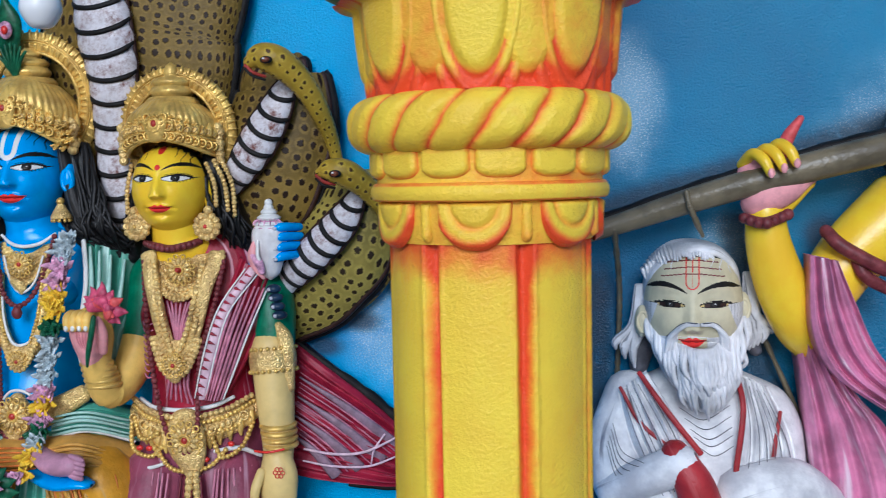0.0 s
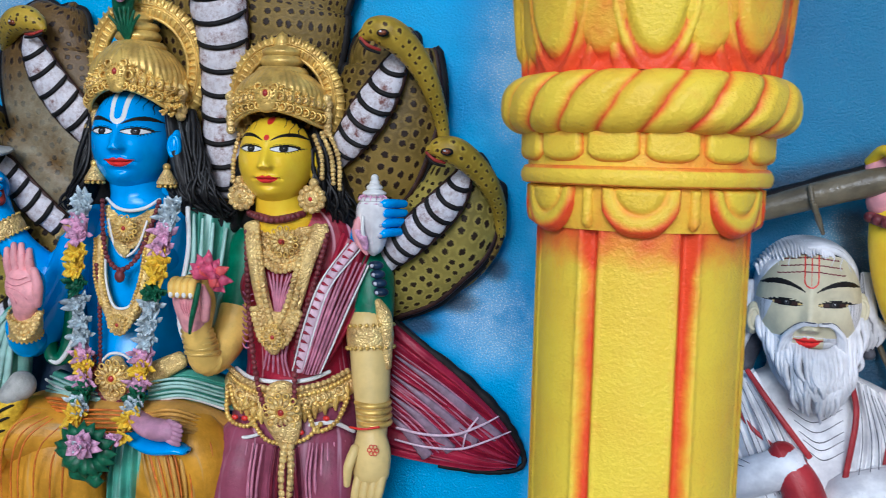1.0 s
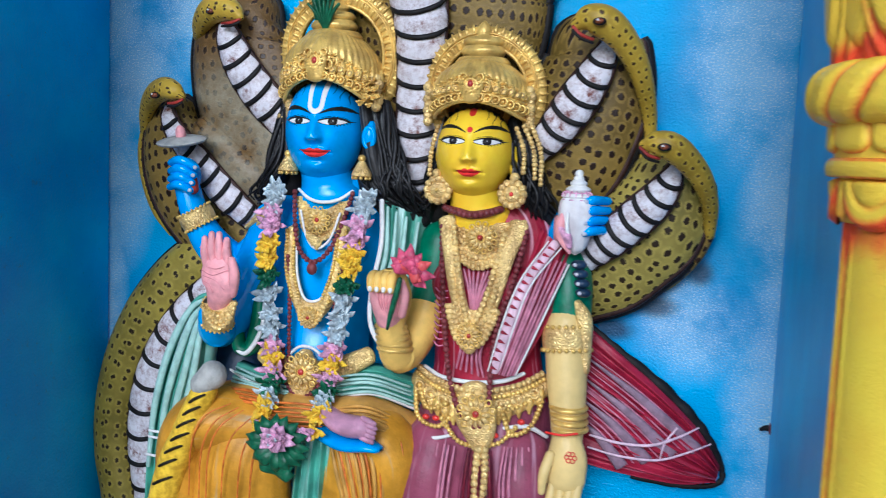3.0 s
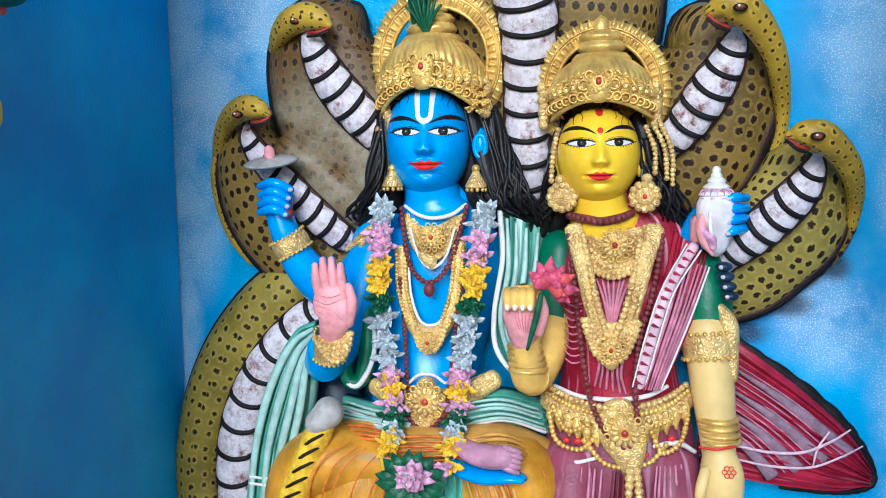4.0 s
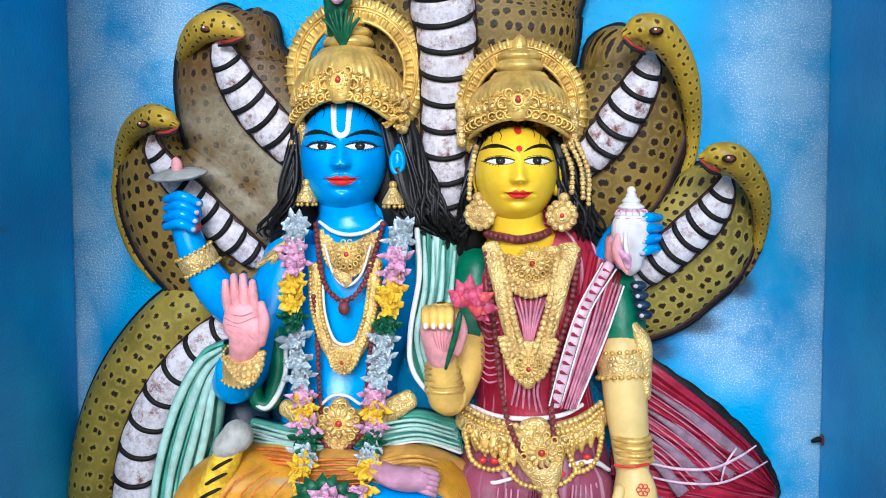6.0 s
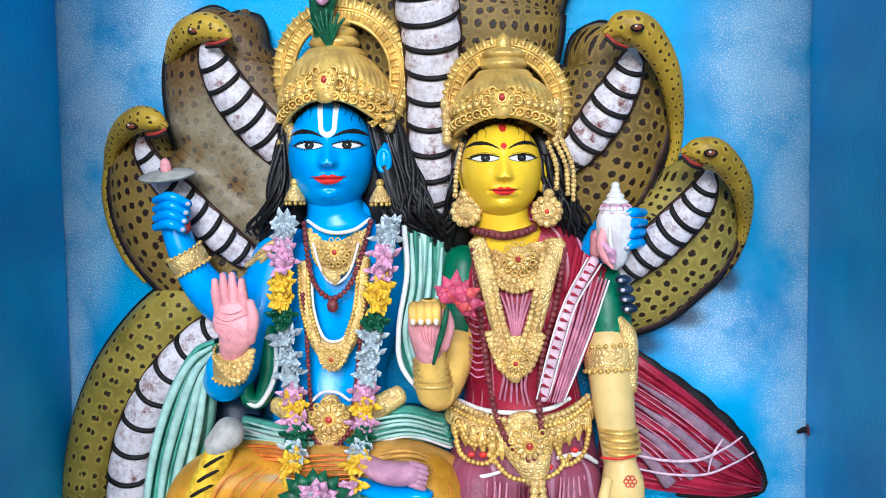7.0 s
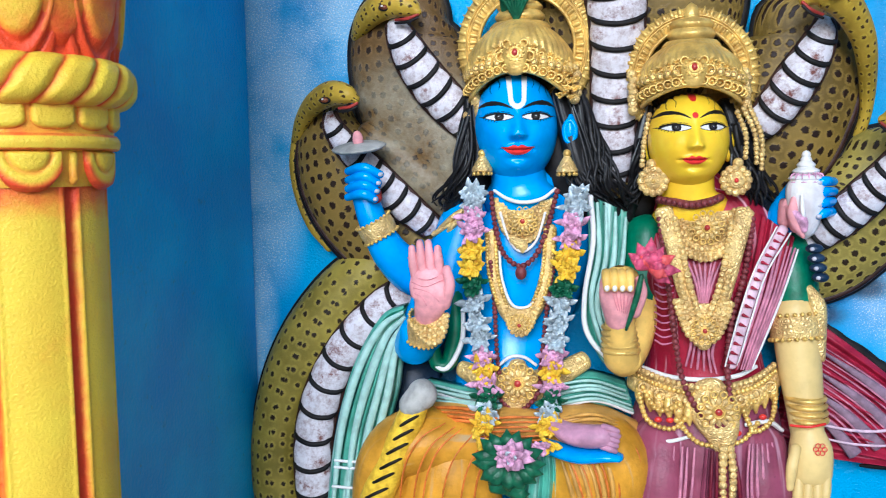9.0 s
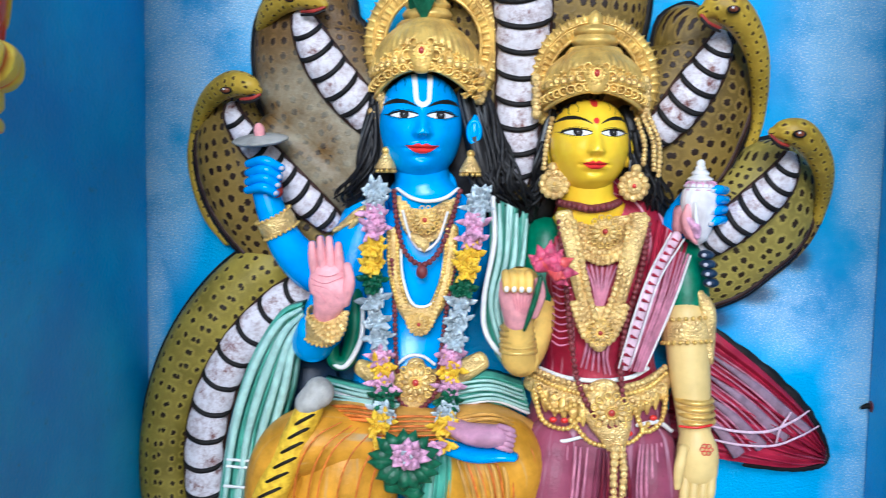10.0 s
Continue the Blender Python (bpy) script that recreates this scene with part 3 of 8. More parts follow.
# unseen slab, assumed; its depth sets how much sky light comes in
structure(box("ceiling", (-4.5, -1.05, 3.0), (4.5, 0.0, 3.2), ROOF, 0.01), "unseen limewashed canopy slab assumed above the niches", "ceiling")
for k, x in enumerate((-4.4, 4.4)):
    structure(box(f"wall_end_{k + 1}", (x - 0.1, -0.905, 0.0), (x + 0.1, 0.0, 3.0), SIDE, 0.01), "deep blue end wall of the shrine", "wall")


# ---------------------------------------------------------------- columns
Z_SHAFT, Z_COLLAR, Z_BAND, Z_NECK, Z_ROPE, Z_TOP = 0.0, 1.4423, 1.4936, 1.5158, 1.5522, 1.6231
FLUTES = 7


def column(x, y, turn, enamel):
    """A cement column: fluted shaft, scalloped collar, band, neck of small petals, rope moulding and lotus capital."""
    root = tagged(new("column"), "yellow cement column sprayed red, fluted, with rope moulding and lotus capital", "column", "columns between the niches")
    s = Sculpt()
    n = FLUTES * 36
    a = np.linspace(0, 2 * math.pi, n, endpoint=False)
    ph = (a * FLUTES / (2 * math.pi)) % 1.0
    edge = np.minimum(ph, 1 - ph)  # 0 in the middle of a groove
    groove = np.clip(1 - edge / 0.10, 0, 1)
    ridge = np.exp(-(((edge - 0.115) / 0.02) ** 2))
    r = 0.1285 - 0.013 * np.sin(groove * math.pi / 2) ** 1.5 + 0.003 * ridge
    zs = np.r_[Z_SHAFT, np.linspace(0.55, Z_COLLAR + 0.01, 30)]
    pts = np.stack([r * np.cos(a) + 0 * zs[:, None], r * np.sin(a) + 0 * zs[:, None], zs[:, None] + 0 * a], -1)
    top = np.clip(1 - (Z_COLLAR - zs[:, None]) / 0.05, 0, 1)
    s.grid(pts, enamel, True, a * 0.13, zs[:, None], np.clip(0.80 * groove + 0.60 * np.clip(1 - edge / 0.24, 0, 1) ** 1.6, 0, 1.2) * (0.75 + 0.25 * np.sin(3 * a + 5 * zs[:, None])) + 0.75 * top)
    s.part("shaft", root, "fluted shaft with red in the grooves")
    s = Sculpt()
    s.lathe((0, 0, 0), ((0.132, Z_COLLAR), (0.137, Z_COLLAR + 0.03), (0.138, Z_BAND + 0.002)), enamel, 70, tint=lambda a, p: 0.26 + 0 * a + 0 * p[:, :1])
    s.part("collar", root)
    s = Sculpt()
    s.lathe((0, 0, 0), ((0.13, Z_BAND), (0.149, Z_BAND), (0.153, Z_BAND + 0.005), (0.154, (Z_BAND + Z_NECK) / 2), (0.152, Z_NECK - 0.005), (0.147, Z_NECK), (0.13, Z_NECK)), enamel, 70, steps=3, tint=lambda a, p: 0.04 + 0.5 * np.clip((p[:, :1] < 0.152) * 1.0, 0, 1) + 0.10 * np.sin(4 * a))
    s.part("band", root)
    s = Sculpt()
    s.lathe((0, 0, 0), ((0.145, Z_NECK - 0.002), (0.146, (Z_NECK + Z_ROPE) / 2), (0.148, Z_ROPE + 0.006)), enamel, 70, tint=lambda a, p: 0.26 + 0.2 * np.sin(2 * a + 1) + 0 * p[:, :1])
    s.part("neck", root)
    # rope moulding: a torus whose strands slant
    s = Sculpt()
    strands, m = 20, 720
    a = np.linspace(0, 2 * math.pi, m, endpoint=False)
    b = np.linspace(0, 2 * math.pi, 110)[:, None]
    mid, half, rr = (Z_ROPE + Z_TOP) / 2, (Z_TOP - Z_ROPE) / 2, 0.034
    ph = (strands * a / (2 * math.pi) - 0.50 * np.sin(b)) % 1.0
    edge = np.minimum(ph, 1 - ph)
    dip = np.clip(1 - edge / 0.30, 0, 1) ** 1.5
    R0 = 0.1480 + (rr - 0.009 * dip) * np.cos(b) * np.where(np.cos(b) > 0, 1, 0.4)
    zz = mid + np.sign(np.sin(b)) * np.abs(np.sin(b)) ** 0.8 * (half - 0.002 * dip)
    under = np.clip(-np.sin(b) - 0.35, 0, 1)
    s.grid(np.stack([R0 * np.cos(a), R0 * np.sin(a), zz + 0 * a], -1), enamel, True, a * 0.18, b * 0.03, 0.75 * dip**2 + 0.7 * under * (0.55 + 0.45 * np.sin(2 * a + 0.7)))
    s.part("rope_moulding", root, "slanting rope moulding")
    # scallops on the collar and petals on the neck
    h = Z_BAND - Z_COLLAR
    for k in range(FLUTES):
        for kind in range(2):
            at = 2 * math.pi * (k + (0.5 if kind == 0 else 0.0)) / FLUTES
            wide = (0.37 if kind == 0 else 0.055) * 2 * math.pi / FLUTES
            s = Sculpt()
            u = np.linspace(-1, 1, 34)
            t = np.linspace(0, 1, 20)[:, None]
            if kind == 0:
                low = 1.12 * np.sqrt(np.clip(1 - np.abs(u) ** 2.6, 0, 1))
                q = np.sqrt(u**2 + (t * low) ** 2)
                bump = 0.010 - 0.005 * np.exp(-(((q - 0.62) / 0.07) ** 2)) + 0.004 * np.exp(-((q / 0.5) ** 2))
                tint = 0.35 * np.exp(-(((q - 0.62) / 0.08) ** 2)) + 0.8 * np.clip((q - 0.82) / 0.2, 0, 1)
            else:
                low = 0.95 - 0.1 * u**2
                bump = 0.007 * np.sqrt(np.clip(1 - u**2, 0, 1)) + 0 * t
                tint = 0.05 + 0.3 * t + 0 * u
            lip = np.clip(t * 12, 0, 1) * np.clip((1 - t) * 9, 0, 1) * np.clip((1 - np.abs(u)) * 9, 0, 1)
            rad = 0.136 + bump * lip
            ang = at + u * wide
            s.grid(np.stack([rad * np.cos(ang), rad * np.sin(ang), Z_BAND - t * low * h], -1), enamel, False, None, None, tint)
            s.part("scallop" if kind == 0 else "rib", root)
    hn = Z_ROPE - Z_NECK
    for k in range(2 * FLUTES):
        at = 2 * math.pi * (k + 0.5) / (2 * FLUTES)
        s = Sculpt()
        u, t = np.linspace(-1, 1, 22), np.linspace(0, 1, 14)[:, None]
        low = 0.98 * (1 - 0.28 * np.abs(u) ** 3.5)
        lip = np.sqrt(np.clip((1 - np.abs(u)) * 5, 0, 1) * np.clip((1 - t) * 5, 0, 1))
        rad = 0.1455 + 0.009 * lip
        ang = at + u * 0.47 * math.pi / FLUTES
        s.grid(np.stack([rad * np.cos(ang), rad * np.sin(ang), Z_ROPE + 0.004 - t * low * hn], -1), enamel, False, None, None, 0.6 * (1 - lip) + 0.20 * (t < 0.2))
        s.part("neck_petal", root)
    # lotus capital
    hp = 0.30
    s = Sculpt()
    s.lathe((0, 0, Z_TOP), ((0.13, -0.004), (0.142, 0.03), (0.148, 0.08), (0.143, 0.141)), enamel, 60, tint=lambda a, p: 0.95 + 0 * a + 0 * p[:, :1])
    s.part("capital_core", root)
    count = 8
    for layer in range(2):
        for k in range(count):
            at = 2 * math.pi * (k + 0.5 * layer + 0.5) / count
            s = Sculpt()
            u, t = np.linspace(-1, 1, 40), np.linspace(0, 0.40, 40)[:, None]
            wide = (0.62 + 0.45 * np.sin(np.clip(t * 1.15 + 0.12, 0, 1) * math.pi) ** 0.8) * (0.41 if layer == 0 else 0.47)
            base = 0.139 + 0.020 * np.sin(np.clip(t * 1.5 + 0.08, 0, 1.6)) - 0.028 * np.clip(t - 0.55, 0, 1)
            q = np.abs(u) + 0 * t
            heart = np.sqrt((u / 0.54) ** 2 + (np.clip(0.36 - t, 0, 1) / 0.315) ** 2.6)
            inner = np.clip((1 - heart) * 5, 0, 1)
            roll = np.clip((1 - q) * 6, 0, 1) ** 0.5
            rad = base + (0.010 if layer == 0 else 0.002) + 0.011 * inner**0.7 * np.clip(1.15 - q**2, 0, 1) + 0.006 * np.exp(-(((heart - 1.25) / 0.12) ** 2)) * roll - 0.005 * np.exp(-(((heart - 1.48) / 0.07) ** 2)) - 0.02 * (1 - roll)
            curl = np.clip((t - 0.366) / 0.034, 0, 1) ** 1.6
            rad = rad + 0.024 * curl
            ang = at + u * wide
            tint = 0.9 * curl + 0.75 * np.exp(-(((heart - 1.05) / 0.07) ** 2)) + 0.55 * np.exp(-(((heart - 1.48) / 0.07) ** 2)) + 0.22 * np.clip((heart - 1.0) * 4, 0, 1) + 0.2 * np.clip(1 - t / 0.2, 0, 1) + 0.8 * np.clip(1 - t / 0.10, 0, 1) + 0.5 * np.clip((q - 0.84) / 0.14, 0, 1) + (0.16 if layer else -0.05) + 0.15 * math.sin(2.3 * k) + 0.7 * np.clip(np.cos(ang + radians(turn)) - 0.30, 0, 1)
            s.grid(np.stack([rad * np.cos(ang), rad * np.sin(ang), Z_TOP + t * hp - 0.002 + 0 * u], -1), enamel, False, None, None, tint)
            s.part("petal", root)
    s = Sculpt()
    s.lathe((0, 0, Z_TOP + 0.139), ((0.05, 0.0), (0.20, 0.0), (0.232, 0.005), (0.245, 0.018), (0.23, 0.04), (0.19, 0.05), (0.05, 0.05)), GREEN, 96, 1, 16, 0.03, 3)
    s.part("leaf_band", root, "green leaf band")
    s = Sculpt()
    s.lathe((0, 0, Z_TOP + 0.185), ((0.02, 0.0), (0.19, 0.0), (0.2, 0.02), (0.21, 0.08), (0.21, 2.815 - Z_TOP), (0.02, 2.815 - Z_TOP)), enamel, 40, smooth=False)
    s.part("abacus", root)
    root.matrix_basis = pose(x, y, 0, 0, 0, turn)
    return root


post = column(0.951, -0.898, -67.0, COLUMN)
copy_thing(post, pose(-0.826, -0.898, 0, 0, 0, -70.0))


# ---------------------------------------------------------------- faces
def head(s, centre, half, turn, skin, paint_of, eye_z, nose_z, lip_z, nose=1.0, jowl=0.94, brow=0.76):
    """A head that faces the viewer: half: half-width, half-depth, half-height; paint_of gives each place of the face (in half-widths and
    half-heights from its middle, and whether it looks to the front) a material."""
    hx, hy, hz = half
    lon = np.radians(np.r_[np.linspace(-105, 105, 330), np.linspace(110, 250, 30)])
    lat = np.linspace(-math.pi / 2, math.pi / 2, 280)[:, None]
    full = np.where(lat < 0, np.cos(lat) ** jowl, np.cos(lat) ** brow)
    x, y, z = full * np.sin(lon), -full * np.cos(lon), np.sin(lat) + 0 * lon
    jaw = 1 - 0.06 * np.clip(-z, 0, 1) ** 1.5 - 0.08 * np.clip(-z - 0.55, 0, 1)
    x, y = x * jaw, y * (1 - 0.06 * np.clip(-z, 0, 1))
    front = np.clip(-y * 1.6, 0, 1)
    g = lambda cx, cz, wx, wz: np.exp(-(((x - cx) / wx) ** 2) - (((z - cz) / wz) ** 2))
    two = lambda cx, cz, wx, wz: g(cx, cz, wx, wz) + g(-cx, cz, wx, wz)
    soft = lambda q: np.clip(q, 0, 1) ** 2 * (3 - 2 * np.clip(q, 0, 1))
    tip = nose_z + 0.07
    down = soft((eye_z + 0.16 - z) / (eye_z + 0.16 - tip)) ** 1.2 * soft((z - nose_z + 0.06) / 0.13)
    push = nose * 0.155 * down * np.exp(-np.abs(x / (0.105 + 0.055 * down)) ** 2.2) + 0.07 * nose * two(0.125, nose_z + 0.045, 0.065, 0.055)
    push += -0.03 * two(0.06, nose_z - 0.015, 0.03, 0.02) + 0.035 * g(0, eye_z + 0.12, 0.14, 0.22)
    push += -0.085 * two(0.42, eye_z + 0.02, 0.25, 0.12) + 0.07 * two(0.45, eye_z, 0.17, 0.065) + 0.02 * two(0.45, eye_z + 0.10, 0.2, 0.03)
    push += 0.025 * two(0.45, eye_z + 0.24, 0.26, 0.06)
    push += 0.085 * g(0, lip_z + 0.045, 0.25, 0.05) + 0.085 * g(0, lip_z - 0.055, 0.2, 0.055) - 0.05 * g(0, lip_z, 0.3, 0.014) - 0.05 * g(0, lip_z - 0.15, 0.2, 0.05)
    push += 0.08 * g(0, lip_z - 0.31, 0.2, 0.11) - 0.02 * g(0, lip_z + 0.13, 0.04, 0.06) - 0.03 * two(0.36, lip_z + 0.01, 0.05, 0.05)
    push += 0.06 * two(0.48, nose_z, 0.28, 0.26)
    y = y - push * front
    fx, fz, ff = x, z, (y < -0.12)
    c, sn = math.cos(radians(turn)), math.sin(radians(turn))
    X, Y, Z = x * hx, y * hy, z * hz
    pts = np.stack([X * c - Y * sn, X * sn + Y * c, Z], -1) + np.array(centre[:3])
    n, m = pts.shape[:2]

    def chosen(_):
        i, j = np.meshgrid(np.arange(n - 1), np.arange(m), indexing="ij")
        k = (j + 1) % m
        mid = lambda q: ((q[i, j] + q[i, k] + q[i + 1, k] + q[i + 1, j]) / 4).ravel()
        return [paint_of(a, b, f > 0.5) for a, b, f in zip(mid(fx), mid(fz), mid(ff.astype(float)))]

    s.grid(pts, chosen, True)


def face_paint(skin, hair, eye_x, eye_z, eye_w, eye_h, brow, lip_z, lip_w, line, marks, lip=None, lashes=True):
    """Painted features: almond eyes with a black outline and lashes, arched brows (heights of their inner end, peak and outer end), lips,
    a hairline with loose locks and the marks of the forehead."""

    def paint_of(x, z, front):
        if not front or z > line(x):
            return hair
        for at, low, lean in ((-0.62, 0.16, 0.25), (-0.42, 0.20, 0.1), (0.40, 0.18, -0.2), (0.55, 0.22, -0.1), (0.70, 0.2, 0.1)):
            if z > line(at) - low and abs(x - at - lean * (line(at) - z) - 0.02 * math.sin(26 * z)) < 0.006 + 0.035 * max(0.0, z - line(at) + low):
                return hair
        made = marks(x, z)
        if made:
            return made
        for side in (-1, 1):
            dx, dz = (x * side - eye_x) / eye_w, (z - eye_z) / eye_h
            if -1.3 < dx < 1.6:
                dz -= 0.07 * dx
                q = max(0.0, 1 - abs(dx + 0.06) ** 1.9)
                top, low = 0.80 * q**0.85, -0.80 * q**0.9
                if low < dz < top and abs(dx) < 1:
                    e = math.hypot((dx + 0.04) * eye_w, (z - eye_z - 0.010) * 1.28)
                    if e < eye_w * 0.03:
                        return BLACK
                    # white dot paints a glint into the pupil
                    if math.hypot((dx + 0.02) * eye_w, (z - eye_z - 0.016) * 1.28) < eye_w * 0.045:
                        return WHITE
                    if e < eye_w * 0.33:
                        return IRIS if eye_w * 0.08 < e < eye_w * 0.16 else BLACK
                    return WHITE if lashes else (RIM_BROWN if abs(dx) < 0.70 else CREAM)
                thick = 0.55 + 0.18 * dx
                if top <= dz < top + max(0.16, thick) and -1.02 < dx < 1.05:
                    return BLACK
                if low - 0.20 < dz <= low and abs(dx) < 1.02:
                    return BLACK
                if 0.95 <= dx < 1.42 and abs(dz - 0.28 * (dx - 0.7)) < 0.30 * (1.45 - dx) / 0.5:
                    return BLACK
                if lashes and 0.1 < dx < 1.1 and low - 0.62 < dz < low and ((dx * 5.0 + (dz - low) * 0.9) % 1.0) < 0.30:
                    return BLACK
                if abs(dz - top - 0.78 - 0.10 * dx) < 0.07 and -0.8 < dx < 0.95:
                    return BLACK
            v = x * side
            if 0.10 < v < 0.93:
                e = (v - 0.10) / 0.83
                arch = np.interp(e, (0, 0.1, 0.2, 0.32, 0.45, 0.6, 0.72, 0.86, 1), [brow[0] + (brow[1] - brow[0]) * f for f in (0.06, 0.36, 0.60, 0.82, 0.95)] + [brow[1] - (brow[1] - brow[2]) * f for f in (0.0, 0.12, 0.48, 1.1)])
                if abs(z - arch) < np.interp(e, (0, 0.12, 0.55, 0.8, 1), (0.007, 0.022, 0.043, 0.036, 0.005)):
                    return BLACK
        lx, lz = x / lip_w, z - lip_z
        if abs(lx) < 1:
            bow = 0.068 * (1 - abs(lx) ** 1.3) + 0.024 * math.exp(-(((abs(lx) - 0.25) / 0.2) ** 2)) - 0.016 * math.exp(-((lx / 0.12) ** 2)) + 0.045 * lx**2
            low = -0.095 * max(0.0, 1 - abs(lx * 1.12) ** 2.0) ** 0.8 + 0.045 * lx**2
            if abs(lz - 0.045 * lx**2 - 0.006 * math.cos(lx * 9)) < 0.007:
                return LIP_DARK
            if low < lz < bow:
                return lip or LIP
        return skin

    return paint_of


def hand(s, wrist, palm, spread, mat, inner, length, size, tips=None):
    """A raised open hand: palm blob, four fingers and a thumb. spread: direction of the fingers; size: half-width of the palm."""
    p, d = Vector(palm), Vector(spread).normalized()
    side = d.cross(Vector((0, -1, 0))).normalized()
    s.tube([(*Vector(wrist), size * 0.62, size * 0.55), (*(p - d * size * 0.7), size * 0.9, size * 0.42), (*p, size * 1.02, size * 0.42), (*(p + d * size * 0.65), size * 0.86, size * 0.34)], inner, 1, 18)
    s.tube([(*(Vector(wrist) + Vector((0, 0.02, 0))), size * 0.66, size * 0.5), (*(p + Vector((0, 0.018, 0))), size * 1.07, size * 0.42), (*(p + d * size * 0.6 + Vector((0, 0.016, 0))), size * 0.9, size * 0.3)], mat, 1, 18)
    over = Vector((0, -size * 0.44, 0))
    for a, b, c in (((-0.8, 0.35), (-0.1, 0.05), (0.8, 0.30)), ((-0.75, 0.05), (0.05, -0.25), (0.5, -0.75)), ((-0.7, -0.25), (-0.35, -0.45), (-0.15, -0.9)), ((-0.4, 0.5), (0.1, 0.38), (0.6, 0.5))):
        s.tube([(*(p + side * u * size + d * v * size + over * (1 - 0.35 * u * u)), size * 0.020) for u, v in (a, b, c)], CREASE, 0.8, 6, 5)
    for k in range(4):
        o = (k - 1.5) * 0.43 * size
        for joint in (0.38, 0.68):
            q = p + d * size * 0.6 + side * o * (1 + 0.25 * joint) + d * length * (0.86, 1.0, 0.98, 0.78)[k] * joint + Vector((0, -size * 0.235, 0))
            s.tube([(*(q - side * size * 0.15 + Vector((0, size * 0.05, 0))), size * 0.022), (*q, size * 0.03), (*(q + side * size * 0.15 + Vector((0, size * 0.05, 0))), size * 0.022)], CREASE, 0.8, 6, 3)
        ln = length * (0.86, 1.0, 0.98, 0.78)[k]
        root = p + d * size * 0.6 + side * o
        end = root + d * ln + side * o * 0.02
        r = size * 0.235
        s.tube([(*root, r), (*(root + (end - root) * 0.5 + Vector((0, -0.004, 0))), r * 1.02), (*end, r * 0.72)], inner, 1, 10)
        s.tube([(*(root + Vector((0, 0.006, 0))), r), (*(end + Vector((0, 0.005, 0))), r * 0.75)], mat, 1, 10)


def flower(s, centre, size, mat, petals=9, tilt=0.5, heart=None, length=1.0, spread=1.0):
    """A modelled blossom of pointed petals in two whorls."""
    c = Vector(centre)
    for k in range(petals):
        whorl = k % 3
        a = 2 * math.pi * (k / petals) + random.uniform(-0.35, 0.35)
        way = Vector((math.cos(a) * spread, -tilt - 0.45 * whorl + random.uniform(-0.25, 0.25), math.sin(a) + 0.28)).normalized()
        end = c + way * size * (1.08 - 0.2 * whorl) * random.uniform(0.75, 1.25) * length
        mid = c + (end - c) * random.uniform(0.42, 0.6) + Vector((random.uniform(-0.08, 0.08) * size, -0.12 * size, 0))
        w = size * random.uniform(0.22, 0.36)
        s.tube([(*c, w * 0.4, w * 0.3), (*mid, w, w * 0.34), (*(mid + (end - mid) * 0.6 + Vector((0, -0.05 * size, 0))), w * 0.62, w * 0.26), (*end, w * 0.08, w * 0.08)], mat, 1, 8, 3)
    if heart:
        s.ball(c + Vector((0, -0.35 * size, 0)), size * 0.3, heart, 8)


# ---------------------------------------------------------------- the serpent
def belly(s, pts, bands, mat=BELLY):
    """A ribbed white belly with black painted bands across it."""
    s.tube(pts, mat, 0.55, 16, 10, True, (bands, 0.10))
    for side in (-1, 1):
        rim(s, pts, side, 0.0065, RIM_BROWN, 0.0)
    p = spline([(*q[:3], q[3]) for q in pts], 40)
    length = np.r_[0, np.cumsum(np.linalg.norm(np.diff(p[:, :3], axis=0), axis=1))]
    for k in range(1, bands + 1):
        at = length[-1] * (k - 0.02) / (bands + 0.3)
        row = [np.interp(at, length, p[:, j]) for j in range(4)]
        nxt = [np.interp(at + 0.004, length, p[:, j]) for j in range(4)]
        t = (Vector(nxt[:3]) - Vector(row[:3])).normalized()
        out = Vector((0, -1, 0))
        side = t.cross(out).normalized()
        r = row[3]
        arc = []
        for a in (-80, -45, 0, 45, 80):
            q = Vector(row[:3]) + side * r * 1.05 * math.sin(radians(a)) + out * (r * 0.55 * 1.05 * math.cos(radians(a)) + 0.001) + t * r * 0.50 * (math.cos(radians(a)) - 0.4)
            arc.append((*q, 0.0062 if abs(a) < 60 else 0.0042))
        s.tube(arc, BLACK, 0.8, 6, 4)


def rim(s, pts, side, r=0.0115, mat=BLACK, back=0.002, inset=1.0, deep=0.0):
    """The dark outline along one border of a hood."""
    p = spline([(*q[:3], q[3]) for q in pts], 8)
    T = np.gradient(p[:, :3], axis=0)
    T /= np.linalg.norm(T, axis=1)[:, None]
    S = np.cross(T, np.array([0, -1.0, 0]))
    line = p[:, :3] + side * S * p[:, 3:4] * inset
    line[:, 1] += back - deep * math.sqrt(1 - inset * inset)
    s.tube([(*q, r) for q in line[::4]], mat, 0.9, 8, 4)


def snake_head(s, pts, eye, mouth):
    s.tube(pts, SNAKE_HEAD, 0.95, 18, 6)
    e = Vector(eye)
    s.ball(e, (0.0135, 0.006, 0.0078), BLACK, 14)
    s.ball(e + Vector((0, -0.004, 0)), (0.0088, 0.005, 0.0056), EYE, 14)
    # white dab set on the eye as its highlight
    s.ball(e + Vector((-0.003, -0.009, 0.002)), (0.0026, 0.002, 0.0022), WHITE, 8)
    s.tube([(*q[:3], q[3] * 0.7) for q in mouth], MOUTH, 0.8, 8, 4)
    s.tube([(q[0], q[1] - 0.002, q[2] - 0.007, q[3] * 0.6) for q in mouth], BLACK, 0.8, 8, 4)


snake = Sculpt()
s = snake
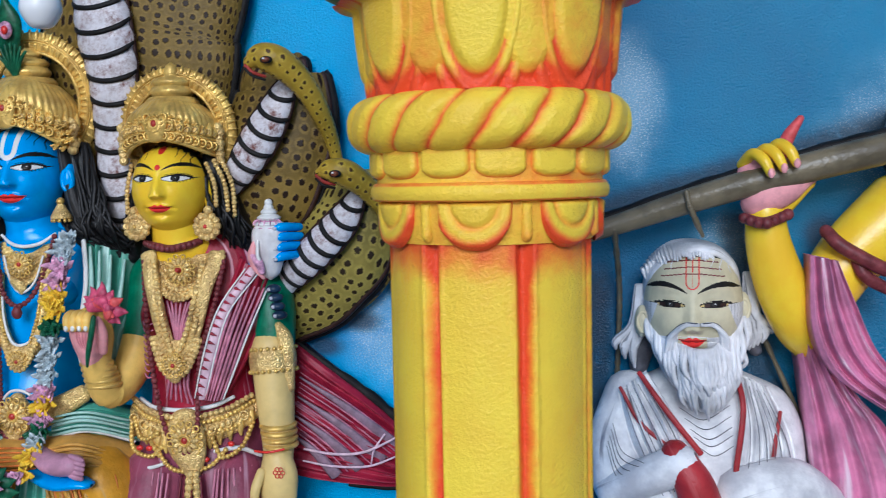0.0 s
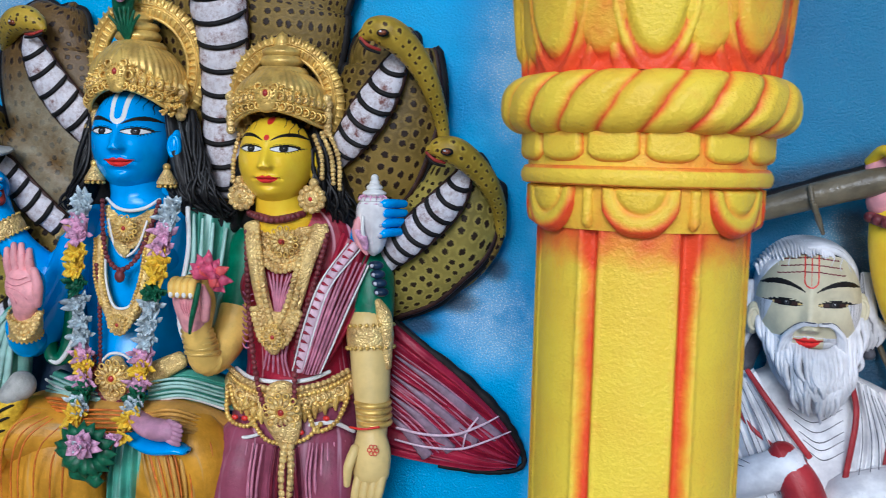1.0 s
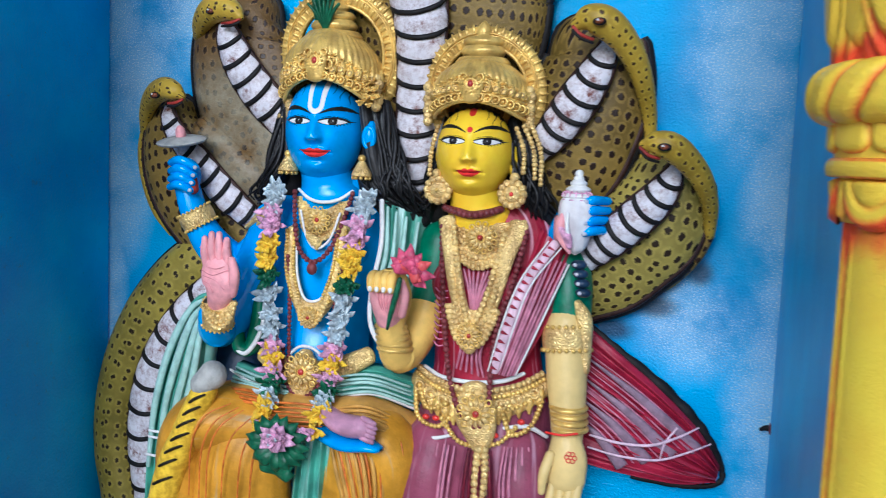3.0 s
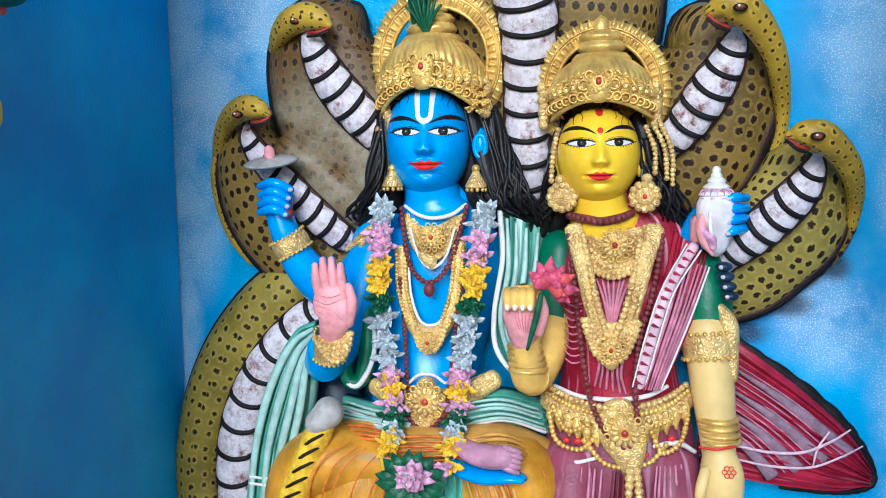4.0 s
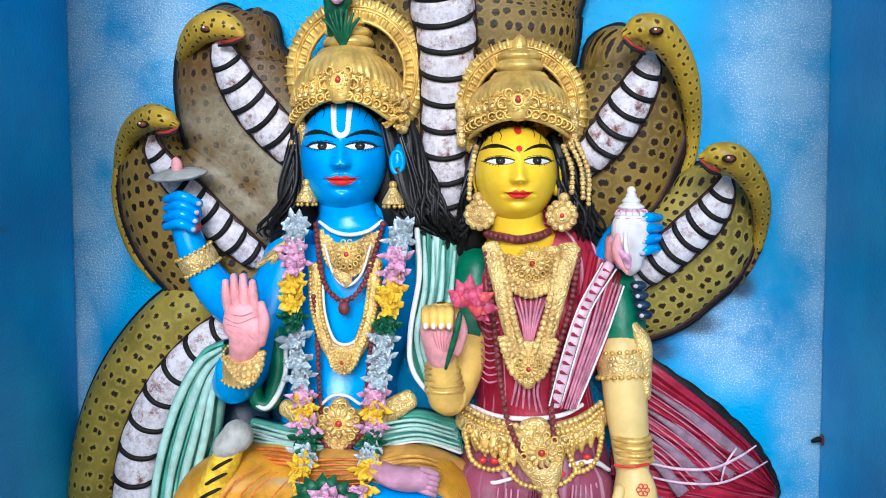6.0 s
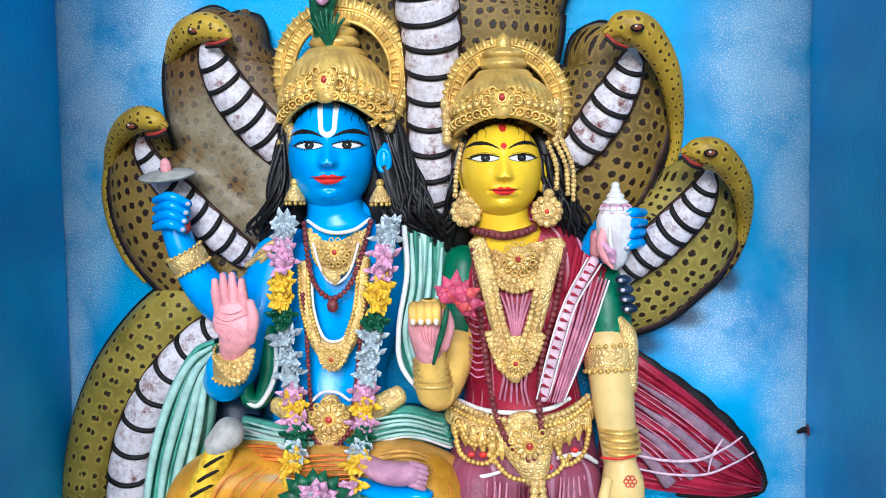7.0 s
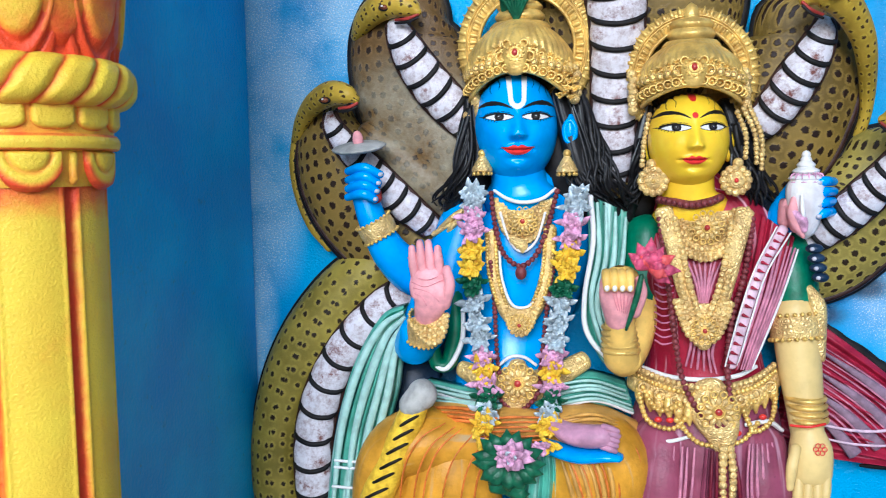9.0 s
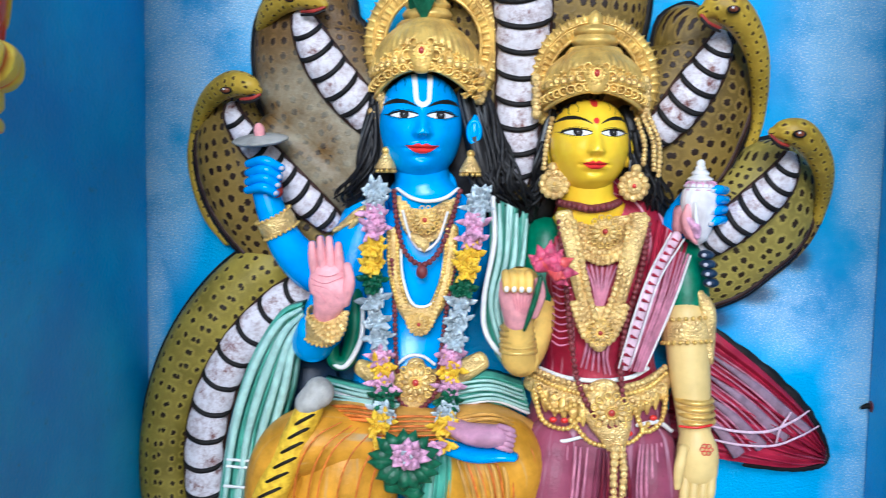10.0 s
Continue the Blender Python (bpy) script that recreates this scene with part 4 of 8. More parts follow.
# middle hood, seen between the two crowns
mid_hood = [(0.214, -0.060, 2.247, 0.0484, 0.0500), (0.183, -0.060, 2.134, 0.1574, 0.0550), (0.135, -0.050, 2.012, 0.2130, 0.0600), (0.082, -0.050, 1.896, 0.2313, 0.0600), (0.071, -0.050, 1.802, 0.2337, 0.0550), (0.059, -0.040, 1.684, 0.2141, 0.0500), (0.043, -0.040, 1.538, 0.1590, 0.0500), (0.034, -0.040, 1.391, 0.1101, 0.0500)]
s.tube(mid_hood, OLIVE, 1, 40, 8)
rim(s, mid_hood, 1)
rim(s, mid_hood, -1)
belly(s, [(0.016, -0.120, 2.033, 0.0517), (0.023, -0.125, 1.940, 0.0586), (0.032, -0.125, 1.860, 0.0621), (0.042, -0.120, 1.780, 0.0564), (0.040, -0.110, 1.689, 0.0496), (0.036, -0.105, 1.595, 0.0450), (0.036, -0.100, 1.501, 0.0392), (0.040, -0.090, 1.429, 0.0215)], 11)
# upper hood over the blue figure's side
hood = [(-0.377, -0.036, 1.858, 0.0150, 0.0150), (-0.381, -0.040, 1.842, 0.0538, 0.0350), (-0.401, -0.050, 1.810, 0.1023, 0.0450), (-0.419, -0.055, 1.758, 0.1287, 0.0500), (-0.415, -0.060, 1.684, 0.1356, 0.0500), (-0.396, -0.060, 1.598, 0.1356, 0.0500), (-0.358, -0.060, 1.510, 0.1211, 0.0500), (-0.316, -0.050, 1.410, 0.0925, 0.0450), (-0.284, -0.040, 1.309, 0.0612, 0.0400)]
s.tube(hood, OLIVE_PALE, 1, 36, 8)
rim(s, hood, 1)
rim(s, hood, -1)
belly(s, [(-0.434, -0.125, 1.780, 0.0176), (-0.418, -0.130, 1.746, 0.0292), (-0.391, -0.130, 1.694, 0.0374), (-0.353, -0.125, 1.640, 0.0410), (-0.314, -0.120, 1.595, 0.0399), (-0.275, -0.110, 1.553, 0.0331), (-0.239, -0.090, 1.519, 0.0191)], 7)
snake_head(s, [(-0.535, -0.070, 1.763, 0.0145), (-0.508, -0.100, 1.789, 0.0237), (-0.468, -0.130, 1.811, 0.0304), (-0.423, -0.150, 1.816, 0.0301), (-0.388, -0.160, 1.803, 0.0207), (-0.373, -0.165, 1.793, 0.0092)], (-0.445, -0.168, 1.805), [(-0.424, -0.155, 1.780, 0.0046), (-0.394, -0.170, 1.779, 0.0057), (-0.371, -0.170, 1.787, 0.0046)])
# lower hood behind the discus
hood = [(-0.598, -0.036, 1.618, 0.0120, 0.0120), (-0.600, -0.040, 1.604, 0.0416, 0.0350), (-0.605, -0.050, 1.560, 0.0755, 0.0450), (-0.593, -0.055, 1.491, 0.0996, 0.0450), (-0.560, -0.055, 1.414, 0.1141, 0.0450), (-0.505, -0.050, 1.350, 0.1217, 0.0450), (-0.438, -0.045, 1.286, 0.1123, 0.0450), (-0.367, -0.030, 1.220, 0.0861, 0.0400)]
s.tube(hood, OLIVE, 1, 36, 8)
rim(s, hood, 1)
rim(s, hood, -1)
rim(s, hood, 1, 0.006, RIM_BROWN, 0.002, 0.95, 0.045)
s.tube([(-0.505, -0.075, 1.538, 0.0361, 0.0350), (-0.444, -0.080, 1.487, 0.0504, 0.0400), (-0.382, -0.080, 1.437, 0.0504, 0.0400), (-0.324, -0.070, 1.386, 0.0434, 0.0350)], OLIVE_PALE, 1, 24, 6)
belly(s, [(-0.590, -0.110, 1.588, 0.0118), (-0.582, -0.115, 1.557, 0.0200), (-0.548, -0.120, 1.511, 0.0258), (-0.503, -0.120, 1.467, 0.0305), (-0.462, -0.120, 1.422, 0.0329), (-0.420, -0.115, 1.380, 0.0330), (-0.367, -0.100, 1.333, 0.0261)], 8)
snake_head(s, [(-0.693, -0.050, 1.531, 0.0134), (-0.663, -0.090, 1.576, 0.0179), (-0.618, -0.130, 1.612, 0.0245), (-0.569, -0.160, 1.629, 0.0276), (-0.529, -0.180, 1.623, 0.0216), (-0.510, -0.180, 1.613, 0.0102)], (-0.577, -0.185, 1.612), [(-0.549, -0.175, 1.595, 0.0046), (-0.523, -0.185, 1.596, 0.0057), (-0.505, -0.185, 1.604, 0.0045)])
s.tube([(-0.693, -0.050, 1.531, 0.0134), (-0.701, -0.050, 1.474, 0.0122), (-0.692, -0.045, 1.404, 0.0122), (-0.665, -0.040, 1.333, 0.0122), (-0.626, -0.030, 1.280, 0.0111)], SNAKE_HEAD, 0.8, 12, 6)
# upper hood over the yellow figure's side
hood = [(0.449, -0.046, 1.796, 0.0150, 0.0150), (0.444, -0.050, 1.780, 0.0357, 0.0350), (0.419, -0.060, 1.751, 0.0912, 0.0500), (0.421, -0.065, 1.716, 0.1102, 0.0550), (0.411, -0.065, 1.640, 0.1271, 0.0550), (0.390, -0.065, 1.564, 0.1271, 0.0550), (0.363, -0.060, 1.494, 0.1220, 0.0500), (0.321, -0.050, 1.423, 0.0983, 0.0450), (0.278, -0.040, 1.351, 0.0682, 0.0400)]
s.tube(hood, OLIVE, 1, 40, 8)
rim(s, hood, 1)
rim(s, hood, -1)
rim(s, hood, -1, 0.0075, RIM_BROWN, 0.002, 0.95, 0.05)
belly(s, [(0.447, -0.130, 1.743, 0.0140), (0.442, -0.140, 1.715, 0.0244), (0.423, -0.145, 1.672, 0.0336), (0.393, -0.145, 1.623, 0.0394), (0.360, -0.140, 1.575, 0.0372), (0.326, -0.125, 1.536, 0.0305), (0.291, -0.100, 1.501, 0.0214)], 7)
snake_head(s, [(0.505, -0.045, 1.470, 0.0080), (0.530, -0.060, 1.515, 0.0105), (0.541, -0.075, 1.561, 0.0125), (0.534, -0.115, 1.628, 0.0178), (0.516, -0.160, 1.691, 0.0231), (0.488, -0.190, 1.739, 0.0283), (0.454, -0.215, 1.771, 0.0324), (0.420, -0.220, 1.780, 0.0278), (0.396, -0.215, 1.771, 0.0145)], (0.444, -0.255, 1.769), [(0.428, -0.215, 1.740, 0.0045), (0.405, -0.225, 1.748, 0.0055), (0.389, -0.225, 1.763, 0.0055)])
# lower hood behind the shell
hood = [(0.602, -0.046, 1.530, 0.0150, 0.0150), (0.598, -0.050, 1.515, 0.0377, 0.0350), (0.587, -0.060, 1.483, 0.0786, 0.0500), (0.581, -0.065, 1.442, 0.0953, 0.0550), (0.558, -0.065, 1.378, 0.1122, 0.0550), (0.514, -0.060, 1.324, 0.1101, 0.0500), (0.469, -0.050, 1.270, 0.1003, 0.0450), (0.410, -0.040, 1.221, 0.0763, 0.0400), (0.356, -0.030, 1.177, 0.0571, 0.0400)]
s.tube(hood, OLIVE_LIGHT, 1, 40, 8)
rim(s, hood, 1)
rim(s, hood, -1)
rim(s, hood, -1, 0.0075, RIM_BROWN, 0.002, 0.95, 0.05)
belly(s, [(0.598, -0.130, 1.497, 0.0128), (0.589, -0.140, 1.468, 0.0232), (0.566, -0.145, 1.430, 0.0325), (0.528, -0.145, 1.390, 0.0359), (0.488, -0.140, 1.351, 0.0349), (0.449, -0.125, 1.316, 0.0305), (0.411, -0.100, 1.282, 0.0237)], 8)
snake_head(s, [(0.674, -0.075, 1.358, 0.0109), (0.672, -0.115, 1.418, 0.0166), (0.655, -0.160, 1.470, 0.0220), (0.627, -0.190, 1.508, 0.0260), (0.593, -0.215, 1.535, 0.0290), (0.561, -0.220, 1.542, 0.0234), (0.540, -0.215, 1.538, 0.0112)], (0.580, -0.250, 1.534), [(0.570, -0.215, 1.512, 0.0045), (0.549, -0.225, 1.518, 0.0055), (0.533, -0.225, 1.532, 0.0044)])
s.tube([(0.674, -0.075, 1.358, 0.0109), (0.652, -0.065, 1.308, 0.0097), (0.606, -0.050, 1.253, 0.0097), (0.539, -0.045, 1.205, 0.0085)], OLIVE, 0.8, 12, 6)
# the coil that sweeps down to the plinth
coil = [(-0.407, -0.020, 1.283, 0.0494, 0.0500), (-0.491, -0.030, 1.244, 0.0639, 0.0550), (-0.578, -0.035, 1.177, 0.0760, 0.0600), (-0.666, -0.040, 1.074, 0.0759, 0.0600), (-0.730, -0.040, 0.956, 0.0710, 0.0600), (-0.766, -0.040, 0.830, 0.0636, 0.0600), (-0.769, -0.040, 0.710, 0.0636, 0.0600), (-0.750, -0.040, 0.603, 0.0636, 0.0600), (-0.712, -0.040, 0.373, 0.0636, 0.0600)]
s.tube(coil, COIL, 1, 36, 8)
rim(s, coil, 1, 0.007)
rim(s, coil, -1, 0.007)
belly(s, [(-0.397, -0.060, 1.198, 0.0315), (-0.465, -0.075, 1.161, 0.0397), (-0.537, -0.085, 1.096, 0.0407), (-0.598, -0.085, 1.019, 0.0407), (-0.641, -0.085, 0.923, 0.0430), (-0.662, -0.085, 0.820, 0.0430), (-0.661, -0.085, 0.715, 0.0430), (-0.647, -0.080, 0.609, 0.0432), (-0.624, -0.080, 0.424, 0.0432)], 13)
snake.thing("serpent_statue", "olive painted many-hooded cement serpent with white banded bellies behind the figures", "statue")


# ---------------------------------------------------------------- the blue figure
def crown(s, c, rx, ry, base, height, knob, gem, arch):
    """A gilt crown: beaded band that arches over the brow, swirled dome, crest and a ringed knob. c: the band's base at the temples."""
    x, y, z = c
    ratio = ry / rx
    s.lathe((x, y, z), ((rx * 1.0, 0.0), (rx * 1.06, base * 0.5), (rx * 1.0, base)), GOLD_PLAIN, 72, ratio, arch=arch)
    s.lathe((x, y, z), ((rx * 0.97, base * 0.8), (rx * 1.05, base + height * 0.25), (rx * 1.00, base + height * 0.55), (rx * 0.72, base + height * 0.86), (rx * 0.46, base + height)), GOLD_PLAIN, 360, ratio, 44, 0.009, slant=2.4, arch=arch * 0.55)
    top = z + base + height
    for r, h, t in ((0.62, -0.004, 0.012), (0.50, 0.020, 0.012), (0.46, 0.040, 0.010)):
        s.lathe((x, y, top + h), ((rx * r * 0.85, -t), (rx * r, 0), (rx * r * 0.85, t)), GOLD_PLAIN, 40, ratio)
    s.lathe((x, y, top + 0.04), knob, GOLD_PLAIN, 30, ratio)
    up = lambda a, share=1.0: arch * share * max(0.0, -math.sin(a)) ** 2
    rims = lambda lift, share, r, w: s.tube([(x + rx * r * math.cos(2 * math.pi * k / 48), y + ry * r * math.sin(2 * math.pi * k / 48), z + lift + up(2 * math.pi * k / 48, share), w) for k in range(49)], GOLD_PLAIN, 1, 8, 2, False, None, True)
    rims(0.002, 1.0, 1.02, 0.0045)
    rims(base * 0.98, 0.44, 1.04, 0.0040)
    for k in range(84):
        a = 2 * math.pi * k / 84
        s.ball((x + rx * 1.04 * math.cos(a), y + ry * 1.04 * math.sin(a), z + base * 1.16 + up(a, 0.40)), 0.0032, GOLD_PLAIN, 8)
    # scrolls along the band, upright leaves over it
    for k in range(19):
        a = radians(-90 + (k - 9) * 9.6)
        tall = 0.62 if k % 2 else 0.95
        px, py, pz = x + rx * 1.075 * math.cos(a), y + ry * 1.075 * math.sin(a), z + up(a, 0.72)
        s.hoop((px, py - 0.001, pz + base * 0.54), 0.0078, 0.0024, 0.004, GOLD_PLAIN, 0, 6)
        s.ball((px, py - 0.001, pz + base * 0.54), (0.0034, 0.004, 0.0034), GOLD_PLAIN, 8)
        if abs(k - 9) > 1:
            e = z + base * 1.2 + up(a, 0.40)
            s.tube([(px, py, e, 0.0080, 0.005), (px, py + 0.002, e + height * 0.12 * tall, 0.0094, 0.006), (px, py + 0.007, e + height * 0.30 * tall, 0.0022, 0.003)], GOLD_PLAIN, 1, 10, 4)
            s.hoop((px, py - 0.005, e + height * 0.08 * tall), 0.0046, 0.0015, 0.003, GOLD_FINE, 0, 6)
        # a second tier of curled leaves that climbs the dome beside the crest
        if 1 < abs(k - 9) < 7:
            h = base * 1.2 + height * (0.40 - 0.045 * abs(k - 9)) + up(a, 0.36)
            qx, qy = x + rx * 1.03 * math.cos(a), y + ry * 1.03 * math.sin(a)
            flower(s, (qx, qy, z + h), 0.0115, GOLD_PLAIN, 6, 0.5)
            s.hoop((qx, qy - 0.003, z + h - 0.008), 0.0050, 0.0018, 0.004, GOLD_PLAIN, 0, 6)
    front, low = y - ry * 1.06, z + arch * 0.75
    s.tube([(x, front, low + base * 0.3, 0.018, 0.008), (x, front - 0.001, low + base + height * 0.10, 0.027, 0.009), (x, front + 0.010, low + base + height * 0.34, 0.015, 0.008), (x, front + 0.018, low + base + height * 0.50, 0.003, 0.004)], GOLD_PLAIN, 1, 16)
    for side in (-1, 1):
        for h, r in ((0.02, 0.0095), (0.24, 0.0075)):
            s.hoop((x + side * (0.030 - 0.05 * h), front + 0.000, low + base + height * h), r, 0.0030, 0.005, GOLD_PLAIN, 0, 6)
    for k in range(12):
        a = 2 * math.pi * k / 12
        s.ball((x + 0.017 * math.cos(a), front - 0.008, low + base + height * 0.08 + 0.017 * math.sin(a)), 0.0036, GOLD_PLAIN, 8)
    s.hoop((x, front - 0.008, low + base + height * 0.08), 0.0098, 0.0024, 0.003, GOLD_PLAIN, 0, 8)
    s.ball((x, front - 0.008, low + base + height * 0.08), (0.0068, 0.005, 0.0078), GEM, 12)


def halo(s, c, radius, width, teeth, squash=0.97, lean=8):
    """The flat ring behind a crown, with a stamped face and a toothed border."""
    s.hoop(c, radius, width, 0.012, GOLD_PLAIN, lean, 14, squash)
    for e, w in ((-0.90, 0.0042), (-0.02, 0.0030), (0.22, 0.0026)):
        s.hoop((c[0], c[1] - 0.010, c[2]), radius + width * e, w, 0.006, GOLD_PLAIN, lean, 8, squash)
    at = lambda r, a, out: (c[0] + r * squash * math.cos(a), c[1] - math.sin(radians(lean)) * r * math.sin(a) - out, c[2] + r * math.sin(a))
    for k in range(teeth):
        a = 2 * math.pi * k / teeth
        step = 2 * math.pi / teeth
        # a row of square studs inside, pointed leaves outside
        s.tube([(*at(radius - width * 0.70, a, 0.010), 0.0046, 0.004), (*at(radius - width * 0.22, a, 0.012), 0.0050, 0.004)], GOLD_PLAIN, 1, 8, 2)
        s.tube([(*at(radius + width * 0.34, a, 0.008), 0.0066, 0.005), (*at(radius + width * 0.72, a, 0.007), 0.0048, 0.005), (*at(radius + width * 1.12, a, 0.002), 0.0012, 0.003)], GOLD_PLAIN, 1, 8, 2)


def rosette(s, c, r, gem=GEM):
    """A worked gilt boss: a gem in a ring, a wreath of curled leaves and a scalloped border."""
    x, y, z = c
    s.ball(c, (r * 0.85, r * 0.22, r * 0.85), GOLD_PLAIN, 20)
    s.hoop((x, y - r * 0.22, z), r * 0.32, r * 0.07, r * 0.10, GOLD_PLAIN, 0, 8)
    s.ball((x, y - r * 0.24, z), (r * 0.2, r * 0.12, r * 0.2), gem, 12)
    for k in range(12):
        a = 2 * math.pi * k / 12
        u, v = math.cos(a), math.sin(a)
        s.tube([(x + r * 0.45 * u, y - r * 0.22, z + r * 0.45 * v, r * 0.10, r * 0.08), (x + r * 0.68 * u, y - r * 0.22, z + r * 0.68 * v, r * 0.15, r * 0.09), (x + r * 0.86 * u, y - r * 0.10, z + r * 0.86 * v, r * 0.05, r * 0.05)], GOLD_FINE, 1, 8, 3)
        s.hoop((x + r * 0.98 * math.cos(a + 0.26), y - r * 0.06, z + r * 0.98 * math.sin(a + 0.26)), r * 0.17, r * 0.055, r * 0.09, GOLD_PLAIN, 0, 6)


def earring(s, p, size):
    x, y, z = p
    s.ball((x, y, z + size * 1.5), (size * 0.4, size * 0.4, size * 0.4), GOLD_PLAIN, 10)
    s.lathe((x, y, z), ((size * 0.3, size * 1.25), (size * 0.62, size * 0.7), (size * 0.98, 0), (size * 0.9, -size * 0.25), (0.001, -size * 0.3)), GOLD_FINE, 24)
    for k in range(10):
        a = 2 * math.pi * k / 10
        s.ball((x + size * 0.85 * math.cos(a), y + size * 0.85 * math.sin(a), z - size * 0.42), size * 0.2, GOLD_PLAIN, 6)


s = Sculpt()
# hair behind the neck and over the shoulders
s.tube([(-0.273, -0.100, 1.610, 0.0166, 0.0400), (-0.278, -0.110, 1.520, 0.0177, 0.0400), (-0.287, -0.130, 1.436, 0.0257, 0.0350), (-0.314, -0.130, 1.377, 0.0187, 0.0250)], HAIR, 1, 20)
s.tube([(-0.077, -0.100, 1.605, 0.0214, 0.0500), (-0.054, -0.120, 1.526, 0.0258, 0.0500), (-0.033, -0.130, 1.455, 0.0280, 0.0450), (0.002, -0.120, 1.386, 0.0258, 0.0350), (0.059, -0.100, 1.355, 0.0166, 0.0250)], HAIR, 1, 20)
s.pleats([(-0.060, -0.135, 1.572), (-0.052, -0.160, 1.491), (-0.048, -0.175, 1.433), (-0.010, -0.155, 1.371)], [(-0.045, -0.150, 1.589), (-0.015, -0.165, 1.513), (0.012, -0.165, 1.432), (0.067, -0.130, 1.365)], 5, 0.0035, HAIR)
s.pleats([(-0.255, -0.150, 1.519), (-0.262, -0.165, 1.448), (-0.283, -0.165, 1.402), (-0.313, -0.150, 1.378)], [(-0.274, -0.140, 1.531), (-0.293, -0.150, 1.461), (-0.314, -0.150, 1.402), (-0.341, -0.130, 1.371)], 4, 0.003, HAIR)
s.tube([(-0.265, -0.080, 1.557, 0.0312, 0.0300), (-0.265, -0.090, 1.459, 0.0406, 0.0300), (-0.289, -0.100, 1.399, 0.0403, 0.0300)], BLACK, 1, 18)
s.tube([(-0.098, -0.080, 1.565, 0.0312, 0.0400), (-0.078, -0.090, 1.468, 0.0406, 0.0300), (-0.038, -0.100, 1.395, 0.0475, 0.0300), (0.039, -0.090, 1.355, 0.0358, 0.0250)], BLACK, 1, 18)
s.strands([(-0.062, -0.125, 1.612), (-0.054, -0.150, 1.491), (-0.042, -0.180, 1.422), (0.006, -0.160, 1.368)], [(-0.035, -0.120, 1.612), (0.005, -0.150, 1.512), (0.037, -0.165, 1.431), (0.093, -0.130, 1.361)], 28, 0.0085, HAIR, 0.018)
s.strands([(-0.255, -0.150, 1.589), (-0.258, -0.170, 1.472), (-0.277, -0.170, 1.408), (-0.302, -0.155, 1.372)], [(-0.275, -0.140, 1.578), (-0.301, -0.155, 1.467), (-0.329, -0.150, 1.408), (-0.358, -0.130, 1.372)], 18, 0.0078, HAIR, 0.016)
# neck, torso
s.tube([(-0.171, -0.130, 1.482, 0.0584, 0.0600), (-0.166, -0.120, 1.428, 0.0611, 0.0620), (-0.162, -0.120, 1.396, 0.0822, 0.0650)], BLUE, 1, 24)
s.tube([(-0.162, -0.090, 1.403, 0.0835, 0.0600), (-0.156, -0.080, 1.366, 0.1439, 0.0800), (-0.165, -0.085, 1.299, 0.1555, 0.1000), (-0.177, -0.085, 1.201, 0.1411, 0.1050), (-0.187, -0.090, 1.102, 0.1193, 0.1000), (-0.189, -0.100, 1.018, 0.1234, 0.1100), (-0.183, -0.110, 0.933, 0.1369, 0.1200)], BLUE, 1, 40)
s.ball((-0.215, -0.135, 1.280), (0.065, 0.05, 0.055), BLUE, 24)
s.ball((-0.111, -0.135, 1.279), (0.065, 0.05, 0.055), BLUE, 24)
# head
def blue_marks(x, z):
    q = math.hypot(x / 0.19, max(0.0, 0.50 - z) / 0.17) if z < 0.50 else abs(x) / (0.19 + 0.10 * (z - 0.50))
    if z > 0.28 and z < 0.98 and 0.52 < q < 1.08:
        return WHITE
    return None


head(s, (-0.171, -0.130, 1.542), (0.0888, 0.105, 0.1151), 9, BLUE, face_paint(BLUE, BLACK, 0.43, 0.180, 0.325, 0.066, (0.31, 0.435, 0.37), -0.397, 0.39, lambda x: 0.965 - 0.50 * x * x, blue_marks), 0.180, -0.196, -0.397, 1.5, 0.86)
for p, r in (((-0.262, -0.130, 1.537), 0.0), ((-0.054, -0.150, 1.533), 0.0)):
    s.ball(p, (0.014, 0.022, 0.038), BLUE, 16)
    s.hoop((p[0], p[1] - 0.014, p[2]), 0.022, 0.006, 0.008, BLUE, 0, 8, 0.5)
earring(s, (-0.236, -0.185, 1.458), 0.022)
earring(s, (-0.059, -0.190, 1.454), 0.022)
# crown and ring
halo(s, (-0.149, -0.100, 1.717), 0.1290, 0.0245, 52)
crown(s, (-0.160, -0.125, 1.600), 0.1065, 0.090, 0.0400, 0.1170, ((0.034, 0), (0.030, 0.012), (0.034, 0.02), (0.02, 0.034), (0.001, 0.038)), RED, 0.056)
for k in range(5):
    s.tube([(-0.255 + 0.003 * k, -0.150 - 0.004 * k, 1.62 - 0.01 * k, 0.009, 0.010), (-0.258 + 0.002 * k, -0.15, 1.56, 0.006, 0.008)], GOLD_FINE, 1, 8, 4)
for u in (0, 1):
    base = Vector(((-0.270, -0.150, 1.572), (-0.045, -0.150, 1.601))[u])
    for k in range(6):
        s.ball(base + Vector((0.004 * math.sin(k * 2), 0, -0.013 * k if u == 0 else 0.012 * k)), 0.012, GOLD_FINE, 10)
for k in range(26):
    a, e = 2.4 * k, k / 25
    flower(s, (-0.066 + 0.018 * math.cos(a) * math.sqrt(e) + 0.012 * math.sin(2 * e), -0.165 + 0.012 * math.sin(a), 1.650 - 0.062 * (e - 0.35) + 0.014 * math.sin(a)), 0.0125, GOLD_PLAIN, 6, 0.9)
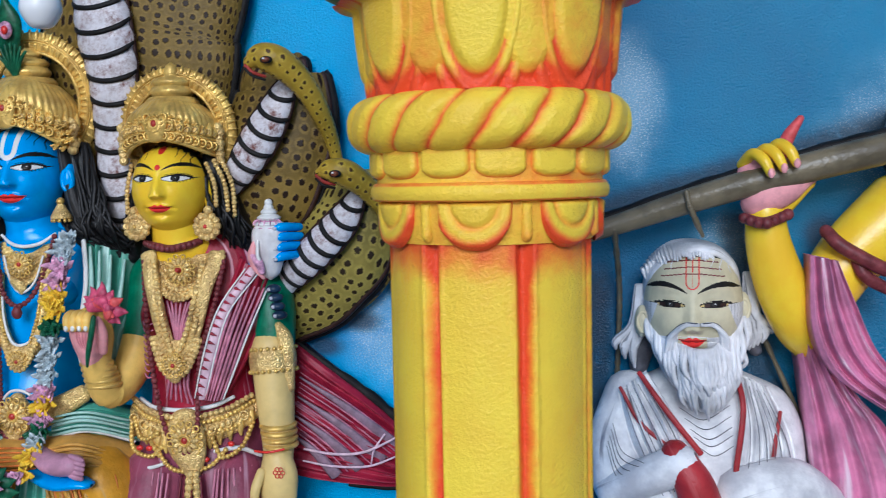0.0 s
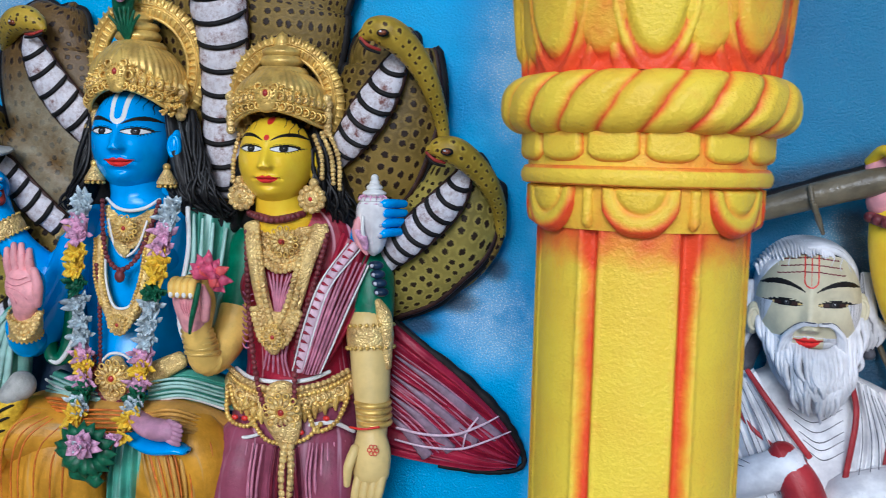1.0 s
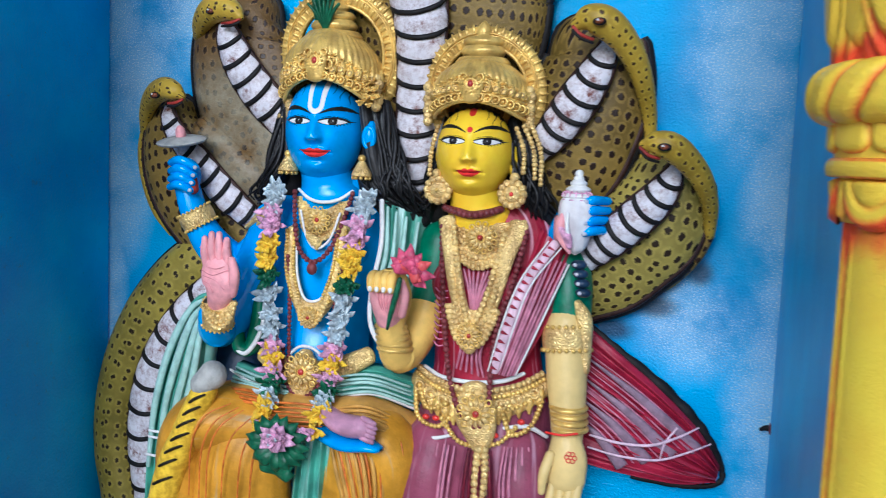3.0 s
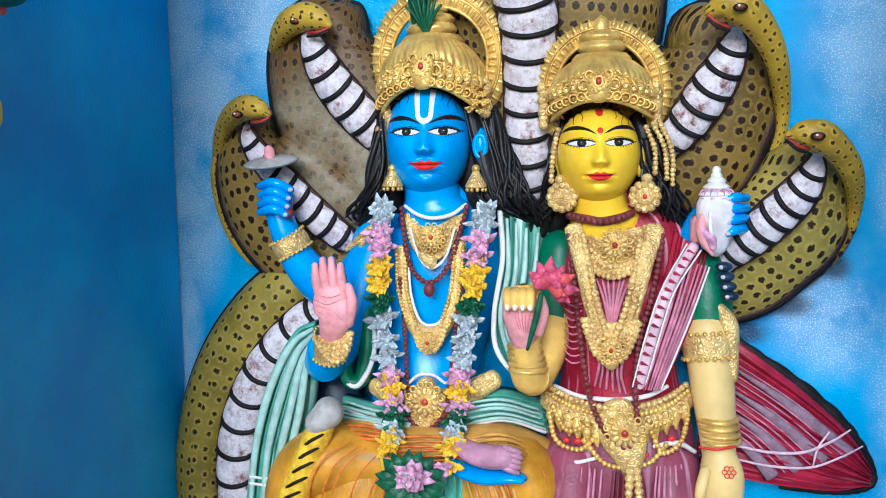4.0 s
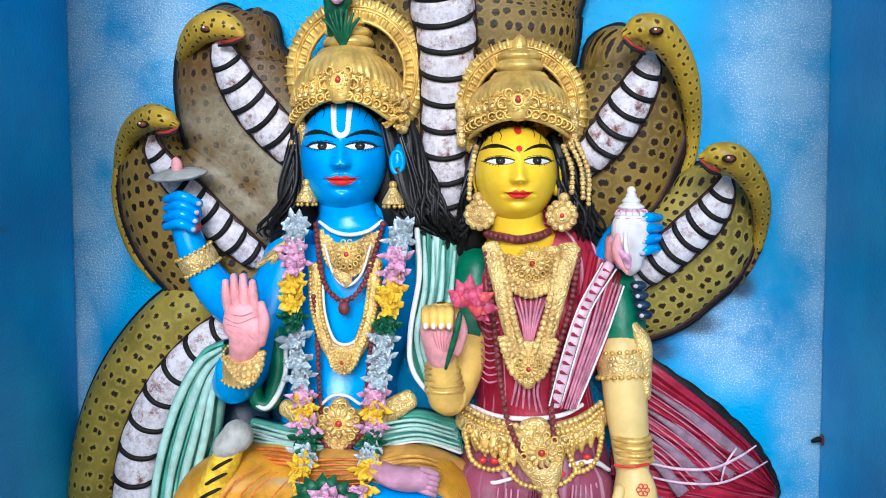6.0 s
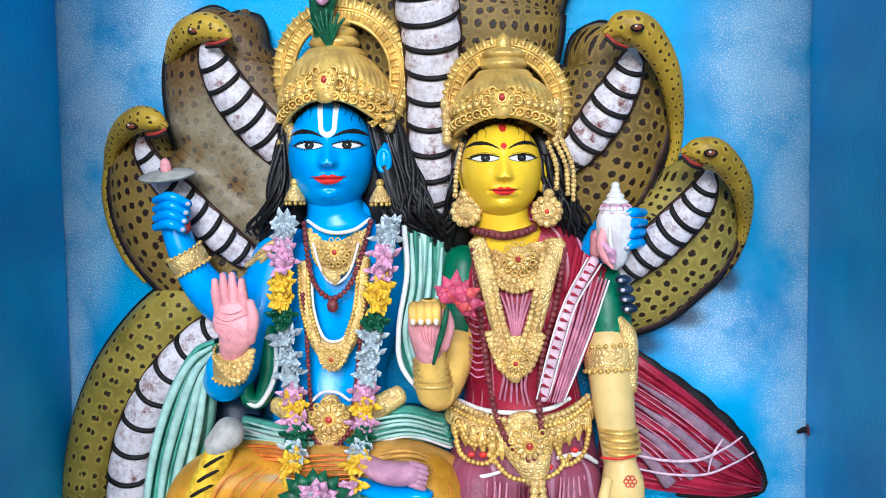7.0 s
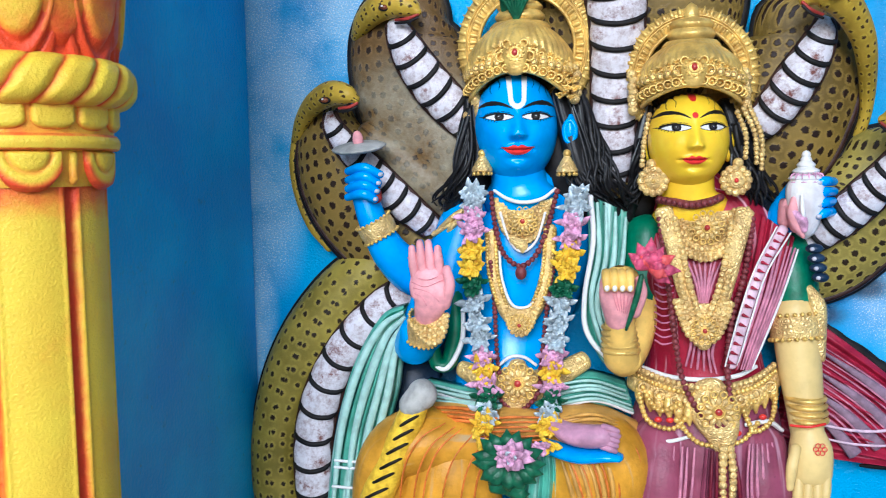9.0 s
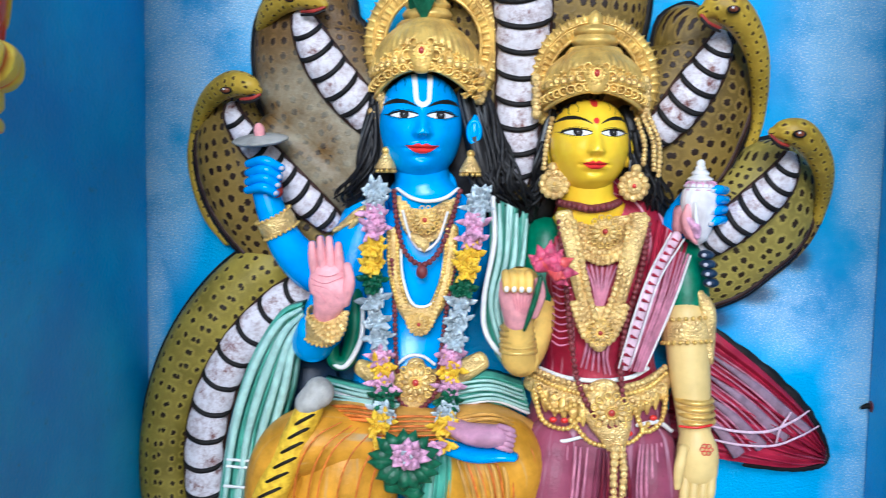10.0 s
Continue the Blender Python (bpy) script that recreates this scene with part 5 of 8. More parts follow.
# peacock feather over the crown
s.tube([(-0.187, -0.150, 1.793, 0.0116, 0.0100), (-0.178, -0.160, 1.839, 0.0253, 0.0120), (-0.171, -0.170, 1.887, 0.0297, 0.0120), (-0.174, -0.175, 1.928, 0.0091, 0.0080)], LEAF, 1, 16)
s.ball((-0.170, -0.185, 1.865), (0.016, 0.008, 0.02), PINK, 14)
s.ball((-0.168, -0.192, 1.864), (0.008, 0.006, 0.01), RED, 12)
for k in range(-3, 4):
    s.tube([(-0.163, -0.165, 1.762, 0.004), (-0.163 + 0.007 * k, -0.178, 1.80, 0.004), (-0.163 + 0.012 * k, -0.182, 1.835 - 0.002 * k * k, 0.003)], LEAF, 1, 6, 4)
# arms: raised rear arm with the discus, front arm with open palm
s.tube([(-0.276, -0.100, 1.350, 0.0522, 0.0550), (-0.328, -0.110, 1.266, 0.0519, 0.0500), (-0.389, -0.120, 1.225, 0.0493, 0.0480), (-0.444, -0.150, 1.274, 0.0416, 0.0420), (-0.478, -0.170, 1.346, 0.0320, 0.0340), (-0.496, -0.175, 1.406, 0.0285, 0.0300)], BLUE, 1, 22)
s.tube([(-0.286, -0.120, 1.334, 0.0587, 0.0600), (-0.321, -0.140, 1.233, 0.0581, 0.0550), (-0.361, -0.180, 1.132, 0.0523, 0.0500), (-0.380, -0.220, 1.090, 0.0445, 0.0450), (-0.366, -0.270, 1.126, 0.0346, 0.0350)], BLUE, 1, 22)
s.cuff((-0.463, -0.165, 1.317), (-0.480, -0.172, 1.351), 0.0389, GOLD_FINE)
s.cuff((-0.353, -0.275, 1.113), (-0.339, -0.295, 1.162), 0.0334, GOLD_FINE)
s.swags((-0.369, -0.310, 1.154), (-0.315, -0.335, 1.114), (-0.292, -0.310, 1.169), (0.5, 0.75, 1.0), 0.0068, GOLD_FINE, GOLD_FINE)
hand(s, (-0.338, -0.300, 1.163), (-0.325, -0.325, 1.227), (-0.10, 0, 1), BLUE, PALM, 0.0648, 0.0397)
s.tube([(-0.295, -0.320, 1.190, 0.0116), (-0.282, -0.335, 1.231, 0.0115), (-0.286, -0.340, 1.264, 0.0083)], PALM, 0.9, 12)
# the fist under the discus
s.ball((-0.493, -0.185, 1.430), (0.036, 0.034, 0.042), BLUE, 20)
for k, line in enumerate(([(-0.526, -0.195, 1.459), (-0.483, -0.226, 1.466), (-0.450, -0.215, 1.451)], [(-0.526, -0.195, 1.440), (-0.484, -0.226, 1.448), (-0.455, -0.215, 1.433)], [(-0.527, -0.195, 1.421), (-0.485, -0.226, 1.430), (-0.459, -0.215, 1.416)], [(-0.528, -0.195, 1.403), (-0.486, -0.226, 1.411), (-0.463, -0.215, 1.399)])):
    s.tube([(*q, r) for q, r in zip(line, (0.0085, 0.0105, 0.0085))], BLUE, 1, 12, 5)
    s.ball((line[2][0] + 0.003, line[2][1] - 0.008, line[2][2]), (0.0062, 0.0035, 0.0048), NAIL, 8)
s.tube([(-0.471, -0.205, 1.424, 0.0180, 0.0120), (-0.462, -0.205, 1.401, 0.0135, 0.0120)], MOUTH, 1, 12)
# armlets on the shoulder
for k in range(3):
    s.tube([(-0.348, -0.160, 1.320, 0.0057), (-0.309, -0.175, 1.342, 0.0057), (-0.278, -0.170, 1.355, 0.0057)] if k == 0 else [(-0.345 + 0.012 * k, -0.165, 1.345 - 0.014 * k, 0.006), (-0.305 + 0.006 * k, -0.185, 1.372 - 0.012 * k, 0.006), (-0.272, -0.18, 1.388 - 0.012 * k, 0.006)], GOLD_FINE, 1, 8)
# collar, necklaces and bead strings
s.swags((-0.215, -0.170, 1.392), (-0.153, -0.205, 1.303), (-0.092, -0.170, 1.392), (0.42, 0.62, 0.82, 1.0), 0.0062, GOLD_FINE, GOLD_FINE)
s.tube([(-0.171, -0.205, 1.312, 0.0090, 0.0080), (-0.152, -0.210, 1.299, 0.0134, 0.0090), (-0.150, -0.210, 1.287, 0.0045, 0.0060)], GOLD_FINE, 1, 12)
s.tube([(-0.213, -0.175, 1.413, 0.0034), (-0.182, -0.190, 1.395, 0.0041), (-0.148, -0.195, 1.388, 0.0041), (-0.111, -0.190, 1.395, 0.0041), (-0.084, -0.175, 1.415, 0.0034)], WHITE, 0.8, 8)
s.tube([(-0.198, -0.195, 1.367, 0.0027), (-0.178, -0.205, 1.310, 0.0027), (-0.151, -0.210, 1.287, 0.0034), (-0.122, -0.205, 1.309, 0.0027), (-0.104, -0.195, 1.366, 0.0027)], WHITE, 0.8, 8)
for o in (-1, 1):
    s.beads([(q[0] + o * 0.009, q[1] - 0.012, q[2]) for q in ((-0.217, -0.190, 1.321), (-0.211, -0.205, 1.241), (-0.191, -0.210, 1.172))], 0.0048, GOLD_PLAIN, 1.7)
    s.beads([(q[0] + o * 0.009, q[1] - 0.012, q[2]) for q in ((-0.123, -0.210, 1.172), (-0.101, -0.205, 1.240), (-0.094, -0.190, 1.331))], 0.0048, GOLD_PLAIN, 1.7)
s.swags((-0.192, -0.222, 1.172), (-0.154, -0.232, 1.116), (-0.118, -0.222, 1.171), (0.5, 0.75, 1.0), 0.0058, GOLD_FINE, GOLD_FINE)
s.tube([(-0.217, -0.190, 1.321, 0.0136, 0.0120), (-0.211, -0.205, 1.241, 0.0146, 0.0120), (-0.191, -0.210, 1.172, 0.0157, 0.0140), (-0.157, -0.215, 1.147, 0.0223, 0.0140), (-0.123, -0.210, 1.172, 0.0157, 0.0140), (-0.101, -0.205, 1.240, 0.0146, 0.0120), (-0.094, -0.190, 1.331, 0.0136, 0.0120)], GOLD_FINE, 1, 16)
rosette(s, (-0.156, -0.232, 1.136), 0.021)
rosette(s, (-0.149, -0.212, 1.350), 0.026)
s.tube([(-0.200, -0.205, 1.310, 0.0027), (-0.194, -0.215, 1.236, 0.0027), (-0.176, -0.222, 1.183, 0.0033), (-0.152, -0.225, 1.171, 0.0033), (-0.127, -0.222, 1.185, 0.0027), (-0.113, -0.215, 1.236, 0.0027), (-0.104, -0.205, 1.309, 0.0027)], WHITE, 0.8, 8)
s.beads([(-0.218, -0.185, 1.407), (-0.209, -0.200, 1.345), (-0.191, -0.215, 1.286), (-0.154, -0.225, 1.258), (-0.121, -0.215, 1.282), (-0.099, -0.200, 1.337), (-0.079, -0.185, 1.413)], 0.0062, BEAD, 1.75)
s.ball((-0.152, -0.230, 1.244), (0.012, 0.009, 0.014), BEAD, 12)
s.beads([(-0.217, -0.215, 1.265), (-0.210, -0.215, 1.173), (-0.204, -0.225, 1.070), (-0.195, -0.240, 1.010)], 0.0055, BEAD, 1.75)
s.beads([(-0.084, -0.215, 1.264), (-0.100, -0.215, 1.172), (-0.111, -0.225, 1.070), (-0.116, -0.240, 1.011)], 0.0055, BEAD, 1.75)
# waist: girdle, sash folds, lap
s.tube([(-0.285, -0.190, 1.033, 0.0181, 0.0120), (-0.223, -0.215, 1.012, 0.0290, 0.0140), (-0.164, -0.225, 1.003, 0.0377, 0.0160), (-0.105, -0.215, 1.016, 0.0290, 0.0140), (-0.026, -0.190, 1.057, 0.0204, 0.0120)], GOLD_FINE, 1, 18)
s.tube([(-0.161, -0.230, 1.054, 0.0177, 0.0120), (-0.160, -0.240, 1.022, 0.0418, 0.0160), (-0.164, -0.240, 0.981, 0.0308, 0.0150), (-0.166, -0.240, 0.952, 0.0110, 0.0120)], GOLD_FINE, 1, 20)
rosette(s, (-0.158, -0.252, 1.020), 0.036)
s.beads([(-0.218, -0.225, 1.059), (-0.207, -0.240, 0.998), (-0.160, -0.250, 0.961), (-0.118, -0.240, 0.999), (-0.111, -0.225, 1.059)], 0.0062, BEAD, 1.75)
s.tube([(-0.201, -0.225, 1.049, 0.0033), (-0.176, -0.230, 1.069, 0.0033), (-0.147, -0.230, 1.069, 0.0033), (-0.123, -0.225, 1.052, 0.0033)], WHITE, 0.8, 8)
s.sheet([(-0.368, -0.150, 0.998), (-0.275, -0.200, 0.994), (-0.166, -0.210, 0.979)], [(-0.375, -0.160, 0.921), (-0.274, -0.210, 0.937), (-0.165, -0.220, 0.941)], SHAWL, 3, 0.006, 0.012, 0.03)
s.sheet([(-0.100, -0.180, 1.019), (-0.018, -0.170, 1.029), (0.058, -0.120, 0.999)], [(-0.094, -0.220, 0.953), (-0.002, -0.210, 0.969), (0.078, -0.140, 0.932)], SHAWL, 3, 0.006, 0.012, 0.03)
s.tube([(-0.377, -0.170, 0.983, 0.0034), (-0.292, -0.225, 0.974, 0.0040), (-0.213, -0.235, 0.970, 0.0033)], WHITE, 0.8, 8)
s.tube([(-0.080, -0.230, 0.965, 0.0033), (-0.000, -0.225, 0.981, 0.0040), (0.073, -0.160, 0.940, 0.0034)], WHITE, 0.8, 8)
s.tube([(-0.383, -0.170, 0.936, 0.0206, 0.0500), (-0.273, -0.210, 0.949, 0.0269, 0.0500), (-0.188, -0.220, 0.941, 0.0223, 0.0500)], STRIPE, 1, 18)
s.tube([(-0.106, -0.220, 0.941, 0.0245, 0.0500), (-0.013, -0.220, 0.942, 0.0312, 0.0500), (0.072, -0.160, 0.890, 0.0345, 0.0500)], STRIPE, 1, 18)
# thighs, knees and the folded foot
s.tube([(-0.182, -0.150, 0.872, 0.0809, 0.0900), (-0.278, -0.200, 0.880, 0.0698, 0.0900), (-0.374, -0.240, 0.886, 0.0726, 0.0850), (-0.435, -0.240, 0.850, 0.0638, 0.0800), (-0.456, -0.220, 0.746, 0.0690, 0.0800), (-0.466, -0.180, 0.457, 0.0705, 0.0800)], DHOTI, 1, 34)
s.tube([(-0.302, -0.200, 0.898, 0.0450, 0.0700), (-0.308, -0.230, 0.824, 0.1018, 0.0800), (-0.317, -0.220, 0.713, 0.1224, 0.0800), (-0.332, -0.190, 0.467, 0.1267, 0.0800)], DHOTI, 1, 34)
s.tube([(-0.167, -0.160, 0.887, 0.0690, 0.0900), (-0.040, -0.200, 0.901, 0.0698, 0.0850), (0.043, -0.220, 0.861, 0.0646, 0.0800), (0.038, -0.200, 0.748, 0.0653, 0.0800), (-0.008, -0.170, 0.467, 0.0801, 0.0800)], DHOTI, 1, 34)
s.tube([(-0.049, -0.220, 0.895, 0.0445, 0.0600), (-0.023, -0.235, 0.831, 0.0795, 0.0700), (-0.036, -0.220, 0.719, 0.0935, 0.0700), (-0.064, -0.190, 0.476, 0.1018, 0.0700)], DHOTI, 1, 34)
s.sheet([(-0.143, -0.270, 0.898), (-0.154, -0.285, 0.812), (-0.185, -0.250, 0.622)], [(-0.086, -0.270, 0.905), (-0.080, -0.285, 0.813), (-0.097, -0.250, 0.625)], SHAWL, 4, 0.006, 0.01, 0.04)
s.tube([(-0.182, -0.245, 0.948, 0.0220, 0.0300), (-0.122, -0.255, 0.934, 0.0284, 0.0350), (-0.211, -0.250, 0.920, 0.0197, 0.0300)], STRIPE, 1, 16)
s.tube([(-0.098, -0.270, 0.897, 0.0152, 0.0300), (-0.036, -0.300, 0.889, 0.0160, 0.0300), (0.021, -0.315, 0.895, 0.0127, 0.0280), (0.046, -0.320, 0.893, 0.0084, 0.0200)], BLUE, 1, 16)
s.tube([(-0.086, -0.275, 0.944, 0.0151, 0.0280), (-0.052, -0.295, 0.932, 0.0203, 0.0320), (-0.013, -0.315, 0.932, 0.0232, 0.0320), (0.017, -0.325, 0.936, 0.0220, 0.0260)], MAUVE, 1, 18)
for k in range(5):
    x0, z0 = (0.019, -0.335, 0.956)[0] - 0.002 * abs(k - 1), (0.019, -0.335, 0.957)[2] - 0.0098 * k
    s.tube([(x0, -0.332, z0, 0.0062), (x0 + 0.016, -0.340, z0 - 0.002, 0.0064), (x0 + 0.026, -0.336, z0 - 0.007, 0.0052)], MAUVE, 1, 10, 4)
s.pleats([(-0.316, -0.300, 0.949), (-0.366, -0.325, 0.925), (-0.407, -0.315, 0.853), (-0.427, -0.290, 0.728)], [(-0.185, -0.285, 0.914), (-0.212, -0.320, 0.858), (-0.226, -0.315, 0.788), (-0.243, -0.290, 0.663)], 6, 0.0022, FOLD_RED, 0.018)
s.pleats([(-0.078, -0.290, 0.872), (-0.060, -0.300, 0.819), (-0.041, -0.295, 0.750), (-0.036, -0.270, 0.659)], [(0.068, -0.235, 0.924), (0.098, -0.265, 0.888), (0.096, -0.255, 0.794), (0.062, -0.230, 0.643)], 9, 0.0026, FOLD_RED, 0.02)
s.pleats([(-0.078, -0.290, 0.872), (-0.060, -0.300, 0.819), (-0.041, -0.295, 0.750), (-0.036, -0.270, 0.659)], [(0.058, -0.245, 0.904), (0.082, -0.270, 0.867), (0.079, -0.260, 0.784), (0.051, -0.235, 0.645)], 9, 0.005, STRIPE, 0.02)
s.pleats([(-0.074, -0.265, 0.955), (-0.005, -0.270, 0.968), (0.066, -0.210, 0.926)], [(-0.039, -0.280, 0.903), (0.039, -0.280, 0.917), (0.091, -0.220, 0.874)], 6, 0.005, STRIPE, 0.01)
s.pleats([(-0.354, -0.220, 0.957), (-0.281, -0.262, 0.969), (-0.210, -0.270, 0.961)], [(-0.352, -0.230, 0.928), (-0.281, -0.265, 0.939), (-0.210, -0.272, 0.935)], 4, 0.004, FOLD_RED, 0.004)
s.pleats([(-0.350, -0.190, 1.000), (-0.266, -0.230, 0.992), (-0.195, -0.235, 0.986)], [(-0.358, -0.200, 0.951), (-0.265, -0.240, 0.957), (-0.193, -0.245, 0.954)], 5, 0.004, MINT, 0.006)
s.pleats([(-0.088, -0.215, 1.016), (-0.013, -0.205, 1.025), (0.055, -0.150, 0.994)], [(-0.079, -0.235, 0.969), (0.000, -0.228, 0.982), (0.074, -0.165, 0.945)], 5, 0.004, MINT, 0.006)
s.pleats([(-0.229, -0.285, 0.953), (-0.158, -0.295, 0.963), (-0.093, -0.285, 0.960)], [(-0.231, -0.285, 0.902), (-0.160, -0.295, 0.906), (-0.094, -0.285, 0.910)], 6, 0.0026, FOLD_RED, 0.004)
# shawl: over the far shoulder, under the palm and down beside the coil
s.sheet([(-0.020, -0.165, 1.403), (-0.017, -0.170, 1.282), (-0.030, -0.180, 1.166), (0.005, -0.180, 1.061), (0.053, -0.180, 1.025)], [(0.076, -0.100, 1.357), (0.065, -0.130, 1.253), (0.042, -0.160, 1.163), (0.054, -0.170, 1.094), (0.076, -0.170, 1.059)], SHAWL, 4, 0.008, 0.02, 0.03)
s.tube([(-0.012, -0.185, 1.398, 0.0057), (-0.006, -0.195, 1.307, 0.0056), (-0.024, -0.200, 1.193, 0.0056), (-0.017, -0.200, 1.112, 0.0056), (0.044, -0.200, 1.040, 0.0045)], WHITE, 0.8, 8)
s.sheet([(-0.407, -0.200, 1.171), (-0.456, -0.200, 1.148), (-0.519, -0.190, 1.050), (-0.564, -0.180, 0.926), (-0.596, -0.170, 0.774), (-0.619, -0.150, 0.589)], [(-0.393, -0.220, 1.128), (-0.415, -0.210, 1.078), (-0.430, -0.200, 0.981), (-0.465, -0.190, 0.857), (-0.480, -0.180, 0.730), (-0.493, -0.160, 0.597)], SHAWL, 4, 0.009, 0.015, 0.05)
s.tube([(-0.570, -0.205, 0.824, 0.0034), (-0.518, -0.215, 0.826, 0.0033), (-0.463, -0.205, 0.828, 0.0034)], WHITE, 0.8, 6)
s.tube([(-0.571, -0.205, 0.809, 0.0034), (-0.519, -0.215, 0.811, 0.0033), (-0.465, -0.205, 0.813, 0.0034)], WHITE, 0.8, 6)
s.tube([(-0.577, -0.205, 0.765, 0.0034), (-0.521, -0.215, 0.767, 0.0033), (-0.467, -0.205, 0.769, 0.0034)], WHITE, 0.8, 6)
s.tube([(-0.306, -0.170, 1.213, 0.0183, 0.0200), (-0.298, -0.180, 1.120, 0.0205, 0.0250), (-0.312, -0.190, 1.050, 0.0181, 0.0250), (-0.338, -0.200, 1.047, 0.0158, 0.0200), (-0.343, -0.200, 1.088, 0.0113, 0.0200)], SLEEVE, 1, 14)
s.tube([(-0.280, -0.195, 1.170, 0.0045), (-0.282, -0.205, 1.095, 0.0056), (-0.314, -0.215, 1.038, 0.0056), (-0.345, -0.215, 1.056, 0.0045), (-0.333, -0.215, 1.103, 0.0045)], WHITE, 0.8, 8)
s.pleats([(-0.405, -0.230, 1.162), (-0.456, -0.225, 1.129), (-0.515, -0.215, 1.032), (-0.559, -0.205, 0.897), (-0.588, -0.190, 0.732)], [(-0.386, -0.240, 1.131), (-0.413, -0.230, 1.071), (-0.429, -0.222, 0.975), (-0.462, -0.212, 0.852), (-0.476, -0.200, 0.738)], 4, 0.0095, MINT, 0.010)
s.pleats([(-0.003, -0.185, 1.387), (0.001, -0.195, 1.284), (-0.014, -0.205, 1.182), (0.013, -0.205, 1.078)], [(0.067, -0.130, 1.347), (0.058, -0.155, 1.256), (0.036, -0.185, 1.167), (0.052, -0.195, 1.111)], 4, 0.006, MINT, 0.012)
# blue-black body stands in for the shade in the hollow below the arm
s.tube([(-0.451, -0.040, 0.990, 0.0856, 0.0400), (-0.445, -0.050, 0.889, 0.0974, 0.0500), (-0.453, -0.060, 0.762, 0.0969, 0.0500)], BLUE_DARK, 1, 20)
# far hand's fingers on the yellow figure's shoulder
for k in range(4):
    s.ball(((0.423, -0.200, 1.294)[0] + 0.004 * k, -0.195, (0.423, -0.200, 1.291)[2] - 0.019 * k), (0.017, 0.016, 0.010), BLUE_DARK, 12)
    s.ball(((0.423, -0.200, 1.294)[0] - 0.006 + 0.004 * k, -0.2085, (0.423, -0.200, 1.291)[2] - 0.019 * k), (0.0050, 0.003, 0.0042), NAIL, 8)
# far hand that lifts the shell
s.tube([(0.359, -0.100, 1.306, 0.0309, 0.0300), (0.384, -0.120, 1.360, 0.0352, 0.0350), (0.410, -0.130, 1.406, 0.0304, 0.0300)], BLUE, 1, 16)
s.tube([(0.375, -0.150, 1.344, 0.0150, 0.0200), (0.381, -0.160, 1.379, 0.0184, 0.0200), (0.395, -0.170, 1.334, 0.0149, 0.0200)], PALM, 1, 14)
for k in range(4):
    s.tube([((0.468, -0.150, 1.421)[0] + 0.001 * k, -0.14, (0.468, -0.150, 1.421)[2] - 0.020 * k, 0.009), ((0.443, -0.190, 1.424)[0], -0.185, (0.443, -0.190, 1.423)[2] - 0.021 * k, 0.010), ((0.429, -0.200, 1.420)[0], -0.19, (0.429, -0.200, 1.420)[2] - 0.022 * k, 0.007)], BLUE, 1, 10, 4)
for k in range(4):
    s.ball(((0.429, -0.200, 1.420)[0] + 0.001, -0.1975, (0.429, -0.200, 1.420)[2] - 0.022 * k), (0.0062, 0.003, 0.0045), NAIL, 8)
s.thing("blue_statue", "seated blue painted cement deity statue with gilt crown and green shawl", "statue")

# what the blue figure holds
s = Sculpt()
c = (-0.502, -0.190, 1.510)
s.lathe((0, 0, 0), ((0.004, 0.010), (0.03, 0.009), (0.05, 0.004), (0.058, 0.0), (0.05, -0.006), (0.02, -0.012), (0.004, -0.013)), GREY, 48, 0.9, 24, 0.03)
s.ball((0, 0, 0.016), (0.012, 0.012, 0.02), PALM, 12)
disc = s.thing("discus", "grey cement discus with a pink hub balanced on a raised fist", "discus")
disc.matrix_basis = pose(c[0], c[1], c[2], 14, -3, 0)

s = Sculpt()
c = (0.410, -0.170, 1.393)
s.lathe(c, ((0.003, -0.085), (0.020, -0.07), (0.033, -0.03), (0.038, 0.0), (0.036, 0.022), (0.028, 0.036)), CONCH, 30, 1, 9, 0.03, 5, 1.2)
for r, h in ((0.034, 0.036), (0.026, 0.05), (0.018, 0.062), (0.011, 0.072)):
    s.lathe((c[0], c[1], c[2] + h), ((r * 0.6, -0.009), (r, 0), (r * 0.6, 0.008)), WHITE, 26)
    s.lathe((c[0], c[1], c[2] + h - 0.008), ((r * 0.92, -0.002), (r * 0.98, 0), (r * 0.92, 0.002)), PINK, 26)
s.ball((c[0], c[1], c[2] + 0.082), 0.009, WHITE, 10)
s.tube([(0.380, -0.205, 1.365, 0.0056), (0.397, -0.210, 1.348, 0.0101, 0.0080), (0.402, -0.205, 1.328, 0.0067)], PINK, 0.8, 10)
# the rolled pink mouth of the shell
s.tube([(0.383, -0.196, 1.388, 0.0060, 0.006), (0.381, -0.201, 1.362, 0.0110, 0.009), (0.389, -0.201, 1.338, 0.0095, 0.009), (0.402, -0.195, 1.315, 0.0040, 0.006)], PALM, 1, 14)
s.tube([(0.396, -0.208, 1.395, 0.0030), (0.397, -0.214, 1.365, 0.0042), (0.405, -0.208, 1.335, 0.0030)], WHITE, 0.8, 8)
for k in range(-3, 4):
    a = radians(-90 + 22 * k)
    s.tube([(c[0] + r * math.cos(a), c[1] + r * math.sin(a), c[2] + h, w) for r, h, w in ((0.0345, 0.034, 0.0006), (0.031, 0.043, 0.0020), (0.022, 0.047, 0.0008))], PINK, 0.6, 6, 3)
s.thing("conch_shell", "white and pink painted conch shell held in a blue hand", "shell")

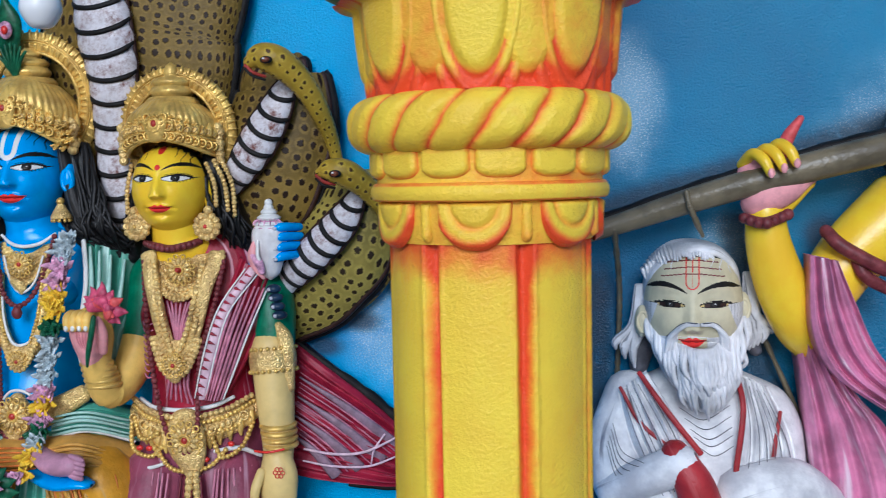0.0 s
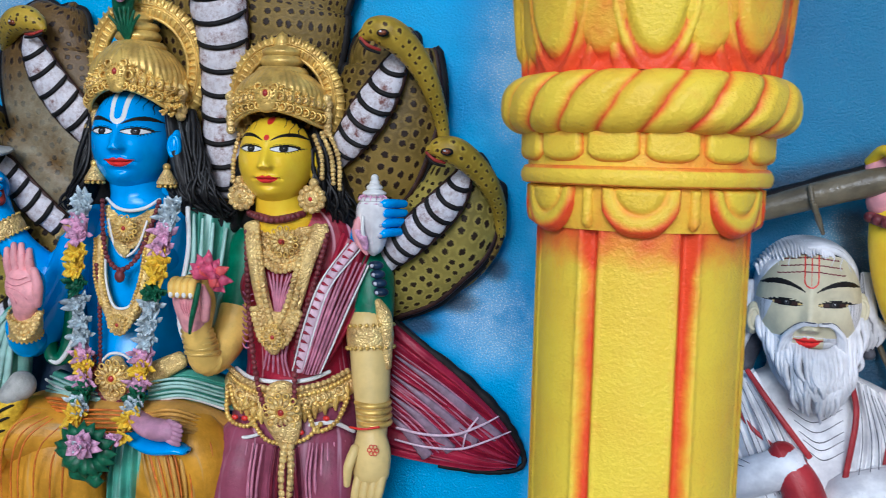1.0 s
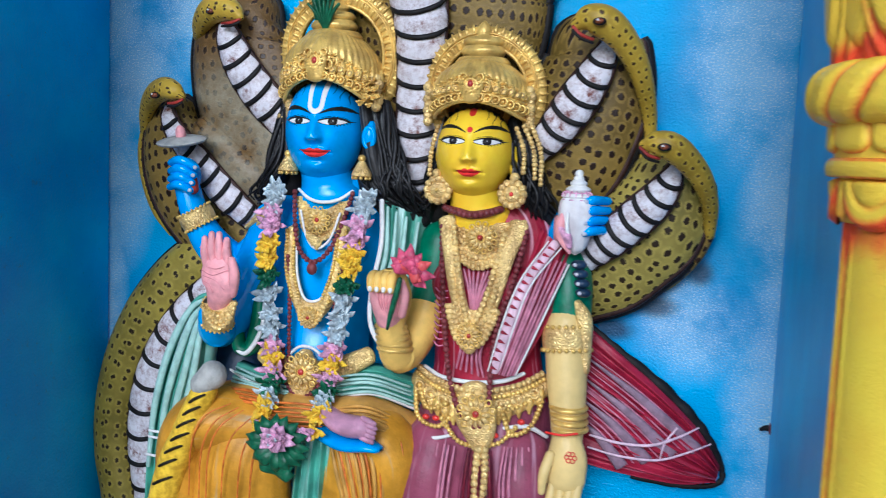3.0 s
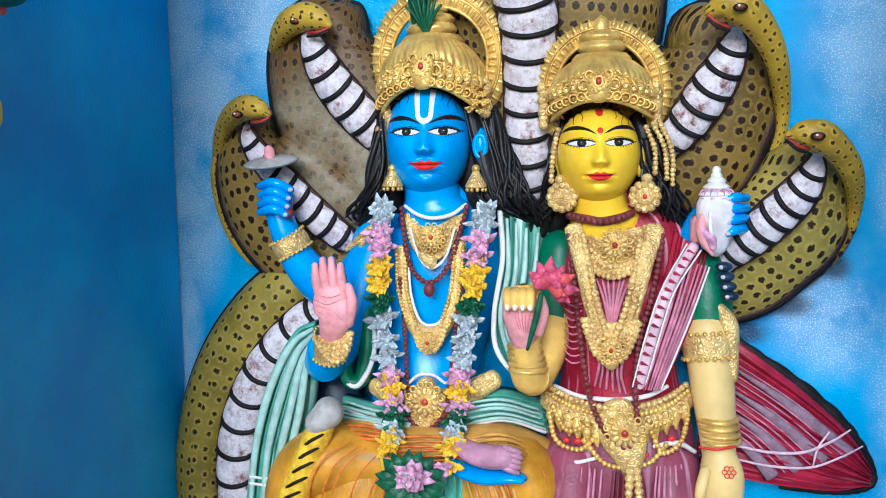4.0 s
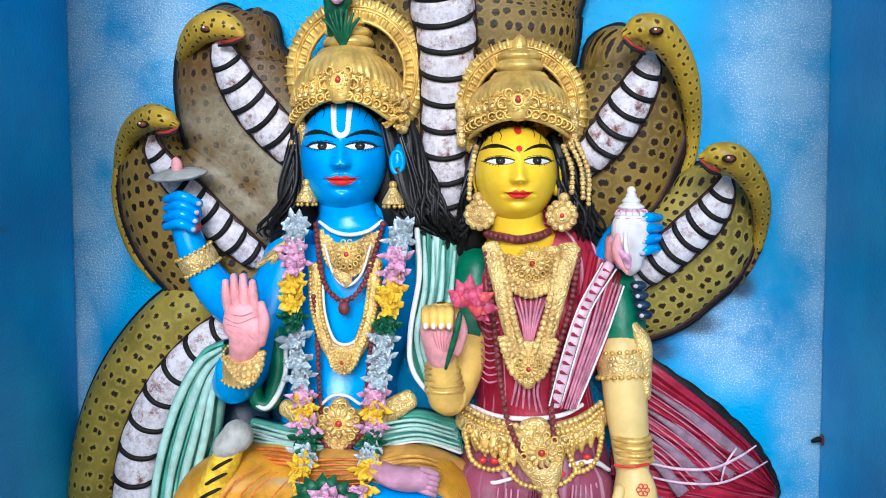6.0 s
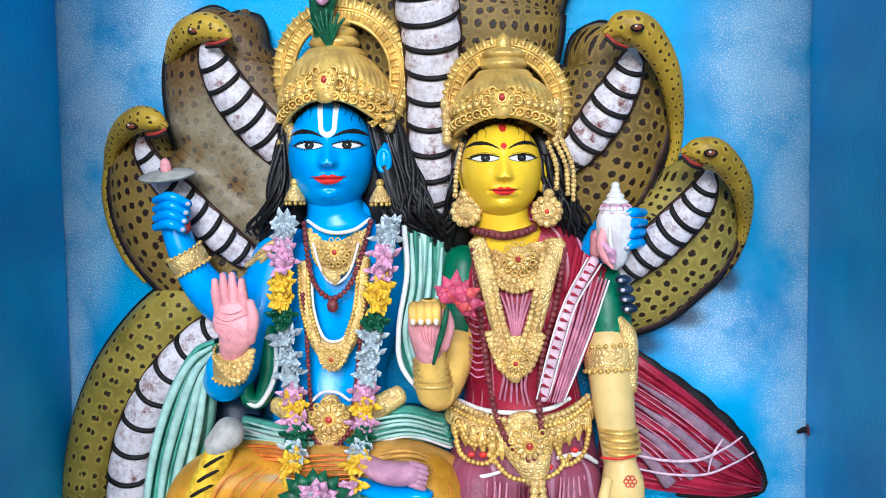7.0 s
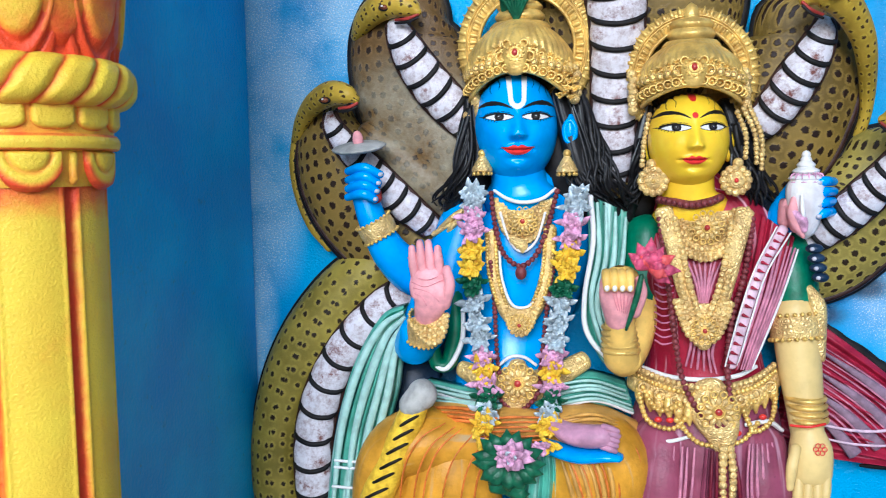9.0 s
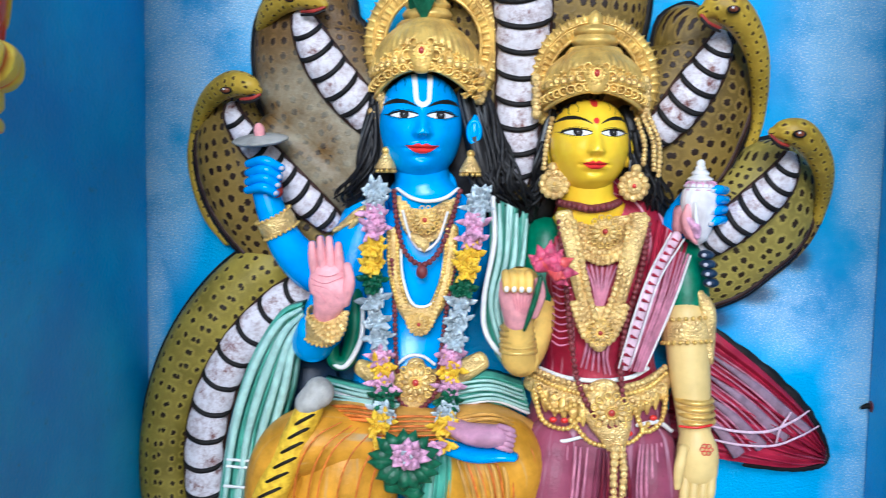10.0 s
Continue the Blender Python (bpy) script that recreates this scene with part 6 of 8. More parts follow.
mace = tagged(new("mace"), "yellow cement mace with black spiral stripes and a worn grey knob", "mace")
s = Sculpt()
s.tube([(-0.351, -0.300, 1.002, 0.0287, 0.0300), (-0.369, -0.305, 0.981, 0.0276, 0.0300)], GREY, 1, 22)
s.ball((-0.349, -0.300, 1.002), (0.031, 0.031, 0.032), GREY, 22)
s.part("knob", mace, "worn bare cement knob")
s = Sculpt()
s.tube([(-0.367, -0.300, 0.968, 0.0277, 0.0300), (-0.409, -0.300, 0.871, 0.0330, 0.0340), (-0.461, -0.290, 0.750, 0.0353, 0.0360), (-0.521, -0.270, 0.503, 0.0368, 0.0360)], SUNNY, 1, 26, 8)
s.part("handle", mace)
axis = spline([(-0.367, -0.300, 0.968, 0.0287), (-0.409, -0.300, 0.871, 0.0340), (-0.461, -0.290, 0.750, 0.0364), (-0.521, -0.270, 0.503, 0.0379)], 30)
for k in range(9):
    x, y, z, r = axis[5 + k * 9]
    s = Sculpt()
    s.tube([(x - r * 1.02, y - 0.002, z - 0.022, 0.002), (x - r * 0.6, y - r * 0.86, z - 0.012, 0.003), (x, y - r * 1.12, z + 0.001, 0.0034), (x + r * 0.6, y - r * 0.9, z + 0.010, 0.003), (x + r * 1.02, y - 0.002, z + 0.014, 0.003)], BLACK, 0.8, 8, 5)
    s.part("stripe", mace, "black painted stripe")

# garland
garland = tagged(new("flower_garland"), "cement garland of silver, pink and yellow blossoms on blue statue", "garland")
ORDER = (SILVER, SILVER, PINK, PINK, SUNNY, SUNNY, LEAF, SILVER, SILVER, SILVER, PINK, SUNNY, PINK, LEAF, SILVER, SUNNY)
for side, line in ((0, [(-0.254, -0.190, 1.412), (-0.249, -0.215, 1.346), (-0.252, -0.225, 1.255), (-0.244, -0.225, 1.151), (-0.230, -0.235, 1.061), (-0.219, -0.260, 0.986), (-0.226, -0.290, 0.927)]), (1, [(-0.037, -0.190, 1.408), (-0.048, -0.215, 1.332), (-0.060, -0.225, 1.248), (-0.076, -0.225, 1.151), (-0.088, -0.235, 1.061), (-0.088, -0.260, 0.987), (-0.097, -0.290, 0.928)])):
    p = spline(line, 20)
    for k, m in enumerate(ORDER):
        q = p[int((len(p) - 1) * (k + 0.3) / len(ORDER))]
        s = Sculpt()
        for e in (-1, 1):
            flower(s, (q[0] + e * 0.010, q[1] - 0.004, q[2] + random.uniform(-0.007, 0.005)), 0.0235, m, 12, 0.55, None, 1.22, 0.75)
        flower(s, (q[0] + random.uniform(-0.005, 0.005), q[1] - 0.012, q[2] - 0.008), 0.024, m, 10, 0.8, None, 1.2, 0.7)
        flower(s, (q[0] + random.uniform(-0.006, 0.006), q[1] - 0.008, q[2] + 0.010), 0.020, m, 8, 0.7)
        s.part("blossom", garland)
c = Vector((-0.167, -0.335, 0.886))
for k in range(22):
    s = Sculpt()
    a = 2 * math.pi * k / 15 + random.uniform(-0.1, 0.1)
    reach = 1.0 if k < 15 else 0.62
    low = c if k < 15 else Vector((-0.173, -0.335, 0.819))
    way = Vector((math.cos(a), -0.25, math.sin(a)))
    e = low + Vector((way.x * 0.072, -0.012, way.z * 0.062)) * reach
    m = low + Vector((way.x * 0.045, -0.020, way.z * 0.040)) * reach
    s.tube([(*low, 0.008, 0.006), (*m, 0.016, 0.006), (*e, 0.002, 0.002)], LEAF, 1, 8, 5)
    s.part("leaf", garland, "dark green leaf")
s = Sculpt()
c = Vector((-0.159, -0.365, 0.905))
flower(s, c, 0.040, PINK, 22, 0.35)
flower(s, c + Vector((0, -0.010, 0.002)), 0.031, PINK, 18, 0.8)
flower(s, c + Vector((0, -0.018, 0.002)), 0.021, SILVER, 9, 1.2)
flower(s, c + Vector((0, -0.022, 0.002)), 0.017, PINK, 12, 1.5)
s.part("rose", garland, "pink modelled rose")
for k in range(9):
    s = Sculpt()
    flower(s, Vector((-0.220, -0.325, 0.915)) + Vector((0.0165 * k, -0.01 * math.sin(k / 8 * math.pi), -0.010 * math.sin(k / 8 * math.pi))), 0.024, PINK if k % 4 else SUNNY, 8, 0.6)
    s.part("blossom", garland)


# ---------------------------------------------------------------- the yellow figure
s = Sculpt()
s.tube([(0.110, -0.090, 1.577, 0.0191, 0.0400), (0.093, -0.100, 1.500, 0.0190, 0.0400), (0.082, -0.100, 1.417, 0.0190, 0.0350), (0.068, -0.090, 1.363, 0.0143, 0.0250)], HAIR, 1, 20)
s.tube([(0.263, -0.090, 1.573, 0.0239, 0.0450), (0.289, -0.100, 1.495, 0.0285, 0.0450), (0.314, -0.100, 1.425, 0.0309, 0.0400), (0.344, -0.090, 1.359, 0.0215, 0.0300)], HAIR, 1, 20)
s.tube([(0.119, -0.080, 1.523, 0.0264, 0.0300), (0.110, -0.085, 1.440, 0.0359, 0.0300), (0.089, -0.080, 1.374, 0.0312, 0.0300)], BLACK, 1, 18)
s.tube([(0.254, -0.080, 1.520, 0.0288, 0.0350), (0.285, -0.085, 1.437, 0.0407, 0.0300), (0.325, -0.080, 1.370, 0.0408, 0.0250)], BLACK, 1, 18)
s.pleats([(0.262, -0.145, 1.507), (0.284, -0.150, 1.426), (0.312, -0.130, 1.361)], [(0.302, -0.130, 1.506), (0.333, -0.130, 1.425), (0.361, -0.110, 1.360)], 4, 0.003, HAIR)
s.strands([(0.257, -0.145, 1.530), (0.284, -0.155, 1.438), (0.314, -0.135, 1.358)], [(0.297, -0.130, 1.541), (0.338, -0.135, 1.436), (0.368, -0.115, 1.356)], 17, 0.0078, HAIR, 0.014)
s.strands([(0.104, -0.140, 1.511), (0.096, -0.145, 1.430), (0.079, -0.135, 1.371)], [(0.089, -0.130, 1.511), (0.068, -0.130, 1.430), (0.044, -0.120, 1.357)], 12, 0.0075, HAIR, 0.012)
s.tube([(0.183, -0.140, 1.451, 0.0546, 0.0550), (0.185, -0.130, 1.402, 0.0572, 0.0580), (0.191, -0.125, 1.374, 0.0796, 0.0600)], YELLOW, 1, 24)
s.tube([(0.195, -0.090, 1.385, 0.0835, 0.0600), (0.221, -0.085, 1.342, 0.1411, 0.0750), (0.224, -0.090, 1.271, 0.1455, 0.0950), (0.218, -0.095, 1.187, 0.1332, 0.1050), (0.217, -0.100, 1.104, 0.1187, 0.0950), (0.221, -0.100, 1.031, 0.1234, 0.0950), (0.225, -0.105, 0.960, 0.1444, 0.1100), (0.223, -0.120, 0.867, 0.1621, 0.1250), (0.227, -0.120, 0.720, 0.1761, 0.1300), (0.229, -0.110, 0.443, 0.1889, 0.1300)], lambda c: [SARI if z > 0.985 else SKIRT for z in c[:, 2]], 1, 44)
s.ball((0.162, -0.150, 1.225), (0.062, 0.05, 0.062), SARI, 24)
s.ball((0.273, -0.150, 1.224), (0.062, 0.05, 0.062), SARI, 24)


def yellow_marks(x, z):
    if x * x + (z - 0.50) ** 2 * 1.3 < 0.0052:
        return RED
    if x * x * 1.4 + (z - 0.90) ** 2 < 0.012:
        return RED
    if abs(x) < 0.012 and 0.42 < z < 0.43:
        return BLACK
    return None


head(s, (0.183, -0.150, 1.507), (0.0820, 0.098, 0.0965), 6, YELLOW, face_paint(YELLOW, BLACK, 0.44, 0.255, 0.33, 0.074, (0.43, 0.575, 0.48), -0.40, 0.34, lambda x: 0.985 - 0.50 * x * x - 0.02 * math.sin(40 * x), yellow_marks), 0.255, -0.18, -0.40, 1.35)
for p in ((0.106, -0.140, 1.499), (0.264, -0.140, 1.498)):
    s.ball(p, (0.013, 0.02, 0.034), YELLOW, 16)
for u, p in ((0, (0.114, -0.185, 1.428)), (1, (0.275, -0.185, 1.427))):
    for k in range(12):
        a = 2 * math.pi * k / 12
        s.ball((p[0] + 0.024 * math.cos(a), p[1], p[2] + 0.024 * math.sin(a)), 0.009, GOLD_FINE, 8)
    s.ball(p, (0.020, 0.012, 0.020), GOLD_FINE, 14)
    s.ball((p[0], p[1] - 0.010, p[2]), 0.005, RED if u else GOLD_PLAIN, 10)
    s.ball((p[0] + (0.004 if u else -0.004), p[1], p[2] + 0.034), 0.011, GOLD_FINE, 10)
for string in ([(0.106, -0.180, 1.561), (0.096, -0.185, 1.510), (0.092, -0.180, 1.459)], [(0.277, -0.180, 1.562), (0.294, -0.180, 1.517), (0.294, -0.175, 1.466)], [(0.291, -0.170, 1.568), (0.313, -0.170, 1.517), (0.317, -0.165, 1.454)], [(0.302, -0.160, 1.574), (0.326, -0.160, 1.516), (0.328, -0.155, 1.448)]):
    s.beads(string, 0.0058, GOLD_FINE, 1.6)
halo(s, (0.191, -0.120, 1.639), 0.1174, 0.0215, 50)
crown(s, (0.190, -0.145, 1.579), 0.0960, 0.084, 0.0360, 0.0860, ((0.034, 0), (0.018, 0.014), (0.017, 0.022), (0.012, 0.036), (0.001, 0.046)), RED, 0.034)
for k in range(7):
    s.ball(Vector((0.074, -0.150, 1.609)) + Vector((0.003 * math.sin(3 * k), 0, 0.012 * (k - 3))), 0.011, GOLD_FINE, 10)
    s.ball(Vector((0.297, -0.150, 1.606)) + Vector((0.003 * math.sin(3 * k), 0, 0.012 * (k - 3))), 0.011, GOLD_FINE, 10)
# collar and long necklaces
s.swags((0.126, -0.165, 1.367), (0.215, -0.212, 1.270), (0.304, -0.165, 1.369), (0.35, 0.5, 0.65, 0.8, 0.92, 1.0), 0.0062, GOLD_FINE, GOLD_FINE)
rosette(s, (0.218, -0.204, 1.334), 0.030)
s.tube([(0.126, -0.165, 1.389, 0.0080), (0.159, -0.185, 1.384, 0.0091), (0.190, -0.190, 1.379, 0.0091), (0.226, -0.185, 1.385, 0.0091), (0.248, -0.165, 1.393, 0.0080)], BEAD, 1, 10)
s.beads([(0.127, -0.172, 1.391), (0.160, -0.195, 1.383), (0.191, -0.200, 1.379), (0.225, -0.195, 1.385), (0.249, -0.172, 1.393)], 0.0075, BEAD, 1.6)
s.ball((0.218, -0.220, 1.335), 0.0055, GEM, 12)
s.tube([(0.135, -0.178, 1.367, 0.019, 0.008), (0.156, -0.208, 1.295, 0.018, 0.008), (0.174, -0.215, 1.217, 0.017, 0.008), (0.195, -0.222, 1.163, 0.016, 0.009), (0.214, -0.226, 1.141, 0.018, 0.009), (0.235, -0.222, 1.163, 0.016, 0.009), (0.253, -0.215, 1.216, 0.017, 0.008), (0.273, -0.208, 1.294, 0.018, 0.008), (0.294, -0.178, 1.365, 0.019, 0.008)], GOLD_FINE, 1, 14, 6)
for o in (0, 1):
    s.beads([(0.141, -0.190, 1.350), (0.161, -0.215, 1.262), (0.178, -0.225, 1.184), (0.211, -0.230, 1.129), (0.245, -0.225, 1.184), (0.264, -0.215, 1.261), (0.281, -0.190, 1.348)] if o == 0 else [(0.155, -0.195, 1.351), (0.175, -0.220, 1.262), (0.191, -0.228, 1.196), (0.211, -0.235, 1.150), (0.234, -0.228, 1.196), (0.251, -0.220, 1.262), (0.267, -0.195, 1.349)], 0.0078, GOLD_FINE, 1.5)
s.swags((0.156, -0.225, 1.187), (0.211, -0.240, 1.104), (0.267, -0.225, 1.188), (0.45, 0.65, 0.85, 1.0), 0.0072, GOLD_FINE, GOLD_FINE)
s.ball((0.211, -0.238, 1.110), (0.016, 0.010, 0.018), GOLD_FINE, 14)
rosette(s, (0.212, -0.245, 1.133), 0.024)
s.beads([(0.127, -0.185, 1.350), (0.141, -0.215, 1.239), (0.153, -0.225, 1.139), (0.169, -0.230, 1.038), (0.199, -0.250, 0.975), (0.242, -0.262, 0.948), (0.260, -0.250, 0.987), (0.257, -0.230, 1.061), (0.265, -0.225, 1.150), (0.292, -0.210, 1.249), (0.310, -0.180, 1.359)], 0.0068, BEAD, 1.75)
# sari drape over the shoulder with a toothed pale border
s.sheet([(0.332, -0.140, 1.356), (0.309, -0.195, 1.258), (0.279, -0.210, 1.159), (0.248, -0.215, 1.052)], [(0.405, -0.130, 1.302), (0.377, -0.165, 1.208), (0.341, -0.185, 1.120), (0.306, -0.200, 1.054)], SARI, 5, 0.006, 0.02, 0.03)
s.tube([(0.369, -0.170, 1.329, 0.0103, 0.0060), (0.319, -0.215, 1.249, 0.0112, 0.0060), (0.290, -0.228, 1.162, 0.0111, 0.0060), (0.263, -0.228, 1.060, 0.0111, 0.0060)], BORDER, 1, 10)
for o in (0, 1):
    s.tube([(0.355, -0.178, 1.333, 0.0018), (0.308, -0.222, 1.252, 0.0020), (0.278, -0.234, 1.163, 0.0020), (0.252, -0.234, 1.060, 0.0016)] if o == 0 else [(0.382, -0.176, 1.321, 0.0018), (0.331, -0.219, 1.245, 0.0020), (0.303, -0.232, 1.160, 0.0020), (0.276, -0.232, 1.061, 0.0018)], WHITE, 0.8, 6)
edge = spline([(0.364, -0.182, 1.317), (0.321, -0.226, 1.248), (0.291, -0.238, 1.161), (0.266, -0.238, 1.067)], 10)
for q in edge[::2]:
    s.tube([(q[0] - 0.006, q[1], q[2] + 0.003, 0.0040), (q[0] + 0.006, q[1], q[2] - 0.002, 0.0006)], SARI, 0.8, 6, 2)
s.tube([(0.398, -0.165, 1.286, 0.0020), (0.366, -0.195, 1.201, 0.0024), (0.331, -0.205, 1.112, 0.0024), (0.306, -0.210, 1.052, 0.0020)], WHITE, 0.8, 6)
for k in range(9):
    s.tube([((0.118, -0.190, 1.213)[0], -0.185, (0.118, -0.190, 1.218)[2] - 0.0145 * k, 0.0016), ((0.133, -0.200, 1.208)[0], -0.202, (0.134, -0.200, 1.212)[2] - 0.0145 * k, 0.002), ((0.153, -0.210, 1.216)[0], -0.212, (0.154, -0.210, 1.218)[2] - 0.0145 * k, 0.0014)], PINK_CLOTH, 0.8, 6, 3)
s.tube([(0.093, -0.160, 1.039, 0.0045), (0.148, -0.205, 1.030, 0.0050), (0.216, -0.215, 1.028, 0.0050), (0.278, -0.205, 1.035, 0.0050), (0.318, -0.180, 1.050, 0.0044)], WHITE, 0.8, 8)
# girdle with swags
s.tube([(0.076, -0.150, 1.011, 0.0231, 0.0140), (0.135, -0.195, 0.992, 0.0316, 0.0140), (0.221, -0.218, 0.980, 0.0357, 0.0140), (0.306, -0.195, 0.998, 0.0316, 0.0140), (0.361, -0.140, 1.024, 0.0232, 0.0140)], GOLD_FINE, 1, 20)
for o in range(4):
    s.beads([(q[0], q[1] - 0.014, q[2] - 0.0155 * o) for q in ((0.078, -0.150, 1.040), (0.136, -0.200, 1.026), (0.221, -0.225, 1.016), (0.306, -0.200, 1.029), (0.360, -0.145, 1.054))], 0.0055 if o % 2 else 0.0068, GOLD_PLAIN if o % 2 else GOLD_FINE, 1.8)
for k in range(9):
    e = k / 8
    q = Vector((0.095, -0.200, 1.005)) * (1 - e) + Vector((0.345, -0.190, 1.012)) * e + Vector((0, -0.048 * math.sin(math.pi * e), -0.028 * math.sin(math.pi * e)))
    s.hoop(q, 0.0095, 0.0024, 0.004, GOLD_FINE, 0, 6)
s.tube([(0.222, -0.225, 1.020, 0.0289, 0.0140), (0.229, -0.240, 0.978, 0.0462, 0.0180), (0.243, -0.250, 0.936, 0.0372, 0.0160), (0.248, -0.250, 0.897, 0.0175, 0.0120)], GOLD_FINE, 1, 20)
rosette(s, (0.238, -0.258, 0.975), 0.036)
for o, line in enumerate(([(0.084, -0.190, 0.999), (0.102, -0.225, 0.945), (0.150, -0.240, 0.932), (0.182, -0.240, 0.961)], [(0.089, -0.190, 1.011), (0.123, -0.225, 0.966), (0.171, -0.240, 0.984)], [(0.288, -0.235, 0.972), (0.309, -0.235, 0.932), (0.344, -0.210, 0.948), (0.359, -0.170, 0.995)], [(0.159, -0.240, 0.950), (0.198, -0.250, 0.910), (0.242, -0.255, 0.903)], [(0.248, -0.255, 0.903), (0.287, -0.245, 0.916), (0.317, -0.230, 0.948)])):
    s.beads(line, 0.0060, GOLD_PLAIN, 1.6)
for k in range(15):
    e = k / 14
    q = Vector((0.088, -0.185, 0.985)) * (1 - e) + Vector((0.352, -0.170, 0.998)) * e + Vector((0, -0.062 * math.sin(math.pi * e), -0.030 * math.sin(math.pi * e)))
    s.tube([(q.x, q.y, q.z + 0.018, 0.0085, 0.005), (q.x, q.y - 0.004, q.z, 0.0105, 0.006), (q.x + 0.002, q.y - 0.003, q.z - 0.022, 0.0030, 0.004)], GOLD_PLAIN, 1, 8, 3)
    s.hoop((q.x, q.y - 0.007, q.z + 0.002), 0.0052, 0.0016, 0.003, GOLD_FINE, 0, 6)
for q in ((0.123, -0.238, 0.949), (0.146, -0.240, 0.949), (0.326, -0.225, 0.958), (0.276, -0.245, 0.929)):
    s.ball(q, (0.008, 0.005, 0.006), RED, 10)
s.tube([(0.088, -0.200, 0.912, 0.0036), (0.136, -0.235, 0.904, 0.0043), (0.187, -0.245, 0.919, 0.0035)], WHITE, 0.8, 8)
s.tube([(0.293, -0.235, 0.944, 0.0044), (0.338, -0.210, 0.945, 0.0056), (0.372, -0.170, 0.917, 0.0046)], WHITE, 0.8, 8)
s.sheet([(0.214, -0.245, 0.895), (0.204, -0.255, 0.784), (0.191, -0.235, 0.508)], [(0.272, -0.245, 0.895), (0.285, -0.255, 0.786), (0.293, -0.235, 0.512)], SKIRT, 5, 0.008, 0.012, 0.03)
s.beads([(0.248, -0.265, 0.902), (0.245, -0.275, 0.849), (0.248, -0.275, 0.782)], 0.010, GOLD_FINE, 1.4)
s.beads([(0.261, -0.265, 0.902), (0.265, -0.275, 0.849), (0.261, -0.275, 0.782)], 0.009, GOLD_FINE, 1.4)
s.pleats([(0.093, -0.200, 0.896), (0.093, -0.215, 0.825), (0.097, -0.215, 0.732), (0.100, -0.200, 0.630)], [(0.198, -0.255, 0.898), (0.192, -0.270, 0.824), (0.185, -0.262, 0.741), (0.183, -0.245, 0.653)], 9, 0.0032, FOLD_PALE, 0.012)
s.pleats([(0.292, -0.250, 0.909), (0.285, -0.262, 0.834), (0.290, -0.255, 0.752), (0.295, -0.240, 0.654)], [(0.366, -0.200, 0.905), (0.381, -0.210, 0.828), (0.390, -0.205, 0.734), (0.392, -0.190, 0.633)], 8, 0.0032, FOLD_PALE, 0.012)
s.pleats([(0.220, -0.262, 0.895), (0.214, -0.275, 0.815), (0.205, -0.255, 0.658)], [(0.272, -0.262, 0.895), (0.282, -0.275, 0.816), (0.291, -0.255, 0.661)], 6, 0.004, FOLD_DARK, 0.004)
s.pleats([(0.173, -0.215, 1.171), (0.184, -0.215, 1.114), (0.171, -0.210, 1.056)], [(0.245, -0.220, 1.127), (0.233, -0.215, 1.080), (0.244, -0.212, 1.040)], 6, 0.0032, FOLD_PALE, 0.004)
s.pleats([(0.174, -0.195, 1.265), (0.194, -0.208, 1.221), (0.205, -0.212, 1.171)], [(0.253, -0.195, 1.264), (0.232, -0.208, 1.221), (0.218, -0.212, 1.171)], 7, 0.0030, FOLD_PALE, 0.006)
s.pleats([(0.343, -0.180, 1.302), (0.321, -0.222, 1.217), (0.295, -0.230, 1.128), (0.274, -0.232, 1.056)], [(0.395, -0.165, 1.288), (0.362, -0.196, 1.201), (0.327, -0.205, 1.112), (0.304, -0.212, 1.052)], 6, 0.0034, FOLD_PALE, 0.010)
# skirt folds over the thighs
s.tube([(0.132, -0.180, 0.873, 0.0705, 0.0700), (0.125, -0.200, 0.773, 0.0743, 0.0750), (0.124, -0.170, 0.471, 0.0801, 0.0700)], SKIRT, 1, 30)
s.tube([(0.322, -0.170, 0.872, 0.0618, 0.0700), (0.326, -0.190, 0.773, 0.0679, 0.0700), (0.329, -0.160, 0.473, 0.0736, 0.0700)], SKIRT, 1, 30)
# arm that hangs: sleeve, armlet, forearm, bangles, hand
s.tube([(0.382, -0.100, 1.282, 0.0522, 0.0500), (0.394, -0.120, 1.225, 0.0517, 0.0500), (0.399, -0.135, 1.145, 0.0466, 0.0460)], SLEEVE, 1, 24)
s.tube([(0.396, -0.140, 1.158, 0.0465, 0.0460), (0.404, -0.155, 1.067, 0.0438, 0.0420), (0.413, -0.170, 0.978, 0.0377, 0.0360), (0.418, -0.185, 0.910, 0.0318, 0.0300)], CREAM, 1, 24)
s.cuff((0.397, -0.140, 1.151), (0.401, -0.147, 1.103), 0.0500, GOLD_FINE)
s.tube([(0.420, -0.160, 1.207, 0.0092, 0.0120), (0.435, -0.165, 1.173, 0.0183, 0.0160), (0.439, -0.165, 1.116, 0.0161, 0.0140), (0.446, -0.165, 1.067, 0.0080, 0.0100)], GOLD_FINE, 1, 12)
for k in range(4):
    s.bangle(((0.415, -0.170, 0.984)[0] + 0.0022 * k, -0.172 - 0.002 * k, (0.415, -0.170, 0.987)[2] - 0.0140 * k), 0.0400 - 0.0008 * k, 0.0062, GOLD_PLAIN)
s.tube([(0.379, -0.225, 0.943, 0.0028), (0.411, -0.235, 0.944, 0.0028), (0.443, -0.225, 0.948, 0.0028)], RED, 0.8, 6)
s.tube([(0.417, -0.190, 0.920, 0.0328, 0.0300), (0.421, -0.200, 0.883, 0.0428, 0.0300), (0.422, -0.205, 0.838, 0.0404, 0.0260)], CREAM, 1, 22)
